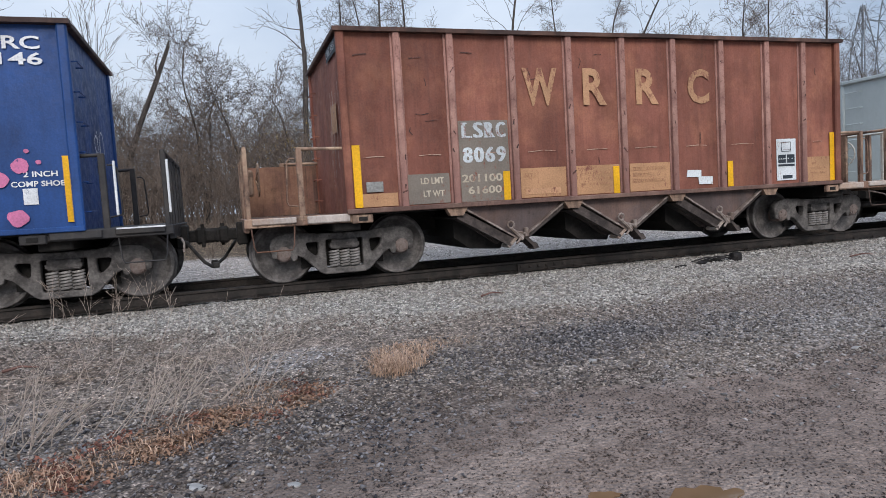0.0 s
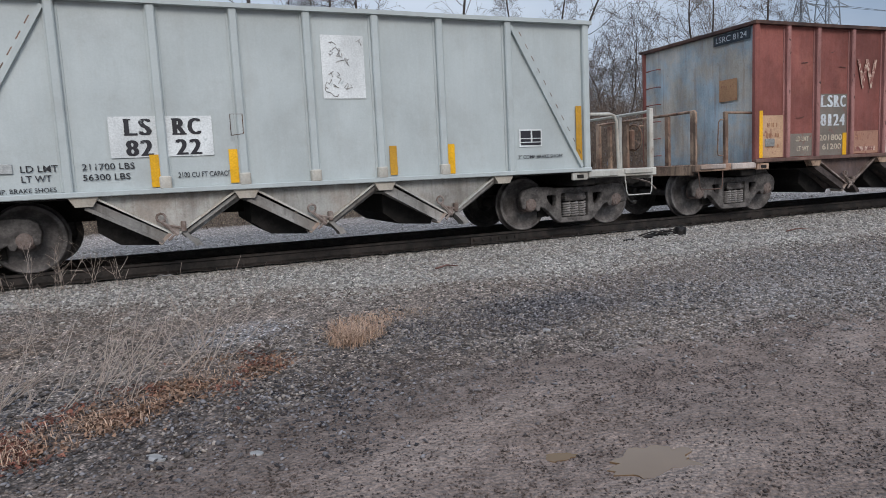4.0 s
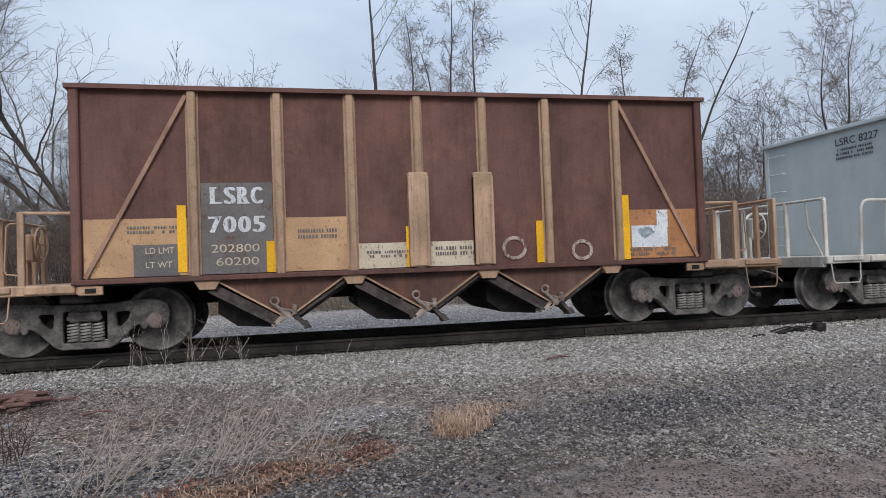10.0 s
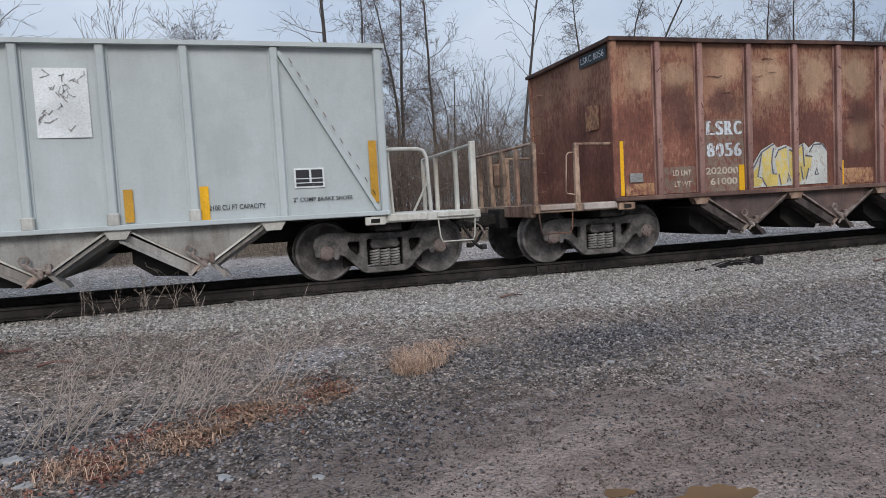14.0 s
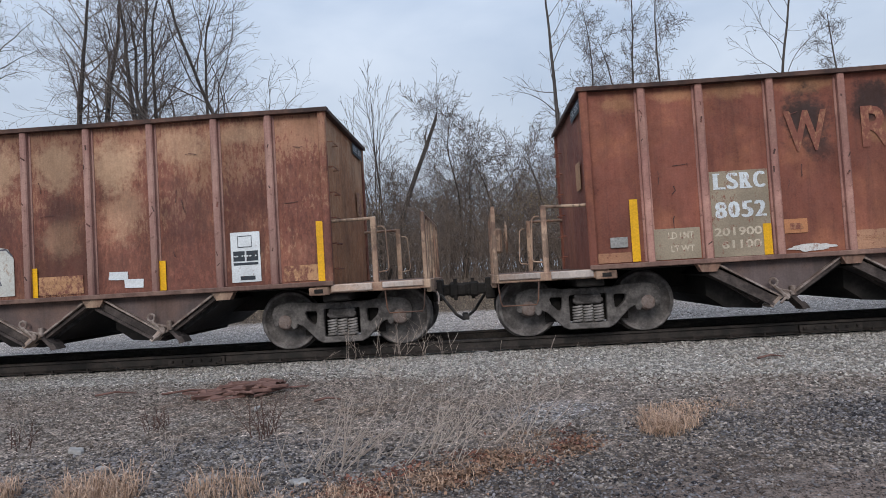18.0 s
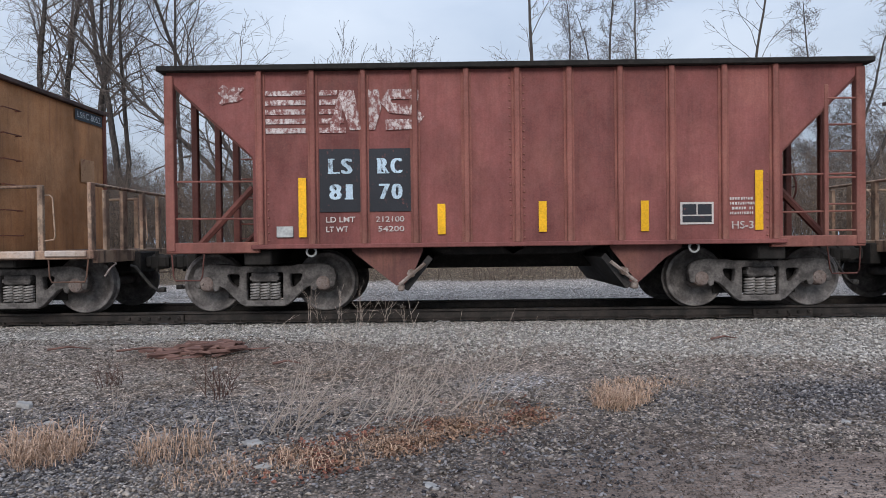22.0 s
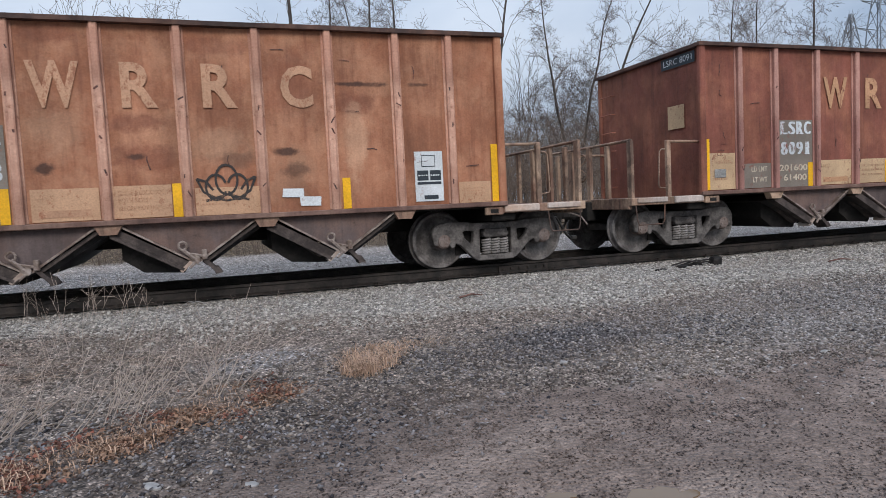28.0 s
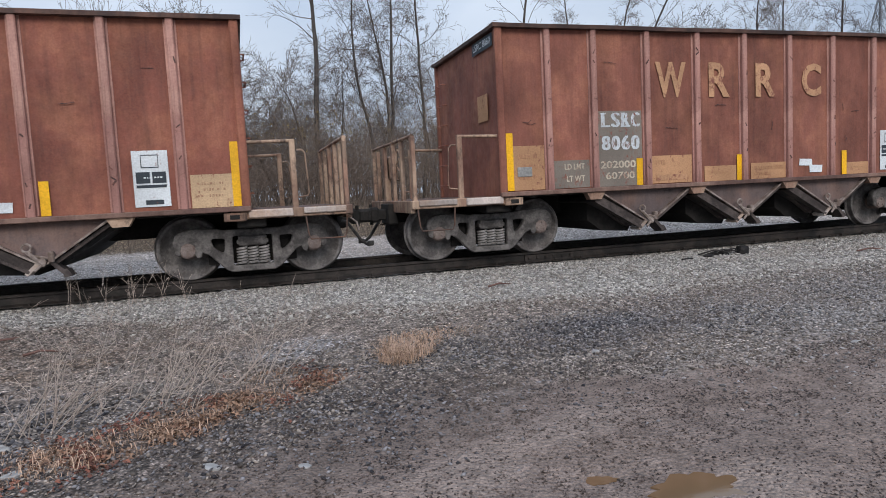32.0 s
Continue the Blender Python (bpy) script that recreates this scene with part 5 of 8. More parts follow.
def gondola_body(car, sheet_mat, post_mat, edges, top, seed, end_mat=None, wave=0.0, post_w=0.05, diagonals=False, sill_mat=None, half=4.55):
    """Posts, sheets, chords and sills of a straight-sided hopper body."""
    for k in range(len(edges) - 1):
        s = Shape().sheet(edges[k], edges[k + 1], 1.02, top - 0.03, SIDE, 0.02, 0.012, seed * 11 + k)
        part("panel", s, sheet_mat, car, smooth=40)
    part("far_side", kit("far_side_%.2f_%.2f" % (top, half), lambda: Shape().sheet(-half, half, 1.02, top - 0.03, 1.50, 0.02, 0.01, 3, 12, 6)), sheet_mat, car)
    for x in edges[1:-1]:
        for side in (-1, 1):
            y0, y1 = (SIDE - 0.085, SIDE + 0.01) if side < 0 else (1.51, 1.605)
            yf0, yf1 = (SIDE - 0.014, SIDE + 0.012) if side < 0 else (1.508, 1.534)
            key = "post_%.3f_%.2f_%d" % (post_w, top, side)
            me = kit(key, lambda: Shape().box(-post_w, post_w, y0, y1, 1.03, top - 0.05, 0.016).box(-post_w - 0.03, post_w + 0.03, yf0, yf1, 1.05, top - 0.06, 0.004))
            part("post", me, post_mat, car, "", (x, 0, 0))
    for x in (-1, 1):
        for y in (-1, 1):
            key = "corner_post_%.2f_%.2f_%d_%d" % (half, top, x, y)
            s = Shape().box(min(x * (half - 0.05), x * (half + 0.07)), max(x * (half - 0.05), x * (half + 0.07)), min(y * 1.50, y * 1.60), max(y * 1.50, y * 1.60), 0.99, top - 0.03, 0.02)
            part("corner_post", kit(key, lambda: s), sheet_mat, car)
    # top chord, a little buckled where the buckets have struck it
    c = Shape()
    n = 30
    for side in (-1, 1):
        pts = []
        for i in range(n + 1):
            x = (half + 0.11) * (2 * i / n - 1)
            d = wave * noise.noise((x * 0.6, seed * 3.1, side))
            pts.append((x, d, top + d * 0.5))
        verts, faces = [], []
        for x, d, z in pts:
            y0, y1 = (-1.63, -1.49) if side < 0 else (1.49, 1.63)
            verts += [(x, y0 + d * 0.5, z - 0.06), (x, y0 + d * 0.5, z), (x, y1 + d * 0.5, z), (x, y1 + d * 0.5, z - 0.06)]
        for i in range(n):
            faces += [(4 * i + a, 4 * i + (a + 1) % 4, 4 * i + 4 + (a + 1) % 4, 4 * i + 4 + a) for a in range(4)]
        faces += [(0, 1, 2, 3), (4 * n + 3, 4 * n + 2, 4 * n + 1, 4 * n)]
        c.add(verts, faces)
    for x in (-half - 0.05, half + 0.05):
        c.box(x - 0.06, x + 0.06, -1.49, 1.49, top - 0.075, top - 0.002, 0.01)
    part("top_chord", c, TOP_EDGE if not diagonals else end_mat or sheet_mat, car, "dark worn top edge")
    for side in (-1, 1):
        s = Shape().box(-half - 0.07, half + 0.07, side * 1.57 - 0.05, side * 1.57 + 0.05, 0.975, 1.045, 0.01)
        part("side_sill", kit("side_sill_%.2f_%d" % (half, side), lambda: s), sill_mat or sheet_mat, car)
    for x in (-1, 1):
        s = Shape().sheet(-1.50, 1.50, 0.99, top - 0.03, -half - 0.03, 0.02, 0.012, seed + x).turned(Matrix.Rotation(radians(-90 * x * -1), 4, "Z"))
        part("end_wall", s, end_mat or sheet_mat, car, smooth=40)
        for k in range(6):
            z = 1.22 + 0.38 * k
            if z < top - 0.2:
                y = x * -1.22
                e0, e1 = x * (half + 0.03), x * (half + 0.12)
                part("rung", Shape().tube([(e0, y - 0.2, z), (e1, y - 0.2, z), (e1, y + 0.2, z), (e0, y + 0.2, z)], 0.011, 5), end_mat or sheet_mat, car)
    part("floor_sheet", kit("floor_sheet", lambda: Shape().box(-4.5, 4.5, -1.5, 1.5, 1.0, 1.02, 0.0)), UNDER_BLACK, car)
    if diagonals:
        for x in (-1, 1):
            a, b = (x * 3.18, top - 0.12), (x * 4.46, 1.06)
            dx, dz = b[0] - a[0], b[1] - a[1]
            q = math.hypot(dx, dz)
            nx, nz = -dz / q * 0.027, dx / q * 0.027
            s = Shape().prism([(a[0] - nx, a[1] - nz), (b[0] - nx, b[1] - nz), (b[0] + nx, b[1] + nz), (a[0] + nx, a[1] + nz)], SIDE - 0.06, SIDE + 0.01)
            part("diagonal_brace", s, diagonals, car)


YP, YT, YS = SIDE - 0.016, SIDE - 0.021, SIDE - 0.026


def tall_bars(car, spots, mat, label="yellow reflective strip"):
    for x, z0, z1 in spots:
        part("reflector_strip", plate(x - 0.057, x + 0.057, z0, z1, YS), mat, car, label)


def consist_label(car, x, z0, z1, w, face, dark, seed):
    part("data_panel", plate(x - w / 2, x + w / 2, z0, z1, YP), face, car, "white painted maintenance data panel")
    h = z1 - z0
    for a, b in ((-0.42, -0.03), (0.03, 0.42)):
        part("data_block", plate(x + a * w, x + b * w, z0 + h * 0.42, z0 + h * 0.62, YT), dark, car)
    part("data_block", plate(x - 0.42 * w, x + 0.42 * w, z0 + h * 0.34, z0 + h * 0.39, YT), dark, car)
    part("data_writing", bars(x - 0.38 * w, x + 0.38 * w, z0 + h * 0.5, z0 + h * 0.54, YS, 1, seed), face, car)
    part("data_frame", strokes([[(x - 0.25 * w, z0 + 0.7 * h), (x + 0.22 * w, z0 + 0.7 * h), (x + 0.22 * w, z0 + 0.92 * h), (x - 0.25 * w, z0 + 0.92 * h), (x - 0.25 * w, z0 + 0.7 * h)]], YT, 0.012), dark, car)
    part("data_block", plate(x - 0.2 * w, x + 0.3 * w, z0 + h * 0.04, z0 + h * 0.12, YT), dark, car)


def wrrc_hopper(number, limits, seed, paint, label, letters, wave=0.03, tan=None, grey=None, wrrc=True, board=True, end_number=True, posts=None, wear=0.3, patches=(0, 3, 4, 5, 9), patch_paint=(), panel_x=3.38, notice=5, drop=0.0, number_drop=0.0, field_at=(), strips=(-4.43, -0.16, 2.13), white=True):
    """A ten-panel rusty open hopper of the common kind."""
    car = thing("hopper_car", (0, TRACK_Y, RAIL_TOP), label, "railcar", "hopper cars of the train")
    rust, under = paint["rust"], paint["main"]
    sheet = weathered("hopper_sheet_%d" % seed, **paint, seed=seed)
    lighter = dict(paint)
    lighter["main"] = tuple(min(1, v * 1.12 + 0.068) for v in paint["main"])
    lighter["rust"] = tuple(min(1, v * 1.1 + 0.115) for v in rust)
    lighter["stains"], lighter["flakes"], lighter["dirt"], lighter["streak"] = (), 0.0, 0.6, 0.5
    lighter["mottle"] = 0.0
    post = posts or weathered("hopper_post_%d" % seed, **lighter, seed=seed + 20)
    trim = weathered("hopper_trim_%d" % seed, (0.22, 0.128, 0.092), (0.38, 0.272, 0.195), (0.055, 0.038, 0.033), seed + 5, 0.5, 0.8, 0.6, mottle=0.5)
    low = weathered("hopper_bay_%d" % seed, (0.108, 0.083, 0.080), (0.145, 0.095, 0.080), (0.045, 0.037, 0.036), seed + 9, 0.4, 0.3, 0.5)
    sill = weathered("hopper_sill_%d" % seed, (0.13, 0.075, 0.062), (0.22, 0.14, 0.11), (0.05, 0.036, 0.032), seed + 12, 0.4, 0.3, 0.6)
    deck = weathered("hopper_deck_%d" % seed, (0.09, 0.06, 0.05), (0.16, 0.08, 0.05), (0.03, 0.025, 0.022), seed + 7)
    gondola_body(car, sheet, post, EDGES, 3.6, seed, None, wave, sill_mat=sill)
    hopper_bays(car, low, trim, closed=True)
    end_platforms(car, trim, deck)
    underframe(car, TRUCK_X)
    tan_m = worn_paint("patch_tan_%d" % seed, tan or (0.42, 0.235, 0.125), under, seed, wear * 0.7)
    grey_m = worn_paint("patch_grey_%d" % seed, grey or (0.185, 0.16, 0.135), under, seed + 1, wear * 0.6)
    white_m = worn_paint("stencil_white_%d" % seed, (0.54, 0.585, 0.61), under, seed + 2, 0.3)
    label_m = worn_paint("label_white_%d" % seed, (0.60, 0.64, 0.66), under, seed + 3, 0.05)
    dark_m = worn_paint("label_dark_%d" % seed, (0.03, 0.04, 0.05), under, seed + 3, 0.05)
    under_m = worn_paint("faint_writing_%d" % seed, tuple(0.55 * a + 0.45 * b for a, b in zip(under, tan or (0.42, 0.235, 0.125))), tan or (0.42, 0.235, 0.125), seed + 8, 0.6)
    letter_m = worn_paint("letters_%d" % seed, letters[0], under, seed + 4, letters[1])
    if wrrc:
        for ch, x0, x1 in (("W", -1.77, -1.17), ("R", -0.71, -0.28), ("R", 0.27, 0.71), ("C", 1.29, 1.73)):
            part("painted_letter", lettering(ch, x0, x1, 2.48 + drop, 3.06 + drop, YT, 0.03), letter_m, car, "faded painted letter")
    if board:
        part("stencil_board", plate(-2.86, -2.05, 1.05, 2.27, YP), grey_m, car, "grey painted stencil board")
    part("stencil_board", plate(-3.69, -3.04, 1.06, 1.50, YP), grey_m, car)
    stencil_row(car, "stencil_letter", "LSRC", -2.82, -2.08, 2.01, 2.24, YT, white_m, "white stencil letter")
    stencil_row(car, "stencil_digit", number, -2.82, -2.09, 1.64 + number_drop, 1.87 + number_drop, YT, white_m, "white stencil digit")
    cream = worn_paint("stencil_cream_%d" % seed, (0.47, 0.41, 0.32), under, seed + 6, 0.25)
    part("stencil_writing", lettering(limits[0], -2.84, -2.18, 1.345, 1.465, YT, 0.025), cream, car)
    part("stencil_writing", lettering(limits[1], -2.75, -2.20, 1.165, 1.285, YT, 0.025), cream, car)
    part("stencil_writing", lettering("LD LMT", -3.49, -3.13, 1.35, 1.445, YT, 0.025), cream, car)
    part("stencil_writing", lettering("LT WT", -3.46, -3.13, 1.16, 1.255, YT, 0.025), cream, car)
    fields = {0: (-4.38, -3.85, 1.06, 1.25), 1: (-3.69, -3.05, 1.51, 1.64), 3: (-1.87, -1.08, 1.06, 1.52), 4: (-0.89, -0.09, 1.06, 1.52), 5: (0.10, 0.89, 1.06, 1.52), 7: (2.34, 2.86, 1.05, 1.27), 9: (3.86, 4.40, 1.05, 1.50)}
    fields.update(dict(field_at))
    for k in patches:
        x0, x1, z0, z1 = fields[k]
        own = dict(patch_paint).get(k)
        part("primer_patch", plate(x0, x1, z0, z1, YP), worn_paint("patch_%d_%d" % (seed, k), own, under, seed + k, wear * 0.8) if own else tan_m, car, "faded primer patch")
        if k == notice:
            for j, line in enumerate(("CLOSE & LOCK DOORS", "BOTH SIDES", "BEFORE MOVING CAR")):
                part("small_writing", lettering(line, x0 + 0.06, x0 + 0.06 + (0.035 * len(line)), z1 - 0.12 - 0.10 * j, z1 - 0.06 - 0.10 * j, YT), under_m, car)
            continue
        if k == 3:
            part("small_writing", lettering("HTS", x0 + 0.08, x0 + 0.26, z1 - 0.15, z1 - 0.08, YT), under_m, car)
            part("pale_bar", plate(x0 + 0.08, x1 - 0.1, z0 + 0.05, z0 + 0.14, YT), letter_m, car)
            continue
        part("small_writing", bars(x0 + 0.08, x1 - 0.1, z0 + 0.12, z1 - 0.08, YT, 3, seed * 5 + k, 0.6), under_m, car)
    part("tag_plate", Shape().box(-4.31, -4.06, SIDE - 0.03, SIDE - 0.016, 1.27, 1.42, 0.006), grimy_steel("tag_%d" % seed, (0.25, 0.25, 0.24), (0.36, 0.36, 0.35)), car, "small steel routing plate")
    if white:
        part("white_patch", Shape().prism([(1.22, 1.25), (1.24, 1.37), (1.52, 1.36), (1.52, 1.25), (1.76, 1.24), (1.75, 1.11), (1.47, 1.12), (1.46, 1.24)], YP - 0.002, YP), label_m, car, "torn white paper patch")
        consist_label(car, panel_x, 1.10, 1.84, 0.44, label_m, dark_m, seed)
    tall_bars(car, [(strips[0], 1.06, 1.95), (-2.11, 1.05, 1.49), (strips[1], 1.05, 1.49), (strips[2], 1.05, 1.49), (4.45, 1.05, 1.93)], YELLOW)
    if end_number:
        for turn in (-90, 90):
            end = Matrix.Rotation(radians(turn), 4, "Z")
            board_mesh = Shape().add([(0.55, -4.608, 3.30), (1.45, -4.608, 3.30), (1.45, -4.608, 3.50), (0.55, -4.608, 3.50)], [(0, 1, 2, 3)]).turned(end)
            part("number_board", board_mesh, dark_m, car, "black end number board")
            t = lettering("LSRC " + number, 0.62, 1.38, 3.35, 3.46, -4.613)
            t.transform(end)
            part("board_writing", t, white_m, car)
            q = Shape().add([(0.70, -4.606, 2.2), (1.15, -4.606, 2.2), (1.15, -4.606, 2.62), (0.70, -4.606, 2.62)], [(0, 1, 2, 3)]).turned(end)
            part("primer_patch", q, tan_m, car)
    return car


RED_BROWN = dict(main=(0.20, 0.077, 0.055), rust=(0.27, 0.112, 0.072), dark=(0.10, 0.044, 0.036), spread=0.35, streak=0.35, dirt=0.2)
DEEP_RED = dict(main=(0.205, 0.072, 0.060), rust=(0.24, 0.09, 0.07), dark=(0.11, 0.047, 0.041), spread=0.2, streak=0.2, dirt=0.12)
SCALED = dict(main=(0.17, 0.066, 0.048), rust=(0.22, 0.095, 0.062), dark=(0.075, 0.033, 0.026), spread=0.4, streak=0.4, dirt=0.4, flakes=0.55, pale=(0.34, 0.20, 0.125), pale_amount=0.0,
              stains=(((0.46, 0.31, 0.20), ((-1.45, 3.0, 0.36, 0.36, 0.7), (-0.5, 3.0, 0.34, 0.36, 0.7), (0.45, 2.95, 0.34, 0.36, 0.7), (1.4, 3.0, 0.36, 0.36, 0.75), (-4.1, 3.05, 0.25, 0.3, 0.6), (-3.3, 3.0, 0.34, 0.2, 0.6), (-2.4, 3.1, 0.34, 0.26, 0.5), (2.4, 3.2, 0.36, 0.3, 0.5), (3.3, 3.3, 0.5, 0.14, 0.5), (0.5, 1.9, 0.3, 0.3, 0.35), (1.5, 2.2, 0.3, 0.4, 0.4))),
              ((0.085, 0.038, 0.032), ((-2.4, 2.55, 0.36, 0.24, 0.8), (-3.3, 2.45, 0.34, 0.4, 0.7), (2.4, 2.2, 0.36, 0.5, 0.5), (0.5, 2.35, 0.36, 0.2, 0.6), (-0.5, 2.2, 0.36, 0.25, 0.5)))))
ORANGE = dict(main=(0.275, 0.115, 0.064), rust=(0.37, 0.185, 0.11), dark=(0.15, 0.058, 0.036), spread=0.4, streak=0.45, dirt=0.3, stains=(
    ((0.17, 0.062, 0.038), ((-0.6, 2.3, 0.4, 0.12, 0.7), (-0.5, 1.85, 0.45, 0.18, 0.6), (2.3, 2.55, 0.3, 0.14, 0.7), (-1.5, 3.4, 0.5, 0.1, 0.6), (0.5, 3.3, 0.5, 0.12, 0.5), (1.4, 2.8, 0.4, 0.4, 0.35), (-3.4, 2.6, 0.5, 0.5, 0.5))),
    ((0.46, 0.29, 0.19), ((2.3, 1.95, 0.16, 0.5, 0.5), (-1.45, 2.2, 0.3, 0.3, 0.3), (1.3, 1.5, 0.4, 0.3, 0.3), (0.5, 1.95, 0.4, 0.25, 0.35))),
    ((0.06, 0.03, 0.022), ((-1.65, 1.72, 0.12, 0.07, 0.9), (-0.62, 1.85, 0.12, 0.04, 0.9), (1.3, 1.88, 0.14, 0.05, 0.9), (1.4, 1.62, 0.22, 0.1, 0.6), (0.6, 1.78, 0.3, 0.12, 0.5), (2.3, 2.82, 0.36, 0.035, 0.9), (3.3, 2.82, 0.16, 0.03, 0.7)))))
BURNT = dict(main=(0.195, 0.069, 0.049), rust=(0.265, 0.106, 0.066), dark=(0.11, 0.046, 0.036), spread=0.4, streak=0.45, dirt=0.4)
VIOLET = dict(BURNT, stains=(((0.14, 0.088, 0.095), ((-1.45, 1.75, 0.4, 0.3, 0.7), (0.42, 1.66, 0.34, 0.2, 0.7), (-2.4, 1.9, 0.5, 0.6, 0.4), (-0.4, 2.0, 0.4, 0.4, 0.4), (-3.3, 1.7, 0.3, 0.3, 0.4))),
                             ((0.36, 0.155, 0.08), ((-4.1, 1.75, 0.4, 0.4, 0.6), (-4.2, 2.9, 0.2, 0.5, 0.4), (3.3, 2.4, 0.3, 0.5, 0.4))), ((0.115, 0.046, 0.035), ((-2.4, 2.8, 0.3, 0.5, 0.6), (-0.5, 2.6, 0.35, 0.6, 0.5), (0.5, 2.9, 0.3, 0.5, 0.5), (2.4, 2.6, 0.35, 0.6, 0.4)))))
SCORCHED = dict(main=(0.185, 0.066, 0.046), rust=(0.25, 0.098, 0.058), dark=(0.085, 0.036, 0.03), spread=0.32, streak=0.35, dirt=0.35, stains=(
    ((0.32, 0.165, 0.09), ((-1.45, 3.42, 0.42, 0.12, 0.8), (-2.45, 3.42, 0.4, 0.12, 0.8), (1.5, 3.35, 0.4, 0.16, 0.9), (-3.3, 3.42, 0.3, 0.1, 0.7), (2.9, 3.3, 0.12, 0.3, 0.8), (-4.1, 3.35, 0.3, 0.14, 0.7), (-0.4, 2.7, 0.3, 0.16, 0.7), (1.5, 2.0, 0.4, 0.2, 0.6))),
    ((0.035, 0.022, 0.02), ((-1.44, 2.95, 0.34, 0.40, 0.95), (-0.56, 3.14, 0.32, 0.30, 0.9), (1.38, 2.85, 0.26, 0.36, 0.8), (1.42, 2.3, 0.26, 0.26, 0.8), (2.36, 2.95, 0.36, 0.55, 1.0), (0.4, 3.3, 0.3, 0.2, 0.7), (-1.3, 2.5, 0.22, 0.16, 0.7), (2.4, 1.4, 0.2, 0.2, 0.6), (0.5, 1.8, 0.3, 0.3, 0.4)))))
FADED_TAN, FADED_WHITE = (0.44, 0.25, 0.14), (0.58, 0.45, 0.36)


def blob(x, z, rx, rz, seed, y, n=26, rough=0.3):
    """An uneven painted or bare spot on the sheet."""
    pts = []
    for k in range(n):
        a = 2 * math.pi * k / n
        q = 1 + rough * noise.noise((math.cos(a) * 1.7 + seed * 5, math.sin(a) * 1.7, seed)) + 0.5 * rough * noise.noise((math.cos(a) * 6, math.sin(a) * 6 + seed, 2))
        pts.append((x + rx * q * math.cos(a), y, z + rz * q * math.sin(a)))
    return Shape().add(pts, [tuple(range(n))])


# ---- braced hoppers: the two white cars and the brown one with tan posts ----
def braced_hopper(label, seed, paint, posts, trim, top, tube):
    car = thing("hopper_car", (0, TRACK_Y, RAIL_TOP), label, "railcar", "hopper cars of the train")
    sheet = weathered("braced_sheet_%d" % seed, **paint, seed=seed)
    post = weathered("braced_post_%d" % seed, **posts, seed=seed + 30)
    trim_m = weathered("braced_trim_%d" % seed, **trim, seed=seed + 31)
    gondola_body(car, sheet, post, EDGES_8, top, seed, sheet, 0.02, 0.055, post if tube else weathered("brace_%d" % seed, (0.31, 0.18, 0.125), (0.38, 0.24, 0.17), (0.12, 0.06, 0.045), seed))
    low = sheet if tube else weathered("braced_bay_%d" % seed, (0.10, 0.055, 0.045), (0.15, 0.075, 0.05), (0.035, 0.028, 0.025), seed + 9)
    if tube:
        low = weathered("braced_bay_%d" % seed, (0.36, 0.36, 0.34), (0.27, 0.24, 0.21), (0.12, 0.10, 0.09), seed + 9, 0.4, 0.4, 0.4)
    hopper_bays(car, low, trim_m, weathered("braced_gate_%d" % seed, (0.30, 0.295, 0.28), (0.22, 0.20, 0.18), (0.07, 0.06, 0.055), seed + 3, 0.5, 0.5, 0.6) if tube else None)
    end_platforms(car, trim_m, trim_m, tube)
    underframe(car, TRUCK_X)
    return car


WHITE = dict(main=(0.43, 0.475, 0.475), rust=(0.395, 0.43, 0.428), dark=(0.36, 0.345, 0.31), spread=0.3, streak=0.10, dirt=0.16, rough=0.5, grain=0.03)
WHITE_TRIM = dict(main=(0.50, 0.50, 0.46), rust=(0.42, 0.38, 0.32), dark=(0.20, 0.14, 0.10), spread=0.4, streak=0.4, dirt=0.5, rough=0.6, grain=0.1)


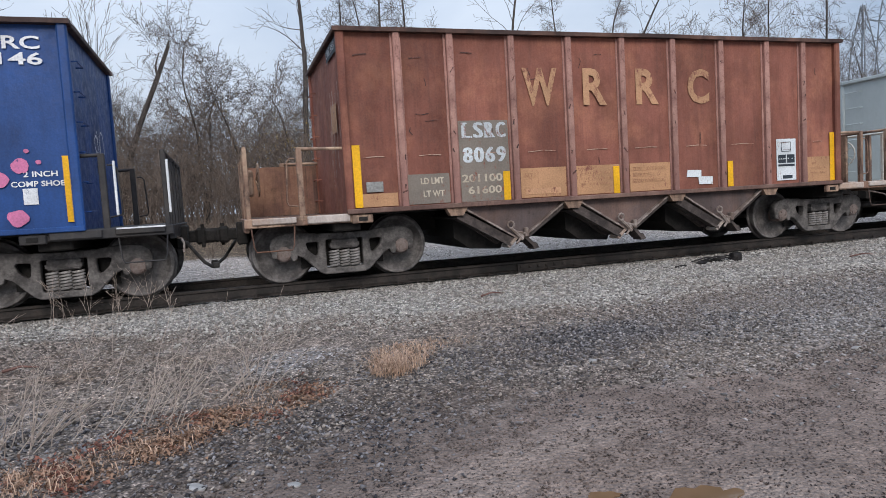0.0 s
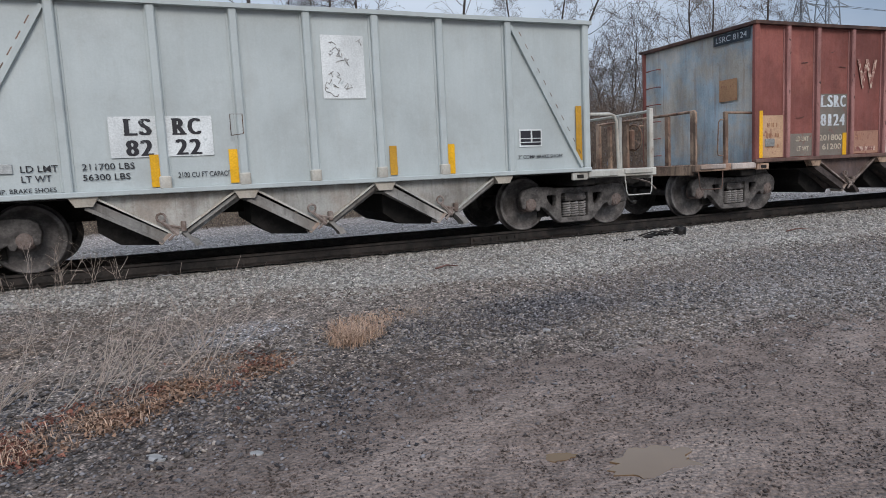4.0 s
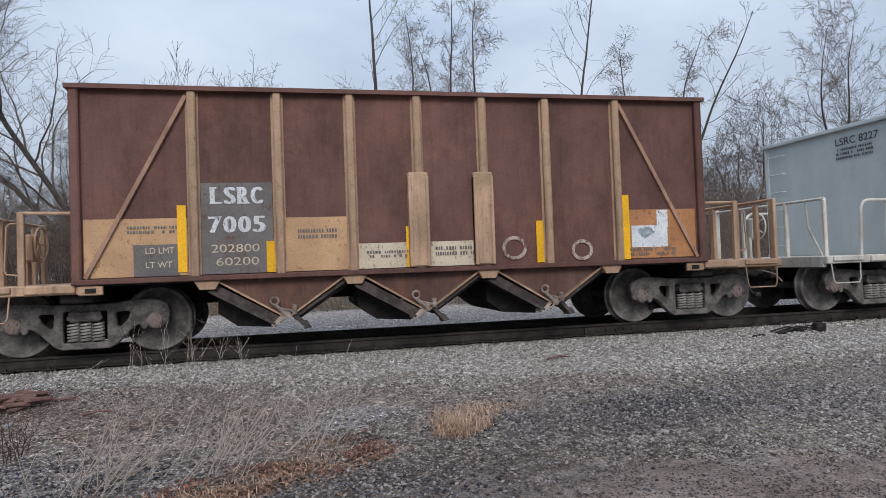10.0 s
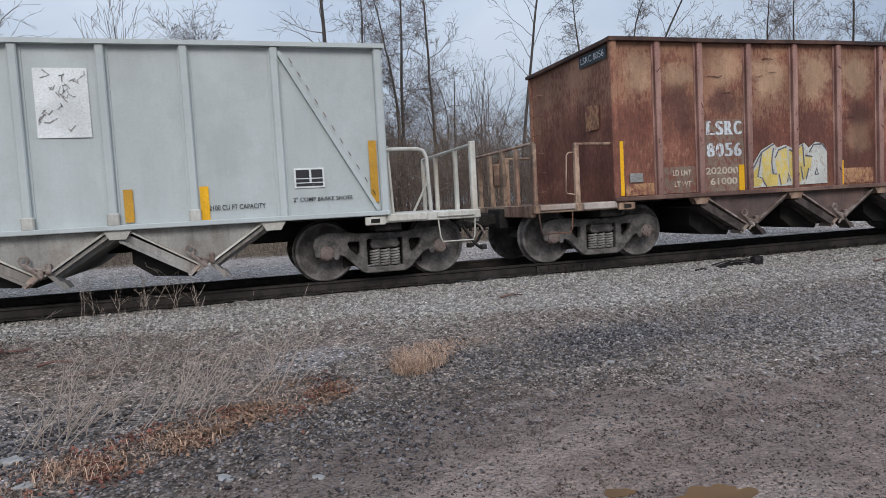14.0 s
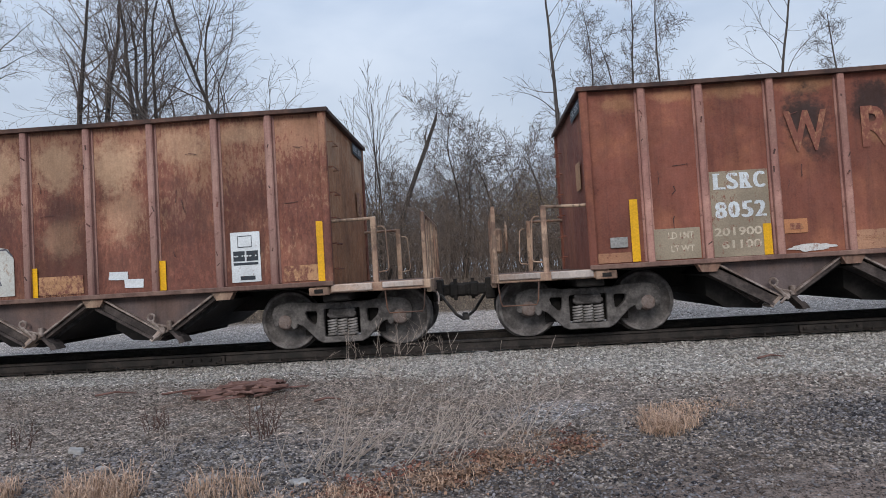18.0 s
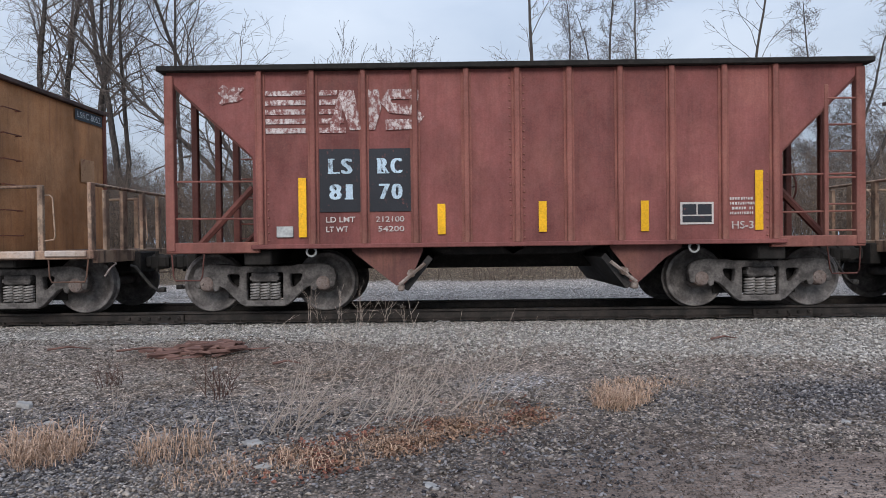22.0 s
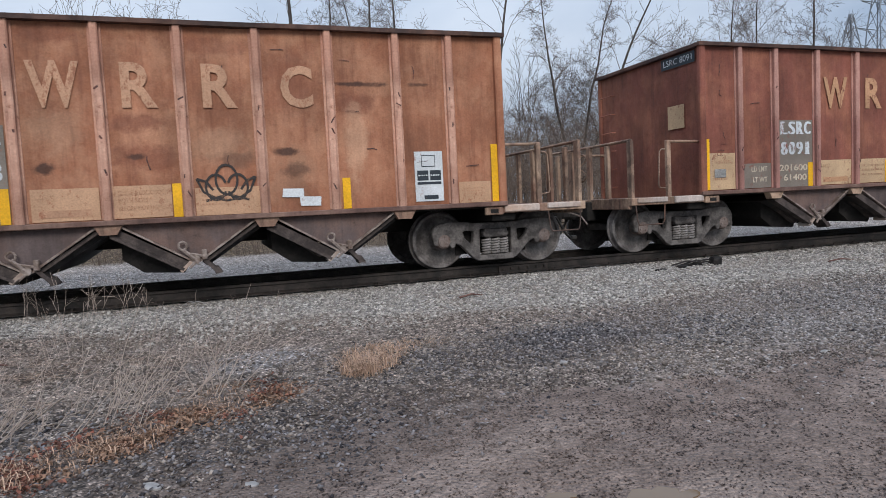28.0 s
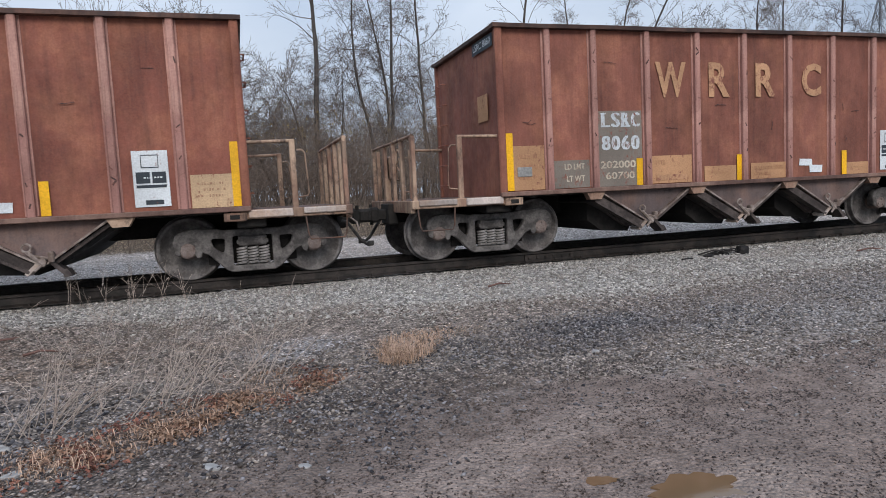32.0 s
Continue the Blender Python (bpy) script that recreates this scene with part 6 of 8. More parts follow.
def white_hopper(number, limits, seed, label):
    car = braced_hopper(label, seed, WHITE, WHITE, WHITE_TRIM, 3.42, True)
    black = worn_paint("stencil_black_%d" % seed, (0.025, 0.025, 0.03), WHITE["main"], seed, 0.05)
    fresh = worn_paint("fresh_white_%d" % seed, (0.66, 0.69, 0.69), WHITE["main"], seed + 1, 0.1)
    part("stencil_field", plate(-2.60, -1.36, 1.45, 1.97, YP), fresh, car, "clean white stencil field")
    for text, x0, x1, z0, z1 in (("LS", -2.43, -2.09, 1.73, 1.94), ("RC", -1.86, -1.49, 1.73, 1.94), (number[:2], -2.43, -2.09, 1.47, 1.67), (number[2:], -1.84, -1.50, 1.47, 1.67)):
        stencil_row(car, "stencil_letter", text, x0, x1, z0, z1, YT, black, "black stencil letter")
    for text, x0, x1, z0, z1 in (("LD LMT", -3.60, -3.20, 1.31, 1.39), ("LT WT", -3.60, -3.28, 1.19, 1.27), (limits[0] + " LBS", -2.94, -2.34, 1.31, 1.39), (limits[1] + " LBS", -2.94, -2.40, 1.18, 1.26),
                                 ("2\" COMP. BRAKE SHOES", -4.10, -3.24, 1.06, 1.12), ("2100 CU FT CAPACITY", *((-1.83, -1.10) if number == "8222" else (2.14, 2.88)), 1.17, 1.24), ("2\" COMP BRAKE SHOES", 3.26, 4.09, 1.23, 1.29)):
        part("small_writing", lettering(text, x0, x1, z0, z1, YT, 0.01), black, car)
    rust_mark = weathered("rust_mark_%d" % seed, (0.12, 0.075, 0.055), (0.2, 0.11, 0.07), (0.05, 0.035, 0.03), seed + 4)
    for k in range(11):
        u0 = 0.06 + 0.083 * k
        u1 = u0 + 0.045
        part("rust_dash", strokes([[(-3.24 - 1.28 * u, 3.30 - 2.24 * u) for u in (u0, u1)]], SIDE - 0.063, 0.014), rust_mark, car)
        part("rust_dash", strokes([[(3.24 + 1.28 * u + 0.03, 3.30 - 2.24 * u) for u in (u0 - 0.02, u0 + 0.012)]], SIDE - 0.063, 0.012), rust_mark, car)
    part("post_scar", strokes([[(-1.13, 1.70), (-1.13, 1.98), (-0.97, 1.98), (-0.97, 1.72), (-1.13, 1.70)]], SIDE - 0.09, 0.012), rust_mark, car)
    part("white_patch", plate(0.17, 0.79, 2.19, 3.07, YP), fresh, car, "cracked white paint patch")
    rnd = random.Random(seed)
    lines = []
    for k in range(16):
        x, z = rnd.uniform(0.22, 0.7), rnd.uniform(2.24, 3.0)
        line = [(x, z)]
        for j in range(4):
            x, z = min(max(x + rnd.uniform(-0.07, 0.07), 0.2), 0.76), min(max(z + rnd.uniform(-0.07, 0.07), 2.22), 3.04)
            line.append((x, z))
        lines.append(line)
    part("paint_crack", strokes(lines, YT, 0.012), worn_paint("crack_%d" % seed, (0.13, 0.12, 0.115), (0.4, 0.4, 0.38), seed, 0.5), car)
    part("data_panel", plate(3.29, 3.71, 1.42, 1.70, YP), fresh, car, "white data panel with black fields")
    for x0, x1, z0, z1 in ((3.315, 3.50, 1.56, 1.675), (3.53, 3.685, 1.56, 1.675), (3.315, 3.50, 1.50, 1.545), (3.53, 3.685, 1.50, 1.545), (3.315, 3.685, 1.445, 1.485)):
        part("data_block", plate(x0, x1, z0, z1, YT), black, car)
    part("tag_plate", Shape().box(-3.92, -3.68, SIDE - 0.03, SIDE - 0.014, 1.30, 1.42, 0.006), post_grey, car)
    part("valve_hole", Shape().box(-4.06, -3.96, SIDE - 0.03, SIDE - 0.014, 1.38, 1.42, 0.01), UNDER_BLACK, car)
    tall_bars(car, [(-4.42, 1.25, 2.13), (1.15, 1.07, 1.50), (4.42, 1.17, 2.06)], OCHRE, "faded ochre reflective strip")
    tall_bars(car, [(-2.10, 1.06, 1.48), (-1.12, 1.07, 1.52), (2.09, 1.05, 1.50)], YELLOW)
    for x in EDGES_8[2:-2]:
        part("post_foot", Shape().box(-0.075, 0.075, SIDE - 0.10, SIDE, 1.03, 1.2, 0.015), trim_of(car), car, "", (x, 0, 0))
    end = Matrix.Rotation(radians(-90), 4, "Z")
    t = lettering("LSRC " + number, 0.35, 1.30, 3.06, 3.2, -4.613, 0.01)
    t.transform(end)
    part("stencil_letters", t, black, car)
    q = bars(0.35, 1.2, 2.78, 3.02, -4.611, 3, seed, 0.4).turned(end)
    part("small_writing", q, black, car)
    if number == "8222":
        st = blob(0.55, 2.2, 0.07, 0.5, 3, -4.608, 40, 0.9).turned(end)
        part("rust_stain", st, weathered("end_stain", (0.43, 0.40, 0.345), (0.36, 0.29, 0.21), (0.24, 0.17, 0.115), 3, 0.45, 0.6, 0.4), car, "brown stain on the end wall")
    return car


def trim_of(car):
    return next(o for o in car.children if o.name.startswith("end_sill")).material_slots[0].material


post_grey = grimy_steel("tag_grey", (0.34, 0.36, 0.36), (0.45, 0.46, 0.45), 3, 0.6, 0.2)

BROWN = dict(main=(0.115, 0.058, 0.048), rust=(0.15, 0.07, 0.053), dark=(0.06, 0.034, 0.03), spread=0.3, streak=0.3, dirt=0.2)
TAN_POST = dict(main=(0.34, 0.225, 0.15), rust=(0.40, 0.27, 0.18), dark=(0.12, 0.075, 0.05), spread=0.4, streak=0.5, dirt=0.6)


def tan_post_hopper():
    car = braced_hopper("dark brown hopper car with tan posts and patches", 12, BROWN, TAN_POST, TAN_POST, 3.6, False)
    under = BROWN["main"]
    tan_m = worn_paint("car_tan", (0.46, 0.29, 0.16), (0.28, 0.14, 0.08), 4, 0.2)
    orange = worn_paint("car_orange", (0.40, 0.19, 0.08), (0.20, 0.10, 0.06), 5, 0.3)
    cream = worn_paint("car_cream", (0.50, 0.43, 0.33), under, 6, 0.2)
    board = worn_paint("car_board", (0.135, 0.125, 0.12), under, 7, 0.25)
    white = worn_paint("car_white", (0.60, 0.63, 0.65), under, 8, 0.25)
    for m, x0, x1, z0, z1 in ((tan_m, -4.48, -3.20, 1.06, 1.83), (tan_m, -1.91, -1.07, 1.06, 1.81), (cream, -0.91, -0.12, 1.06, 1.42), (cream, 0.08, 0.88, 1.06, 1.42), (orange, 3.22, 4.46, 1.07, 1.83)):
        part("primer_patch", plate(x0, x1, z0, z1, YP), m, car, "tan primer patch")
    part("stencil_board", plate(-3.02, -2.08, 1.06, 2.30, YT), board, car, "dark painted stencil board")
    part("stencil_board", plate(-3.88, -3.31, 1.06, 1.48, YT), board, car)
    stencil_row(car, "stencil_letter", "LSRC", -2.91, -2.20, 2.01, 2.24, YS, white, "white stencil letter")
    stencil_row(car, "stencil_digit", "7005", -2.94, -2.17, 1.62, 1.84, YS, white, "white stencil digit")
    for text, x0, x1, z0, z1 in (("202800", -2.9, -2.27, 1.35, 1.46), ("60200", -2.84, -2.28, 1.17, 1.28), ("LD LMT", -3.73, -3.37, 1.36, 1.44), ("LT WT", -3.73, -3.40, 1.17, 1.25)):
        part("small_writing", lettering(text, x0, x1, z0, z1, YS), cream, car)
    for k, (x0, x1, z0, z1) in enumerate(((-3.95, -3.3, 1.62, 1.74), (-1.75, -1.2, 1.5, 1.66), (-0.8, -0.2, 1.2, 1.32), (0.2, 0.8, 1.2, 1.36), (3.3, 4.1, 1.10, 1.24))):
        part("small_writing", bars(x0, x1, z0, z1, YS, 2, k + 40, 0.4), board, car)
    part("data_panel", plate(3.34, 3.96, 1.24, 1.58, YT), white, car, "torn white paper notice")
    part("data_panel", plate(3.78, 3.97, 1.55, 1.82, YT - 0.002), white, car)
    part("data_block", blob(3.58, 1.48, 0.14, 0.08, 3, YS), worn_paint("notice_grey", (0.22, 0.27, 0.30), (0.5, 0.5, 0.5), 3), car)
    for x, z, r in ((1.41, 1.29, 0.17), (2.50, 1.23, 0.15)):
        part("scuff_ring", strokes([arc(x, z, r, 0, 360, 22, r * 0.9)], YT, 0.05), worn_paint("scuff", (0.40, 0.33, 0.28), under, int(x * 9), 0.5), car, "pale scuffed ring")
    for x in (-0.04, 0.93):
        s = Shape().box(x - 0.15, x + 0.15, SIDE - 0.12, SIDE, 1.06, 2.42, 0.02).box(x - 0.15, x - 0.10, SIDE - 0.14, SIDE, 1.06, 2.36, 0.01).box(x + 0.10, x + 0.15, SIDE - 0.14, SIDE, 1.06, 2.36, 0.01)
        part("post_splint", s, weathered("splint_%d" % int(x * 10), **TAN_POST, seed=int(x * 10) + 2), car, "tan repair plate on a post")
    tall_bars(car, [(-3.27, 1.10, 2.0), (-2.12, 1.06, 1.49), (-0.17, 1.06, 1.65), (1.82, 1.06, 1.69), (3.25, 1.06, 2.06)], YELLOW)
    q = Shape().add([(0.60, -4.606, 1.9), (1.25, -4.606, 1.9), (1.25, -4.606, 2.38), (0.60, -4.606, 2.38)], [(0, 1, 2, 3)]).turned(Matrix.Rotation(radians(-90), 4, "Z"))
    part("data_panel", q, white, car)
    return car


# ---- the sloped-end hopper ----
def sloped_hopper():
    car = thing("hopper_car", (0, TRACK_Y, RAIL_TOP), "red sloped-end hopper car with worn white markings", "railcar", "hopper cars of the train")
    paint = dict(main=(0.188, 0.066, 0.060), rust=(0.215, 0.081, 0.069), dark=(0.11, 0.042, 0.037), spread=0.3, streak=0.25, dirt=0.15)
    red = weathered("sloped_sheet", **paint, seed=14)
    post_m = weathered("sloped_post", (0.21, 0.08, 0.065), (0.25, 0.11, 0.085), (0.10, 0.045, 0.04), 15)
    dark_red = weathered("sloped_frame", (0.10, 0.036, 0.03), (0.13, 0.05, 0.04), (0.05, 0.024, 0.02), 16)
    top = 3.6
    xs = [-3.66, -2.90, -2.16, -1.42, -0.68, 0.05, 0.80, 1.53, 2.27, 3.02, 3.75]
    for k in range(len(xs) - 1):
        part("panel", Shape().sheet(xs[k], xs[k + 1], 1.02, top - 0.03, SIDE, 0.02, 0.008, 60 + k), red, car, smooth=40)
    for x in (-1, 1):
        a = 3.66 if x < 0 else 3.75
        s = Shape().prism([(x * a, top - 0.03), (x * 5.02, top - 0.03), (x * 5.02, top - 0.12), (x * (a + 0.12), 2.32), (x * (a + 0.12), 1.02), (x * a, 1.02)], SIDE, SIDE + 0.02)
        part("gusset_sheet", s, red, car)
        f = Shape().prism([(x * a, top - 0.03), (x * 5.02, top - 0.03), (x * 5.02, top - 0.12), (x * (a + 0.12), 2.32), (x * (a + 0.12), 1.02), (x * a, 1.02)], 1.50, 1.52)
        part("gusset_sheet", f, red, car)
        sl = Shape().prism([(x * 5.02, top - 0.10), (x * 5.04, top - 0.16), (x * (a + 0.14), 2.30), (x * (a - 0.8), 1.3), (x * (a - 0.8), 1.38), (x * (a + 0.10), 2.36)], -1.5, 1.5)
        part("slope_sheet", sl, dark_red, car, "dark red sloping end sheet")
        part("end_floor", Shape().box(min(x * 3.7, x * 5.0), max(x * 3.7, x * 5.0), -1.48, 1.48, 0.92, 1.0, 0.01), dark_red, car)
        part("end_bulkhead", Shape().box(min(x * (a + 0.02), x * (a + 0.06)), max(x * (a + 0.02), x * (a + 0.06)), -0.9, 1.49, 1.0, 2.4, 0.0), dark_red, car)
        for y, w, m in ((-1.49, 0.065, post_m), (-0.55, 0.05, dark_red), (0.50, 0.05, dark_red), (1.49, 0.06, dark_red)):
            part("end_post", Shape().box(x * 4.98 - w, x * 4.98 + w, y - w, y + w, 0.95, top - 0.1, 0.01), m, car)
        for y in (-1.49, 1.49):
            part("end_sill", Shape().box(min(x * 3.7, x * 5.05), max(x * 3.7, x * 5.05), y - 0.05, y + 0.05, 0.92, 1.08, 0.012), post_m, car)
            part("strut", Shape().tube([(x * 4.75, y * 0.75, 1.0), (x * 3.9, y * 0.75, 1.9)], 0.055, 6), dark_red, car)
            for z in (1.42, 1.96):
                part("handrail", Shape().tube([(x * (a + 0.1), y, z), (x * 4.98, y, z + 0.01)], 0.014, 6), post_m, car)
        y = x * -1.49
        part("ladder_stile", Shape().box(min(x * 4.47, x * 4.53), max(x * 4.47, x * 4.53), y - 0.04, y + 0.04, 1.0, top - 0.35, 0.008), post_m, car)
        for k in range(6):
            part("rung", Shape().tube([(x * 4.5, y * 1.02, 1.15 + 0.38 * k), (x * 5.03, y * 1.02, 1.15 + 0.38 * k)], 0.014, 6), post_m, car)
        for k in range(6):
            part("rung", Shape().tube([(x * 5.06, y * -1.0 + 0.0, 1.15 + 0.38 * k), (x * 5.06, y * -0.7, 1.15 + 0.38 * k)], 0.014, 6), dark_red, car)
        st = stirrup_mesh(4.5, 4.98)
        part("step_stirrup", st.turned(Matrix.Rotation(0 if x > 0 else math.pi, 4, "Z")), dark_red, car)
        st2 = stirrup_mesh(4.5, 4.98).turned(Matrix.Diagonal((x, 1, 1, 1)))
        part("step_stirrup", st2, dark_red, car)
    for k, x in enumerate(xs):
        for side in (-1, 1):
            y0, y1 = (SIDE - 0.075, SIDE + 0.01) if side < 0 else (1.51, 1.595)
            part("post", kit("sloped_post_%d" % side, lambda: Shape().box(-0.04, 0.04, y0, y1, 1.03, top - 0.05, 0.014).box(-0.075, 0.075, y0 + (0.06 if side < 0 else 0), y1 - (0 if side < 0 else 0.06), 1.04, top - 0.06, 0.003)), post_m, car, "", (x, 0, 0))
    rivet = kit("rivet", lambda: Shape().lathe([(0.016, 0.0), (0.013, -0.012), (0.004, -0.016)], 6))
    for x in (xs[5], xs[0], xs[-1]):
        rows = range(22) if x == xs[5] else range(9)
        for k in rows:
            for d in (-0.10, 0.10):
                if x == xs[5] or d * x < 0:
                    part("rivet", rivet, post_m, car, "", (x + d, SIDE, 1.1 + 0.11 * k))
    part("far_side", Shape().sheet(-3.66, 3.75, 1.02, top - 0.03, 1.50, 0.02, 0.01, 3, 10, 6), red, car)
    c = Shape()
    for y in (-1.57, 1.57):
        c.box(-5.12, 5.14, y - 0.065, y + 0.065, top - 0.06, top + 0.02, 0.01)
    for x in (-5.06, 5.08):
        c.box(x - 0.06, x + 0.06, -1.5, 1.5, top - 0.058, top + 0.018, 0.01)
    part("top_chord", c, UNDER_BLACK, car, "dark worn top edge")
    for side in (-1, 1):
        part("side_sill", Shape().box(-3.8, 3.9, side * 1.55 - 0.05, side * 1.55 + 0.05, 0.975, 1.04, 0.01), red, car)
    for x, m in ((-1.85, 1), (1.93, -1)):
        s = Shape().prism([(x - 0.52, 1.0), (x + 0.52, 1.0), (x + 0.52, 0.93), (x + m * 0.30, 0.42), (x + m * 0.12, 0.42), (x - 0.52, 0.93)], -1.42, -1.39)
        part("hopper_sheet", s, weathered("sloped_bay_%d" % m, (0.12, 0.05, 0.045), (0.16, 0.07, 0.055), (0.05, 0.03, 0.026), 18), car)
        g = Shape().prism([(x - m * 0.5, 0.95), (x + m * 0.12, 0.42), (x + m * 0.30, 0.42), (x + m * 0.52, 0.93)], -1.2, 1.2)
        g.prism([(x + m * 0.20, 0.38), (x + m * 0.60, 0.86), (x + m * 0.66, 0.80), (x + m * 0.30, 0.34)], -1.45, 1.3)
        part("discharge_gate", g, GATE_STEEL, car)
        t = Shape().tube([(x + m * 0.35, -1.56, 0.60), (x + m * 0.35, -1.36, 0.60)], 0.06, 8).tube([(x + m * 0.18, -1.55, 0.44), (x + m * 0.55, -1.55, 0.74)], 0.028, 6).box(x + m * 0.2 - 0.05, x + m * 0.2 + 0.05, -1.56, -1.42, 0.34, 0.44, 0.02)
        part("gate_latch", t, LOCK_STEEL, car)
    part("floor_sheet", Shape().box(-3.6, 3.7, -1.45, 1.45, 1.0, 1.02, 0.0), UNDER_BLACK, car)
    part("cross_sheet", Shape().prism([(-1.3, 1.0), (-0.2, 1.0), (0.0, 0.86), (0.25, 1.0), (1.4, 1.0), (0.9, 0.86), (-1.0, 0.86)], -1.3, 1.3), UNDER_BLACK, car)
    s = Shape().box(-5.0, 5.0, -0.17, 0.17, 0.62, 0.98, 0.01)
    for x in (-TRUCK_X_SHORT, TRUCK_X_SHORT):
        s.box(x - 0.2, x + 0.2, -1.45, 1.45, 0.74, 0.96, 0.02).box(x - 0.35, x + 0.35, -0.3, 0.3, 0.62, 0.75, 0.02)
        build_truck(car, x)
    part("center_sill", s, UNDER_BLACK, car)
    for turn in (0, math.pi):
        m = Matrix.Rotation(turn, 4, "Z") @ Matrix.Translation((-0.86, 0, 0))
        part("coupler", kit("coupler", coupler_mesh), UNDER_BLACK, car, "grimy knuckle coupler", m)
        part("air_hose", kit("air_hose", hose_mesh, 50), RUBBER, car, "black rubber brake hose", m)
    for x in (-2.95, 2.6):
        part("jacking_ring", Shape().tube([(x + 0.07 * math.cos(a * 0.5236), -1.5, 0.93 + 0.07 * math.sin(a * 0.5236)) for a in range(13)], 0.016, 6, False), post_grey, car)
    ring = [(5.2, 0.9 + 0.27 * math.cos(a * 0.3927), 1.95 + 0.27 * math.sin(a * 0.3927)) for a in range(17)]
    part("brake_wheel", Shape().tube(ring, 0.018, 6, False).tube([(5.2, 0.63, 1.95), (5.2, 1.17, 1.95)], 0.012, 5).tube([(5.2, 0.9, 1.68), (5.2, 0.9, 2.22)], 0.012, 5).box(5.08, 5.18, 0.75, 1.05, 1.7, 2.2, 0.02), dark_red, car)
    # markings
    worn = worn_paint("marking_white", (0.58, 0.53, 0.52), paint["main"], 21, 0.75)
    for k in range(5):
        z = 3.22 - 0.135 * k
        part("worn_stripe", plate(-3.58, -3.0, z - 0.035, z + 0.04, YP), worn, car, "worn white stripe")
        part("worn_stripe", plate(-2.80, -2.42 - 0.03 * (4 - k), z - 0.035, z + 0.04, YP), worn, car)
    n_loop = [(-2.80, 2.68), (-2.66, 2.68), (-2.50, 3.26), (-2.30, 3.26), (-2.24, 2.95), (-2.2, 2.68), (-2.36, 2.68), (-2.46, 3.0), (-2.52, 2.68)]
    part("worn_mark", Shape().prism(n_loop, YP, YP + 0.004), worn, car, "worn white emblem shape")
    part("worn_mark", Shape().prism([(-2.08, 2.68), (-2.0, 2.68), (-1.9, 3.0), (-1.94, 3.26), (-2.09, 3.26)], YP, YP + 0.004), worn, car)
    part("worn_mark", strokes([[(-1.36, 3.17), (-1.5, 3.19), (-1.78, 3.19), (-1.84, 3.08), (-1.76, 2.99), (-1.45, 2.96), (-1.36, 2.86), (-1.44, 2.76), (-1.84, 2.75)]], YP - 0.002, 0.15), worn, car)
    part("worn_mark", blob(-4.1, 3.22, 0.16, 0.13, 5, YP - 0.002, 30, 0.7), worn, car)
    board = worn_paint("sloped_board", (0.02, 0.023, 0.03), paint["main"], 22, 0.08)
    blue_white = worn_paint("sloped_stencil", (0.45, 0.58, 0.68), (0.04, 0.04, 0.05), 23, 0.25)
    for x0, x1 in ((-2.81, -2.22), (-2.09, -1.49)):
        part("stencil_board", plate(x0, x1, 1.50, 2.41, YP), board, car, "black painted stencil board")
    for text, x0, x1, z0, z1 in (("LS", -2.69, -2.32, 2.08, 2.30), ("81", -2.68, -2.28, 1.71, 1.93), ("RC", -1.98, -1.60, 2.08, 2.30), ("70", -1.96, -1.60, 1.71, 1.93)):
        stencil_row(car, "stencil_letter", text, x0, x1, z0 - 0.03, z1 - 0.03, YT, blue_white, "pale blue stencil letter")
    small = worn_paint("sloped_small", (0.50, 0.46, 0.44), paint["main"], 24, 0.25)
    for text, x0, x1, z0, z1 in (("LD LMT", -2.72, -2.30, 1.35, 1.43), ("LT WT", -2.72, -2.40, 1.21, 1.29), ("212100", -2.0, -1.59, 1.35, 1.43), ("54200", -1.97, -1.59, 1.21, 1.29), ("HS-3", 3.13, 3.44, 1.19, 1.30)):
        part("small_writing", lettering(text, x0, x1, z0, z1, YT, 0.012), small, car)
    part("small_writing", bars(3.10, 3.46, 1.38, 1.66, YT, 4, 71, 0.45), small, car)
    part("data_panel", plate(2.39, 2.87, 1.26, 1.58, YP), small, car, "black and white data panel")
    part("data_block", Shape().add(*_quad(2.42, 2.62, 1.40, 1.55, YT)).add(*_quad(2.64, 2.84, 1.40, 1.55, YT)).add(*_quad(2.42, 2.84, 1.29, 1.38, YT)), board, car)
    part("tag_plate", Shape().box(-3.44, -3.2, SIDE - 0.03, SIDE - 0.014, 1.14, 1.30, 0.006), post_grey, car)
    tall_bars(car, [(-3.06, 1.14, 2.0), (-1.05, 1.16, 1.60), (0.41, 1.18, 1.62), (1.88, 1.17, 1.61), (3.52, 1.17, 2.03)], YELLOW)
    return car


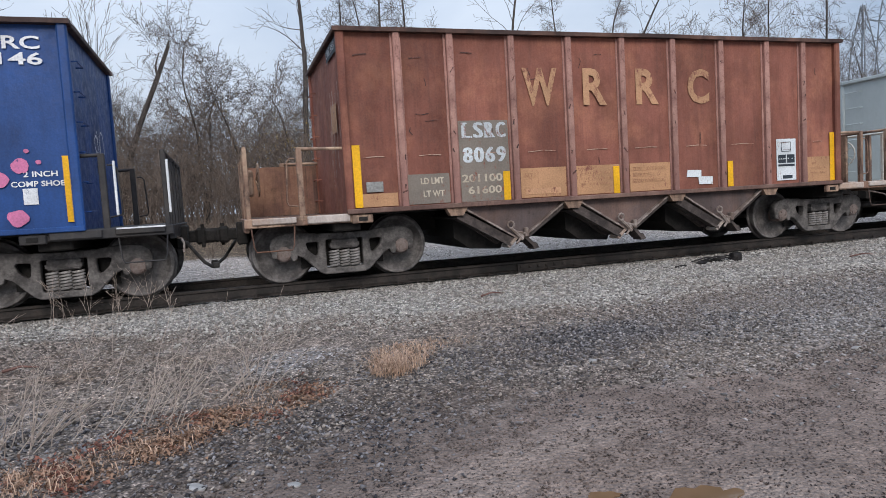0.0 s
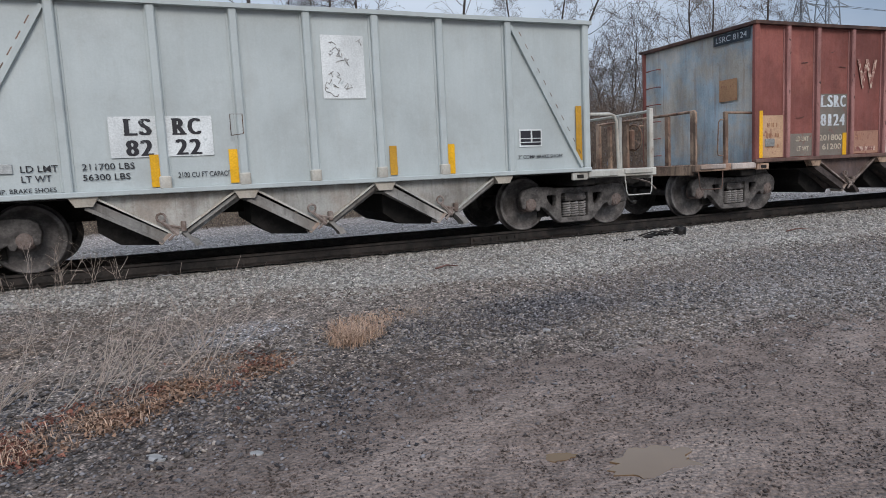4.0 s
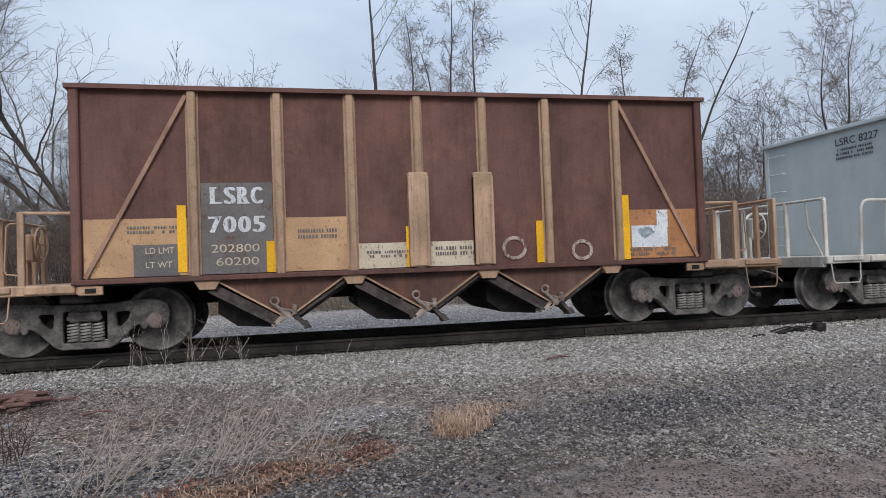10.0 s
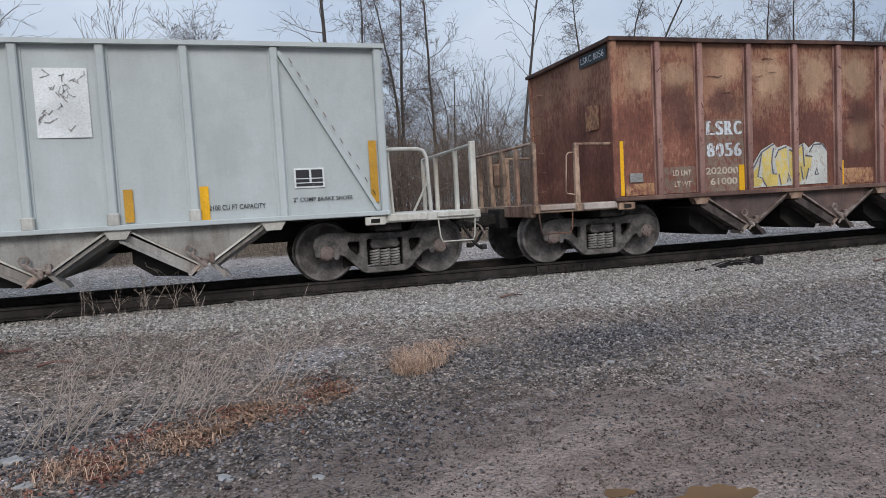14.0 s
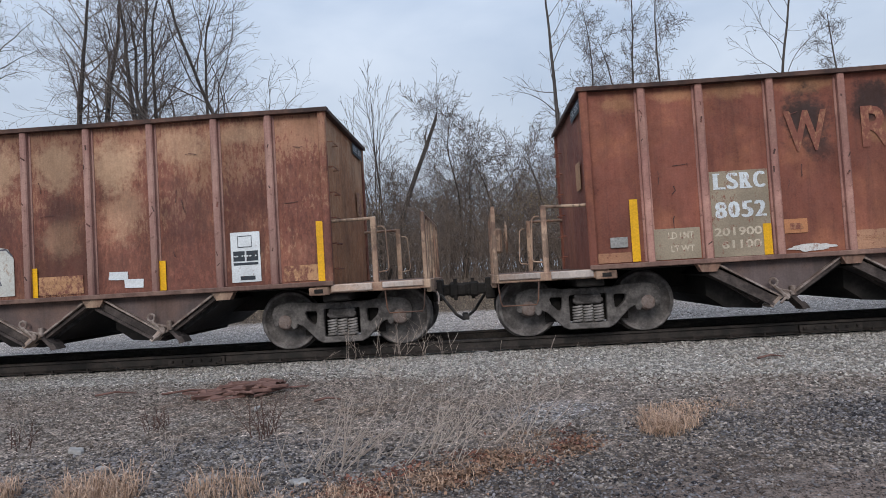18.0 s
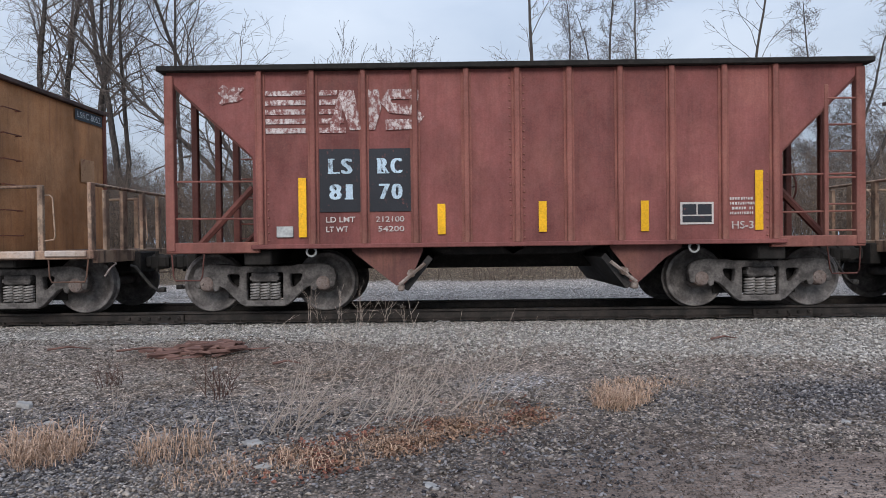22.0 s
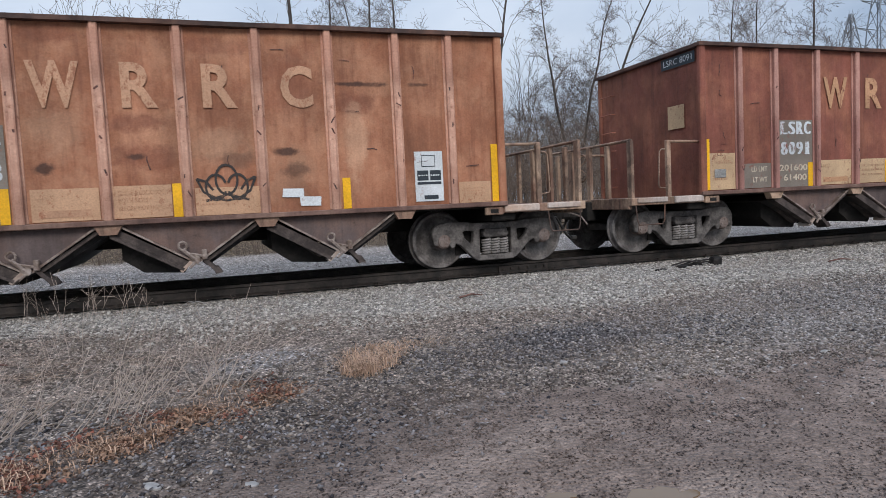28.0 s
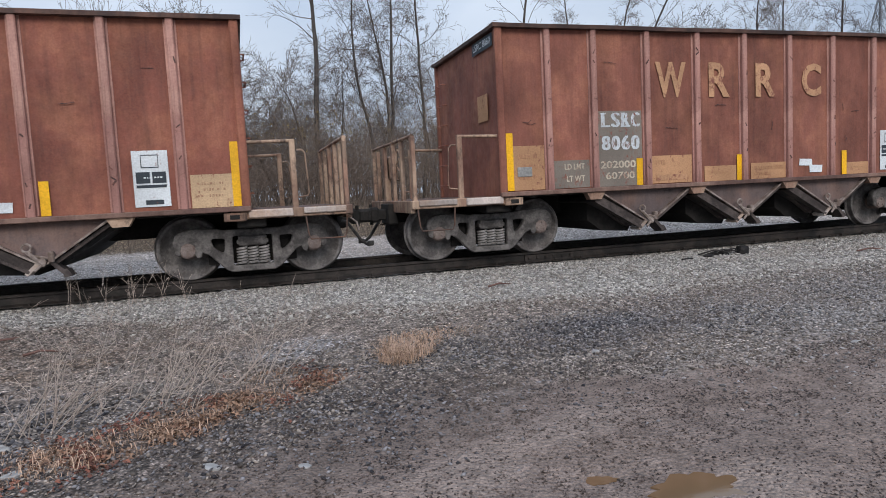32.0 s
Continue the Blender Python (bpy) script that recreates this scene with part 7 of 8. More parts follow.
def blue_hopper():
    car = thing("hopper_car", (0, TRACK_Y, RAIL_TOP), "deep blue hopper car with a black end platform", "railcar", "hopper cars of the train")
    paint = dict(main=(0.012, 0.052, 0.185), rust=(0.012, 0.044, 0.15), dark=(0.02, 0.03, 0.07), spread=0.25, streak=0.2, dirt=0.15, rough=0.45)
    blue = weathered("blue_sheet", **paint, seed=17)
    black = weathered("black_trim", (0.025, 0.025, 0.028), (0.05, 0.045, 0.042), (0.012, 0.012, 0.012), 18, rough=0.55)
    gondola_body(car, blue, blue, [-4.93, -3.0, -1.5, 0.0, 1.5, 2.9, 4.93], 3.6, 17, blue, 0.01, half=4.93)
    low = weathered("blue_bay", (0.05, 0.05, 0.06), (0.10, 0.08, 0.07), (0.03, 0.03, 0.03), 19)
    hopper_bays(car, low, black)
    end_platforms(car, black, black)
    underframe(car, TRUCK_X)
    white = worn_paint("blue_stencil", (0.70, 0.72, 0.74), paint["main"], 18, 0.1)
    pink = worn_paint("pink_spray", (0.52, 0.16, 0.30), paint["main"], 19, 0.1)
    for text, x0, x1, z0, z1 in (("LSRC", 3.96, 4.68, 3.24, 3.40), ("8146", 3.96, 4.70, 3.05, 3.20), ("2 INCH", 4.36, 4.74, 1.68, 1.75), ("COMP SHOES", 4.22, 4.86, 1.56, 1.63)):
        part("stencil_letters", lettering(text, x0, x1, z0, z1, YT, 0.02), white, car, "white stencil letters")
    for k, (x, z, r) in enumerate(((4.34, 1.82, 0.10), (4.54, 1.86, 0.03), (4.42, 2.0, 0.03), (4.26, 1.18, 0.12), (4.08, 1.66, 0.12))):
        part("pink_spot", blob(x, z, r, r * 0.9, k, YS, 18, 0.2), pink, car, "pink spray-paint spot")
    part("white_patch", plate(4.34, 4.50, 1.34, 1.54, YT), white, car)
    tall_bars(car, [(4.86, 1.10, 1.93)], YELLOW)
    scrawl = strokes([arc(-0.2, 2.2, 0.12, 0, 300), [(-0.1, 2.4), (-0.05, 1.95), (0.05, 2.35), (0.1, 1.9)], arc(0.25, 2.2, 0.16, -60, 260, 18, 0.22)], -4.99, 0.03).turned(Matrix.Rotation(radians(90), 4, "Z"))
    part("spray_scrawl", scrawl, white, car, "white spray scrawl")
    for x in (5.36, 5.99):
        part("white_grab_iron", Shape().box(x, x + 0.03, -1.53, -1.50, 1.15, 1.85, 0.008), white, car)
    part("white_edge", Shape().box(5.35, 5.93, -1.59, -1.585, 0.97, 0.99, 0.0), white, car)
    return car


# ---- the cars, in their order ----
TRAIN = [(-1, blue_hopper())]
first_car = wrrc_hopper("8069", ("201100", "61600"), 1, RED_BROWN, "red-brown rusty steel hopper car with tan faded lettering", (FADED_TAN, 0.3))
TRAIN.append((0, first_car))
TRAIN.append((1, white_hopper("8222", ("211700", "56300"), 31, "pale grey-white hopper car with a brown-stained end")))
deep = wrrc_hopper("8124", ("201800", "61200"), 2, DEEP_RED, "dark red hopper car with pale flaking letters", (FADED_WHITE, 0.75), patches=(0, 3, 4, 5),
                   patch_paint=((0, (0.46, 0.30, 0.19)), (3, (0.33, 0.18, 0.125)), (4, (0.50, 0.43, 0.37)), (5, (0.50, 0.44, 0.38))), drop=-0.1, strips=(-4.43, 0.16, 2.2), white=False,
                   field_at=((0, (-4.37, -3.83, 1.06, 1.86)), (4, (-0.87, -0.07, 1.05, 1.38)), (5, (0.22, 0.90, 1.06, 1.37))))
TRAIN.append((2, deep))
TRAIN.append((3, tan_post_hopper()))
TRAIN.append((4, white_hopper("8227", ("210300", "57700"), 33, "pale grey-white hopper car with black stencils")))
scaled = wrrc_hopper("8056", ("202000", "61000"), 3, SCALED, "heavily scaled rusty hopper car with yellow spray paint", (FADED_TAN, 0.9), wrrc=False, grey=(0.20, 0.15, 0.115), wear=0.9, patches=(0, 5, 9), panel_x=3.32,
                     strips=(-4.47, 0.07, 2.05), field_at=((5, (0.14, 0.83, 1.08, 1.35)), (9, (3.88, 4.40, 1.07, 1.30))))
TRAIN.append((5, scaled))
scorched = wrrc_hopper("8052", ("201900", "61100"), 4, SCORCHED, "burnt rust-brown hopper car with dark scorched patches", ((0.32, 0.16, 0.09), 0.85), grey=(0.27, 0.225, 0.165), patches=(0, 3, 4, 5, 9), strips=(-3.95, -0.13, 1.83), number_drop=-0.04,
                       patch_paint=((3, (0.42, 0.19, 0.09)), (4, (0.36, 0.20, 0.125)), (5, (0.30, 0.15, 0.10)), (0, (0.33, 0.17, 0.10))), field_at=((0, (-4.53, -4.02, 1.06, 1.20)), (3, (-1.87, -1.55, 1.33, 1.53)), (4, (-0.89, -0.07, 1.05, 1.32)), (5, (0.09, 0.92, 1.05, 1.31))))
TRAIN.append((6, scorched))
TRAIN.append((7, sloped_hopper()))
scrawled = wrrc_hopper("8033", ("201700", "61300"), 5, VIOLET, "rust-brown hopper car with white spray-painted scrawls", (FADED_TAN, 0.35), number_drop=-0.06, strips=(-4.43, -0.13, 1.82), field_at=((0, (-4.37, -3.84, 1.06, 1.62)),))
TRAIN.append((8, scrawled))
bleached = wrrc_hopper("8373", ("201600", "61400"), 6, ORANGE, "orange sun-bleached rusty hopper car with a black scrawl", ((0.43, 0.25, 0.155), 0.35), tan=(0.44, 0.27, 0.165), patches=(0, 1, 3, 4, 5, 9), notice=4, number_drop=-0.06,
                       strips=(-4.48, -0.13, 2.13), patch_paint=((1, (0.50, 0.36, 0.23)),), field_at=((3, (-1.83, -1.06, 1.06, 1.47)), (4, (-0.90, -0.20, 1.06, 1.48)), (5, (0.09, 0.92, 1.05, 1.42)), (9, (3.85, 4.37, 1.05, 1.37))))
TRAIN.append((9, bleached))
TRAIN.append((10, wrrc_hopper("8091", ("201600", "61400"), 7, BURNT, "rust-brown hopper car with tan letters and cream patches", (FADED_TAN, 0.3), tan=(0.47, 0.33, 0.2), strips=(-4.47, -0.14, 2.12), field_at=((0, (-4.42, -3.85, 1.06, 1.70)),))))
TRAIN.append((11, wrrc_hopper("8060", ("202000", "60700"), 8, RED_BROWN, "red-brown hopper car with blue-white stencils", (FADED_TAN, 0.35), patches=(0, 3, 4, 5, 7, 9), strips=(-4.43, -0.09, 2.27),
                              field_at=((0, (-4.37, -3.84, 1.06, 1.75)), (4, (-0.82, -0.16, 1.05, 1.31)), (5, (0.16, 0.92, 1.05, 1.33))))))
# the dark red car carries a blue and white notice low on its last panel, and a small pale bar beside it
notice_blue, notice_white = worn_paint("notice_blue", (0.10, 0.20, 0.34), (0.5, 0.5, 0.5), 51, 0.15), worn_paint("notice_white", (0.58, 0.57, 0.55), (0.3, 0.2, 0.17), 52, 0.25)
part("notice", plate(3.94, 4.37, 1.15, 1.47, YP), notice_white, deep, "white and blue printed notice")
part("notice_band", plate(3.96, 4.35, 1.27, 1.44, YT), notice_blue, deep, "blue printed band")
part("notice_writing", bars(3.98, 4.33, 1.17, 1.26, YT, 2, 91, 0.4), notice_blue, deep)
part("paper_tag", plate(4.11, 4.28, 1.49, 1.66, YP), notice_white, deep, "pale paper tag")
part("pale_bar", plate(3.32, 3.52, 1.14, 1.22, YP), notice_white, deep)
# the scorched car has a smeared white stroke low on its fourth panel
part("white_smear", blob(-1.50, 1.12, 0.27, 0.055, 4, YP, 30, 0.5), notice_white, scorched, "smeared white paint")

# a rusty sheet closes the far side of one platform, and pale runs mark the end wall behind it
part("side_plate", Shape().sheet(-5.95, -4.62, 1.0, 1.88, 1.40, 0.02, 0.01, 5), weathered("side_plate_rust", (0.12, 0.06, 0.045), (0.2, 0.11, 0.07), (0.05, 0.03, 0.025), 6, 0.5, 0.8, 0.4), first_car, "streaked rusty side plate")
rnd = random.Random(31)
runs = [[(u, z), (u + rnd.uniform(-0.02, 0.02), z - 0.5 * d), (u + rnd.uniform(-0.02, 0.02), z - d)] for u, z, d in ((rnd.uniform(0.5, 1.4), rnd.uniform(2.2, 2.9), rnd.uniform(0.3, 0.9)) for k in range(16))]
part("pale_run_scrawl", strokes(runs, -4.606, 0.016).turned(Matrix.Rotation(radians(-90), 4, "Z")), worn_paint("pale_runs", (0.42, 0.32, 0.26), RED_BROWN["main"], 4, 0.4), first_car, "pale drip marks")

# the dark red car's end is patched in pale blue and cream
blue_end = weathered("pale_blue_end", (0.34, 0.42, 0.47), (0.46, 0.42, 0.36), (0.24, 0.15, 0.10), 44, 0.5, 0.4, 0.4)
for o in deep.children:
    if o.name.startswith("end_wall") and sum(v.co.x for v in o.data.vertices) < 0:
        o.data.materials[0] = blue_end
        tagged(o, "pale blue and cream patched end wall")

# the trailing ends of three cars have weathered to orange
orange_end = weathered("orange_end", (0.36, 0.165, 0.07), (0.42, 0.21, 0.10), (0.16, 0.07, 0.04), 45, 0.4, 0.45, 0.3)
flaked_end = weathered("flaked_end", (0.30, 0.135, 0.065), (0.37, 0.19, 0.10), (0.13, 0.06, 0.038), 46, 0.4, 0.45, 0.4, flakes=0.45, pale=(0.46, 0.31, 0.20))
brown_end = weathered("brown_end", (0.20, 0.088, 0.052), (0.27, 0.12, 0.065), (0.10, 0.05, 0.038), 47, 0.4, 0.45, 0.3)
for car, rusted in ((scorched, orange_end), (scaled, flaked_end), (TRAIN[4][1], brown_end)):
    for o in car.children:
        if o.name.startswith("end_wall") and sum(v.co.x for v in o.data.vertices) > 0:
            o.data.materials[0] = rusted
            tagged(o, "orange-rusted end wall")

# spray paint
spray_white = worn_paint("spray_white", (0.62, 0.56, 0.5), (0.25, 0.12, 0.08), 5, 0.15)
part("spray_word", strokes([arc(-0.70, 1.86, 0.13, 0, 360, 20, 0.16), [(-0.36, 2.0), (-0.46, 2.02), (-0.53, 1.94), (-0.40, 1.85), (-0.38, 1.75), (-0.53, 1.71)], [(-0.12, 2.0), (-0.22, 2.02), (-0.28, 1.93), (-0.15, 1.85), (-0.12, 1.76), (-0.28, 1.71)]], YT, 0.045), spray_white, scrawled, "white spray-painted word")
part("peace_sign", strokes([arc(1.48, 1.89, 0.165, 0, 360, 24), [(1.48, 2.055), (1.48, 1.725)], [(1.48, 1.89), (1.37, 1.77)], [(1.48, 1.89), (1.59, 1.77)]], YT, 0.03), spray_white, scrawled, "white spray-painted peace sign")
W0, Z0 = 2.14, 1.66
part("spray_word", strokes([[(W0, Z0 + 0.25), (W0 + 0.07, Z0), (W0 + 0.12, Z0 + 0.16), (W0 + 0.18, Z0), (W0 + 0.24, Z0 + 0.24)], [(W0 + 0.26, Z0), (W0 + 0.31, Z0 + 0.17), (W0 + 0.36, Z0)], [(W0 + 0.39, Z0), (W0 + 0.40, Z0 + 0.17), (W0 + 0.47, Z0), (W0 + 0.48, Z0 + 0.18)], [(W0 + 0.50, Z0), (W0 + 0.55, Z0 + 0.18), (W0 + 0.60, Z0)]], YT, 0.025), spray_white, scrawled, "white spray-painted word")
Z0 = 1.30
part("spray_word", strokes([[(W0 - 0.02, Z0 + 0.22), (W0 + 0.16, Z0 + 0.26)], [(W0 + 0.08, Z0 + 0.24), (W0 + 0.07, Z0)], arc(W0 + 0.2, Z0 + 0.09, 0.07, 0, 360, 14), [(W0 + 0.31, Z0 + 0.2), (W0 + 0.30, Z0)], [(W0 + 0.42, Z0 + 0.2), (W0 + 0.31, Z0 + 0.08), (W0 + 0.44, Z0)], [(W0 + 0.48, Z0 + 0.09)] + arc(W0 + 0.53, Z0 + 0.09, 0.05, 0, 320, 10)], YT, 0.025), spray_white, scrawled, "white spray-painted word")
rays = [[(4.12 + 0.21 * math.cos(a), 1.68 + 0.25 * math.sin(a)), (4.12 + (0.27 + 0.05 * (k % 2)) * math.cos(a), 1.68 + (0.38 + 0.08 * (k % 3)) * math.sin(a))] for k, a in enumerate(0.48 * j + 0.1 for j in range(13))]
sun_mark = part("spray_sun", strokes([arc(4.12, 1.68, 0.17, 0, 360, 24, 0.2)], YT, 0.026), spray_white, scrawled, "white spray-painted sun")
for ray in rays:
    part("spray_ray", strokes([ray], YT, 0.024), spray_white, sun_mark)
black_spray = worn_paint("spray_black", (0.03, 0.026, 0.025), (0.2, 0.1, 0.05), 6, 0.1)
petals = [arc(0.50, 1.52, 0.14, 0, 360, 20, 0.2), arc(0.36, 1.42, 0.13, 20, 340, 18, 0.17), arc(0.64, 1.42, 0.13, -160, 160, 18, 0.17), [(0.12, 1.54), (0.2, 1.36), (0.36, 1.27), (0.5, 1.24), (0.66, 1.27), (0.8, 1.36), (0.88, 1.55)],
          [(0.12, 1.54), (0.24, 1.5), (0.32, 1.38)], [(0.88, 1.55), (0.76, 1.5), (0.68, 1.38)], [(0.22, 1.24), (0.5, 1.32), (0.78, 1.24)]]
part("spray_scrawl", strokes(petals, YT, 0.032), black_spray, bleached, "black spray-painted scrawl")
fill = worn_paint("spray_yellow", (0.56, 0.43, 0.12), (0.50, 0.48, 0.36), 7, 0.45)
edge = worn_paint("spray_violet", (0.10, 0.10, 0.125), (0.3, 0.24, 0.2), 8, 0.2)
pale_s = worn_paint("spray_pale", (0.48, 0.49, 0.46), (0.33, 0.27, 0.22), 9, 0.35)


def sprayed(points):
    return [(-1.91 + 0.00283 * (u - 100), 1.07 + 0.00283 * (372 - v)) for u, v in points]


part("spray_ground", Shape().prism(sprayed([(98, 368), (98, 250), (180, 140), (270, 98), (300, 128), (360, 112), (430, 138), (510, 103), (545, 135), (600, 98), (660, 112), (690, 165), (690, 362)]), YP, YP + 0.003), pale_s, scaled, "pale spray-painted ground of a scrawl")
for shape in ([(104, 362), (110, 275), (160, 235), (155, 310), (190, 318), (170, 362)], [(184, 330), (182, 165), (258, 122), (250, 285), (300, 292), (300, 362), (215, 366)], [(302, 290), (285, 205), (312, 145), (372, 128), (385, 280), (372, 350), (325, 360)],
              [(392, 280), (390, 150), (430, 165), (492, 122), (500, 250), (478, 350), (412, 362)], [(512, 190), (570, 195), (560, 250), (500, 345), (490, 330)]):
    part("spray_shape", Shape().prism(sprayed(shape), YP - 0.003, YP), fill, scaled, "yellow spray-painted shape")
lines = ([(100, 275), (180, 155), (275, 105)], [(182, 155), (150, 300), (188, 314)], [(272, 130), (256, 210), (266, 290), (292, 290)], [(282, 192), (310, 142), (372, 124)], [(392, 142), (422, 158), (437, 205)], [(425, 158), (497, 113), (507, 252)],
         [(515, 182), (572, 192)], [(547, 165), (580, 117), (650, 113), (684, 150)], [(480, 250), (496, 332)], [(542, 262), (520, 332)], [(590, 303), (605, 265), (618, 303), (590, 305)], [(374, 345), (385, 285), (397, 340)], [(310, 290), (326, 360)], [(185, 318), (215, 366)])
for line in lines:
    part("spray_line", strokes([sprayed(line)], YT, 0.026), edge, scaled)
# pale welds left on the sheets of two cars
weld = worn_paint("weld_scuff", (0.42, 0.29, 0.22), (0.24, 0.1, 0.07), 12, 0.5)
for car, seed in ((first_car, 3),):
    rnd = random.Random(seed)
    for k in range(10):
        x0, x1 = EDGES[k] + 0.2, EDGES[k + 1] - 0.2
        part("weld_scuff", strokes([[(x0 + rnd.uniform(0, 0.1), 1.77), ((x0 + x1) / 2, 1.78 + rnd.uniform(-0.01, 0.01)), (x1 - rnd.uniform(0, 0.15), 1.775)]], YP, 0.012), weld, car, "pale weld scuff")


scratch = worn_paint("scratched_steel", (0.055, 0.03, 0.026), (0.16, 0.06, 0.045), 13, 0.5)
for order, car in TRAIN:
    if order in (0, 2, 5, 6, 8, 9, 10, 11):
        rnd = random.Random(70 + order)
        for k in range(16):
            b = rnd.randrange(10)
            x, z = rnd.uniform(EDGES[b] + 0.14, EDGES[b + 1] - 0.34), rnd.uniform(1.6, 3.3)
            if rnd.random() < 0.5:
                line = [(x, z), (x + rnd.uniform(0.06, 0.12), z + rnd.uniform(-0.02, 0.02)), (x + rnd.uniform(0.14, 0.24), z + rnd.uniform(-0.02, 0.03))]
            else:
                line = [(x, z), (x + rnd.uniform(-0.02, 0.03), z - rnd.uniform(0.04, 0.09)), (x + rnd.uniform(-0.03, 0.05), z - rnd.uniform(0.1, 0.2))]
            part("scratch", strokes([line], YP, rnd.uniform(0.008, 0.016)), scratch, car)
        for x in EDGES[1:-1]:
            for j in range(3):
                z = rnd.uniform(1.2, 3.3)
                part("post_nick", strokes([[(x + rnd.uniform(-0.045, 0.045), z), (x + rnd.uniform(-0.045, 0.045), z - rnd.uniform(0.03, 0.09))]], SIDE - 0.088, rnd.uniform(0.012, 0.026)), scratch, car)


# ---- small things on the ground ----
n = Nodes("dry_stalk", 0.85)
STALK = n.done(n.mix(n.island(), (0.20, 0.155, 0.13), (0.54, 0.45, 0.38)))
n = Nodes("dead_grass", 0.85)
GRASS = n.done(n.mix(n.island(), (0.22, 0.14, 0.098), (0.60, 0.42, 0.305)))
n = Nodes("fallen_leaf", 0.75)
LEAF = n.done(n.mix(n.span(n.noise(2.3, 3), 0.44, 0.56), n.mix(n.island(), (0.05, 0.028, 0.023), (0.25, 0.095, 0.064)), n.mix(n.island(), (0.08, 0.05, 0.036), (0.33, 0.20, 0.13))), n.noise(40), 0.3, 0.003)
n = Nodes("rotten_wood", 0.9)
rw = n.noise(22, 5, 0.6, n.shift((0, 0, 0), (0.15, 1, 1)))
ROTTEN = n.done(n.mix(n.span(rw, 0.3, 0.7), (0.085, 0.045, 0.038), (0.20, 0.115, 0.095)), rw, 0.6, 0.01)
n = Nodes("flat_stone", 0.8)
fs = n.noise(7, 6, 0.65)
FLATSTONE = n.done(n.mix(n.span(fs, 0.3, 0.7), (0.20, 0.195, 0.19), (0.36, 0.35, 0.34)), fs, 0.4, 0.01)

WEED = dict(levels=2, kids=(4, 1), step=(0.06, 0.05, 0.05), wander=(0.06, 0.09, 0.12), lift=(-0.005, 0.01, 0.02), bare=(0.25, 0.2, 0.2), angle=((25, 60), (25, 50)), ratio=((0.25, 0.5), (0.4, 0.6)), shrink=0.5, taper=0.6, thick=0.7, thin=0.0015)


def weed(x, y, stems, height, seed, lean=0.35, r=0.0028, material=None, tip=0.0):
    rnd = random.Random(seed)
    ob = thing("weed", (x, y, ground_height(x, y)), "dead dark red-brown weed" if material else "dry leafless weed with thin pale stalks", "weed", "dry weeds beside the lane")
    for k in range(stems):
        out, s = [], Shape()
        a = rnd.uniform(0, 6.283)
        q = rnd.uniform(0, 0.1)
        w = rnd.uniform(0.05, lean)
        grow(rnd, (q * math.cos(a), q * math.sin(a), -0.02), (w * math.cos(a) + tip, w * math.sin(a), 1), height * rnd.uniform(0.5, 1.0), r, 0, WEED, out)
        for level, pts, radii in out:
            s.tube(pts, radii, 3, False)
        part("stalk", s, material or STALK, ob)


rnd = random.Random(4)
for k in range(25):
    u = rnd.random()
    weed(-1.45 + 1.55 * u + rnd.gauss(0, 0.16), 4.55 + 0.75 * u + rnd.gauss(0.15, 0.2), rnd.randint(2, 4), rnd.uniform(0.3, 0.95), 100 + k, 0.9, 0.0044, tip=0.5)
for x, y, st, h in ((-1.15, 5.4, 2, 0.85), (-1.0, 5.9, 1, 0.9), (-0.35, 5.7, 2, 0.55), (-2.79, 5.17, 5, 0.35), (-4.87, 6.41, 4, 0.6), (0.1, 5.5, 2, 0.4), (-1.5, 6.6, 2, 0.4)):
    weed(x, y, st, h, int(x * 100 + 900), 0.6)
for k in range(9):
    weed(-1.5 + rnd.gauss(0, 0.55), 9.5 + rnd.gauss(0, 0.15), 2, rnd.uniform(0.4, 1.0), 300 + k, 0.6, 0.0036)
weed(-1.15, 6.95, 2, 1.05, 420, 0.18)
n = Nodes("dark_stalk", 0.85)
DARK_STALK = n.done(n.mix(n.island(), (0.05, 0.028, 0.024), (0.12, 0.065, 0.05)))
for x, y, h in ((-2.17, 5.69, 0.42), (-2.1, 5.8, 0.35), (-3.35, 6.14, 0.3), (-3.25, 6.2, 0.25), (-4.4, 5.7, 0.3)):
    weed(x, y, 7, h, int(x * 90 + 700), 0.6, 0.005, DARK_STALK)


def tuft(x, y, blades, height, spread, seed, label="tuft of dead tan grass"):
    rnd, s = random.Random(seed), Shape()
    for k in range(blades):
        a, q = rnd.uniform(0, 6.283), spread * math.sqrt(rnd.random())
        bx, by = q * math.cos(a), q * math.sin(a)
        h, out = height * rnd.uniform(0.25, 1.0), rnd.uniform(0.3, 1.7)
        d = rnd.uniform(0, 6.283)
        w = rnd.uniform(0.0015, 0.0032)
        px, py = -math.sin(d) * w, math.cos(d) * w
        zb = ground_height(x + bx, y + by) - ground_height(x, y) - 0.01
        ex, ey = math.cos(d) * out * h, math.sin(d) * out * h
        s.add([(bx - px, by - py, zb), (bx + px, by + py, zb), (bx + ex * 0.4 + px, by + ey * 0.4 + py, zb + h * 0.7), (bx + ex * 0.4 - px, by + ey * 0.4 - py, zb + h * 0.7), (bx + ex, by + ey, zb + h * rnd.uniform(0.55, 1.0))],
              [(0, 1, 2, 3), (3, 2, 4)])
    ob = thing("grass_tuft", (x, y, ground_height(x, y)), label, "grass", "dead grass tufts")
    part("blade_clump", s, GRASS, ob)


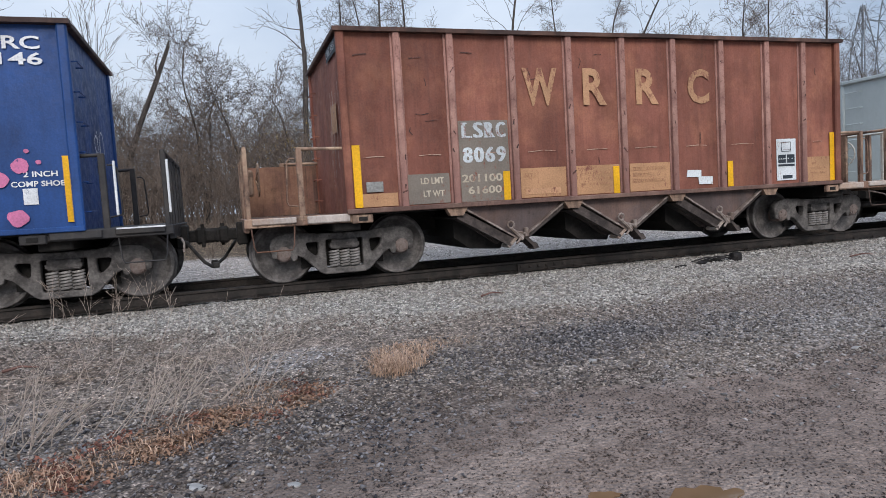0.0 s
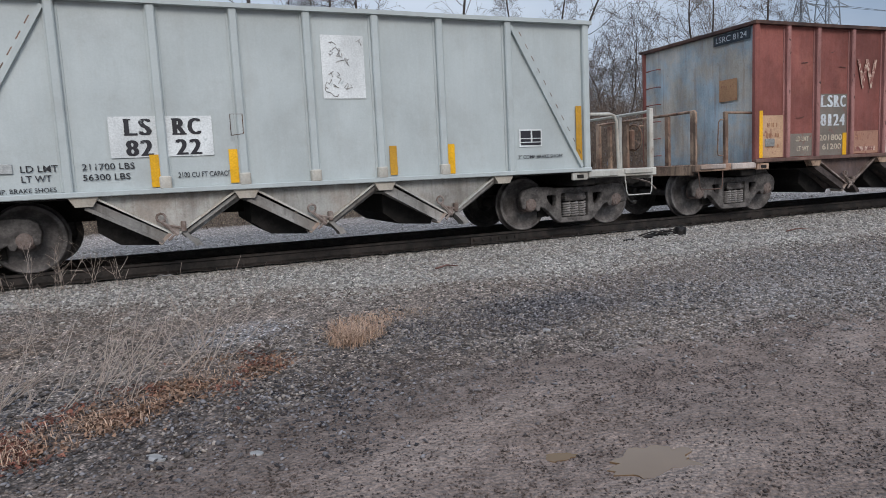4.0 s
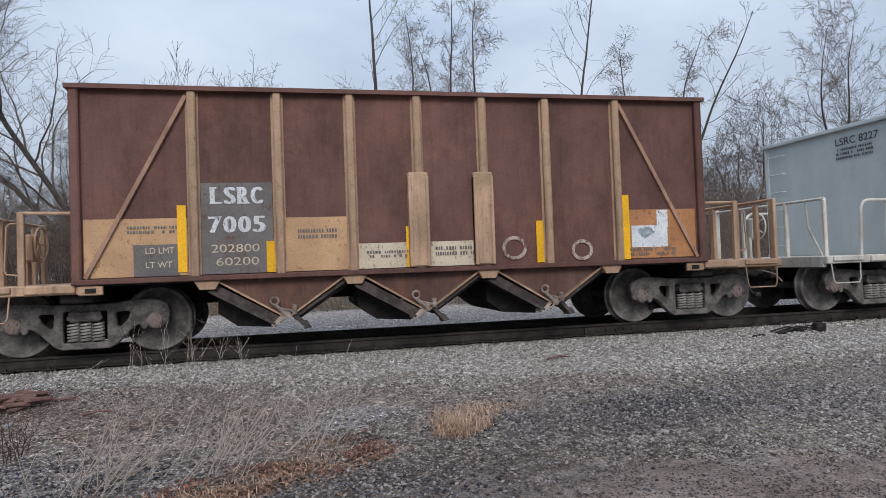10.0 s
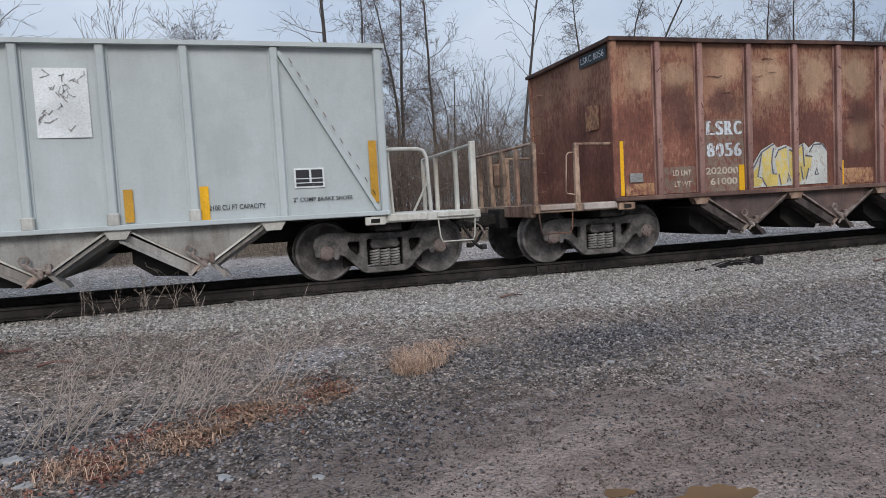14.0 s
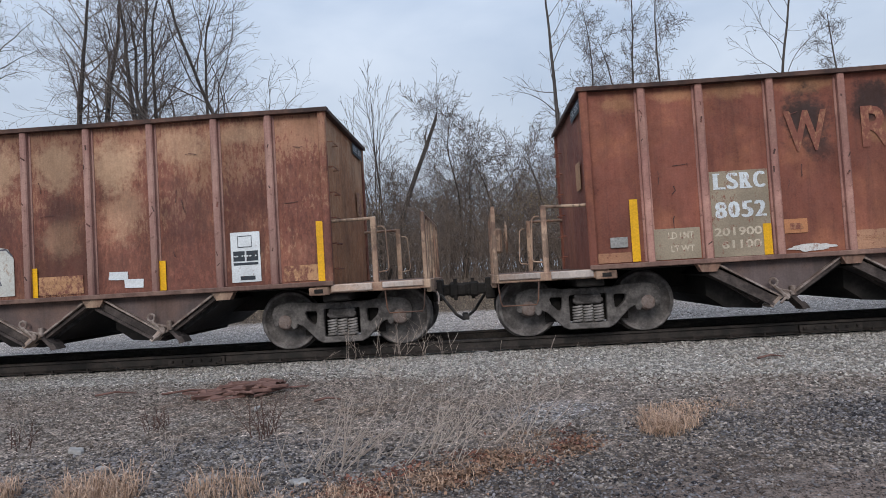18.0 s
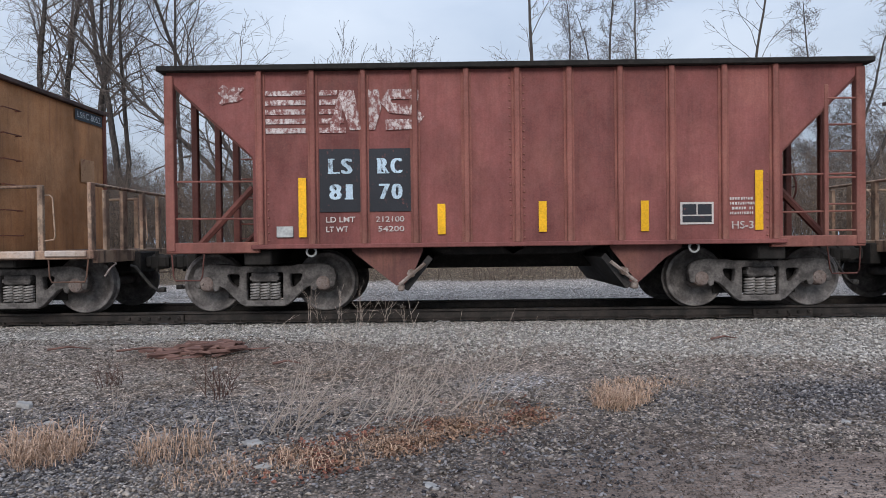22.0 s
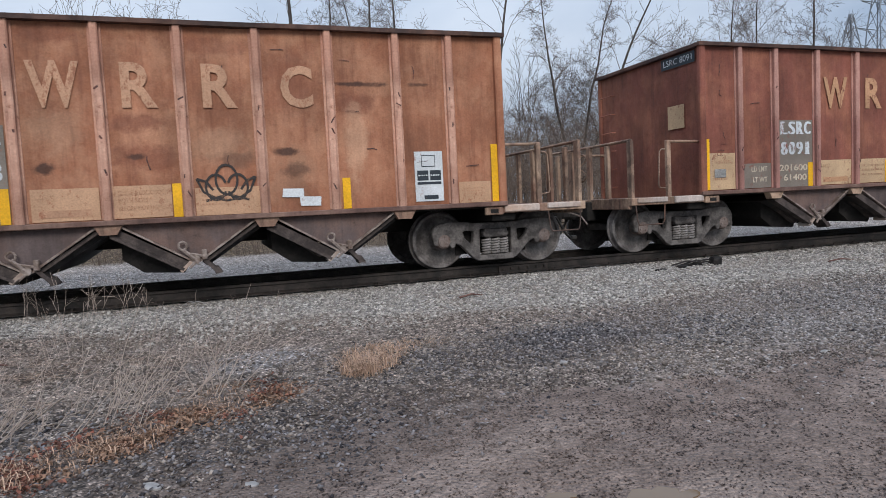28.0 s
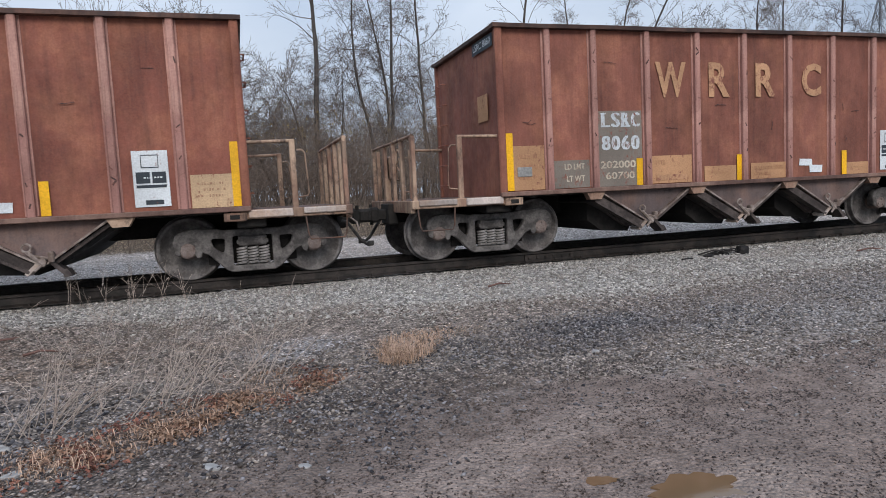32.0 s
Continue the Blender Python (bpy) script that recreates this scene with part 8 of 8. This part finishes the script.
for k, (x, y, b, h, sp) in enumerate(((1.27, 5.36, 380, 0.18, 0.17), (1.38, 5.56, 420, 0.15, 0.25), (1.5, 5.85, 380, 0.11, 0.28), (1.75, 6.05, 160, 0.07, 0.24), (1.7, 6.15, 260, 0.05, 0.26), (2.1, 6.22, 200, 0.045, 0.26), (-2.9, 4.47, 420, 0.24, 0.32), (-1.97, 4.36, 340, 0.2, 0.28),
                                       (-2.75, 4.25, 380, 0.18, 0.22), (-1.35, 4.2, 420, 0.06, 0.34), (-0.75, 4.42, 150, 0.1, 0.3), (-1.05, 4.16, 170, 0.11, 0.22), (-0.4, 4.5, 150, 0.1, 0.24), (0.0, 4.8, 80, 0.07, 0.26), (0.2, 5.3, 90, 0.07, 0.24), (-0.3, 4.85, 60, 0.05, 0.3), (0.45, 5.15, 50, 0.05, 0.25), (-1.6, 3.95, 300, 0.08, 0.26), (-3.7, 4.4, 420, 0.24, 0.22))):
    tuft(x, y, b, h, sp, 500 + k)

for k in range(16):
    u = (k + 0.5) / 16
    tuft(-1.25 + 1.75 * u, 4.06 + 1.1 * u + 0.12 * math.sin(k * 2.4), 70, 0.045 + 0.02 * math.sin(k * 1.7), 0.2, 560 + k, "matted flat dead grass among fallen leaves")

# fallen leaves caught along the shoulder
rnd, s = random.Random(12), Shape()
for k in range(9500):
    u = rnd.random()
    x, y = -1.2 + 1.75 * u + rnd.gauss(0, 0.15), 4.05 + 1.05 * u + rnd.gauss(0.1, 0.2)
    if noise.noise((x * 2.6, y * 2.6, 3)) < rnd.uniform(-0.3, 0.45):
        continue
    z = ground_height(x, y) + rnd.uniform(0.004, 0.022)
    a, r = rnd.uniform(0, 6.283), rnd.uniform(0.006, 0.021)
    ca, sa, t1, t2 = math.cos(a), math.sin(a), rnd.gauss(0, 0.4), rnd.gauss(0, 0.4)
    s.add([(x - ca * r, y - sa * r, z - t1 * r), (x - sa * r * 0.6, y + ca * r * 0.6, z + t2 * r * 0.6 + 0.006), (x + ca * r, y + sa * r, z + t1 * r), (x + sa * r * 0.6, y - ca * r * 0.6, z - t2 * r * 0.6 + 0.006)], [(0, 1, 2), (0, 2, 3)])
me = s.mesh("fallen_leaves")
me.materials.append(LEAF)
tagged(new("fallen_leaves", me), "rust-red fallen leaves along the lane shoulder", "leaves", kind="stuff")


def slab(name, x, y, sx, sy, sz, turn, seed, material, label, category, tilt=0.06, lift=0.0, group=""):
    """A broken flat piece with an uneven outline."""
    rnd = random.Random(seed)
    k = 9
    ring = [(sx * math.cos(6.283 * i / k) * rnd.uniform(0.6, 1.15), sy * math.sin(6.283 * i / k) * rnd.uniform(0.7, 1.1)) for i in range(k)]
    verts = [(a * 1.04, b * 1.04, -sz) for a, b in ring] + [(a * 1.02, b * 1.02, sz * 0.6) for a, b in ring] + [(a * 0.9, b * 0.9, sz + rnd.uniform(-0.2, 0.2) * sz) for a, b in ring]
    faces = [tuple(range(2 * k, 3 * k)), tuple(range(k - 1, -1, -1))]
    for r in (0, k):
        faces += [(r + i, r + (i + 1) % k, r + k + (i + 1) % k, r + k + i) for i in range(k)]
    me = Shape().add(verts, faces).mesh(name)
    me.materials.append(material)
    ob = new(name, me)
    ob.matrix_basis = Matrix.Translation((x, y, ground_height(x, y) + sz * (0.0 if name == "flat_stone" else 0.4) + lift)) @ Matrix.Rotation(turn, 4, "Z") @ Matrix.Rotation(tilt, 4, "X")
    return tagged(ob, label, category, group)


for k, (x, y, a, b, h) in enumerate(((-1.48, 4.55, 0.13, 0.09, 0.03), (-2.16, 4.62, 0.14, 0.08, 0.04), (-3.76, 5.56, 0.2, 0.1, 0.05), (-1.27, 4.1, 0.12, 0.08, 0.02), (-0.2, 3.75, 0.11, 0.07, 0.015), (4.98, 4.18, 0.11, 0.04, 0.02), (-4.6, 5.2, 0.16, 0.1, 0.05),
                                     (-3.2, 5.0, 0.1, 0.07, 0.03), (-1.9, 5.1, 0.09, 0.06, 0.02), (0.3, 3.6, 0.08, 0.05, 0.012), (2.9, 4.9, 0.07, 0.05, 0.02), (-2.6, 6.9, 0.14, 0.05, 0.03), (-5.6, 6.1, 0.2, 0.12, 0.06))):
    slab("flat_stone", x, y, a * 0.65, b * 0.65, h * 0.7, k * 1.3, 40 + k, FLATSTONE, "pale grey flat stone half set in gravel", "stone", 0.05, 0, "flat stones")

# a heap of rotted red-brown wood beside the ballast
rnd = random.Random(61)
for k in range(34):
    x, y = -2.98 + rnd.gauss(0, 0.3), 7.72 + rnd.gauss(0, 0.24)
    slab("broken_board", x, y, rnd.uniform(0.07, 0.3), rnd.uniform(0.03, 0.07), rnd.uniform(0.01, 0.022), rnd.gauss(0.1, 0.7), 80 + k, ROTTEN, "rotted red-brown broken board in a heap", "wood scrap", rnd.gauss(0, 0.5), rnd.uniform(0, 0.09), "rotted wood heap")
for k, (x, y, dx, dy) in enumerate(((-3.5, 8.1, 0.9, -0.15), (-3.1, 7.5, 0.8, 0.35), (-4.1, 7.8, 0.7, 0.1), (-5.0, 7.9, 0.5, 0.05), (-2.8, 7.4, 0.5, 0.6), (-2.0, 7.0, 0.3, 0.02), (3.2, 8.2, 0.35, 0.05), (9.6, 8.1, 0.5, -0.04))):
    z = ground_height(x, y)
    s = Shape().tube([(0, 0, 0.03), (dx * 0.5, dy * 0.5, 0.06), (dx, dy, 0.03)], [0.016, 0.013, 0.006], 5)
    ob = thing("stick", (x, y, z), "bare brown fallen stick", "stick", "fallen sticks")
    part("wood", s, ROTTEN, ob)
# black scrap by the rail
SCRAP = grimy_steel("scrap_iron", (0.012, 0.011, 0.011), (0.035, 0.03, 0.028), 5, 0.6, 0.3)
for k, (x, y, a, b, h, t) in enumerate(((8.2, 9.08, 0.17, 0.11, 0.09, 0.3), (7.8, 9.16, 0.22, 0.06, 0.03, -0.3), (7.5, 9.06, 0.14, 0.05, 0.03, 0.2), (7.0, 8.95, 0.12, 0.04, 0.02, 0.0))):
    slab("iron_scrap", x, y, a, b, h, t, 120 + k, SCRAP, "black oily iron scrap lying on ballast", "scrap", 0.15, 0.0, "iron scraps")
for k in range(3):
    x, y = 7.62 + 0.2 * k, 9.1
    ob = thing("iron_rod", (x, y, ground_height(x, y)), "black bent iron rod on the ballast", "scrap", "iron scraps")
    part("rod", Shape().tube([(-0.25, 0.06, 0.04), (0.0, 0.0, 0.1), (0.3, -0.08 + 0.05 * k, 0.05)], 0.014, 5), SCRAP, ob)
# a pale bent wire beside the rail
wire = thing("bent_wire", (-0.18, 9.75, 0.32), "pale bent wire lying on ballast", "wire")
part("strand", Shape().tube([(-0.12, 0, 0.0), (-0.05, 0.02, 0.05), (0.02, 0, 0.03), (0.08, -0.03, 0.045), (0.16, 0, 0.0)], 0.008, 5), FLATSTONE, wire)


# ---- what moves ----
PITCH, SHORT = 12.947, 1.719
FIRST, SPAN_HALF = 0.818, 5.493
ROLL_OUT = ((0, 0.000), (4, 17.310), (8, 34.630), (12, 52.037), (16, 69.338), (20, 86.541), (24, 103.987), (28, 121.241), (32, 138.458))


def travelled(t):
    return float(np.interp(t, [a for a, b in ROLL_OUT], [b for a, b in ROLL_OUT]))


def stand(order):
    """Where a car's middle is along the track when the clip starts."""
    x = FIRST + order * PITCH + SPAN_HALF
    return x - (SHORT / 2 - 0.05 if order == 7 else SHORT if order > 7 else 0.0)


def motions():
    for order, car in TRAIN:
        walk(car, [(t, Matrix.Translation((stand(order) - travelled(t), TRACK_Y, RAIL_TOP))) for t in (0, 4, 8, 12, 16, 20, 24, 28, 32)])
    steps = [4 * k / 30 for k in range(241)]
    turns = [Matrix.Rotation(-travelled(t) / WHEEL_R, 4, "Y") for t in steps]
    for wheel, x in ROLLING:
        walk(wheel, [(t, Matrix.Translation((x, 0, WHEEL_R)) @ m) for t, m in zip(steps, turns)])


motions()
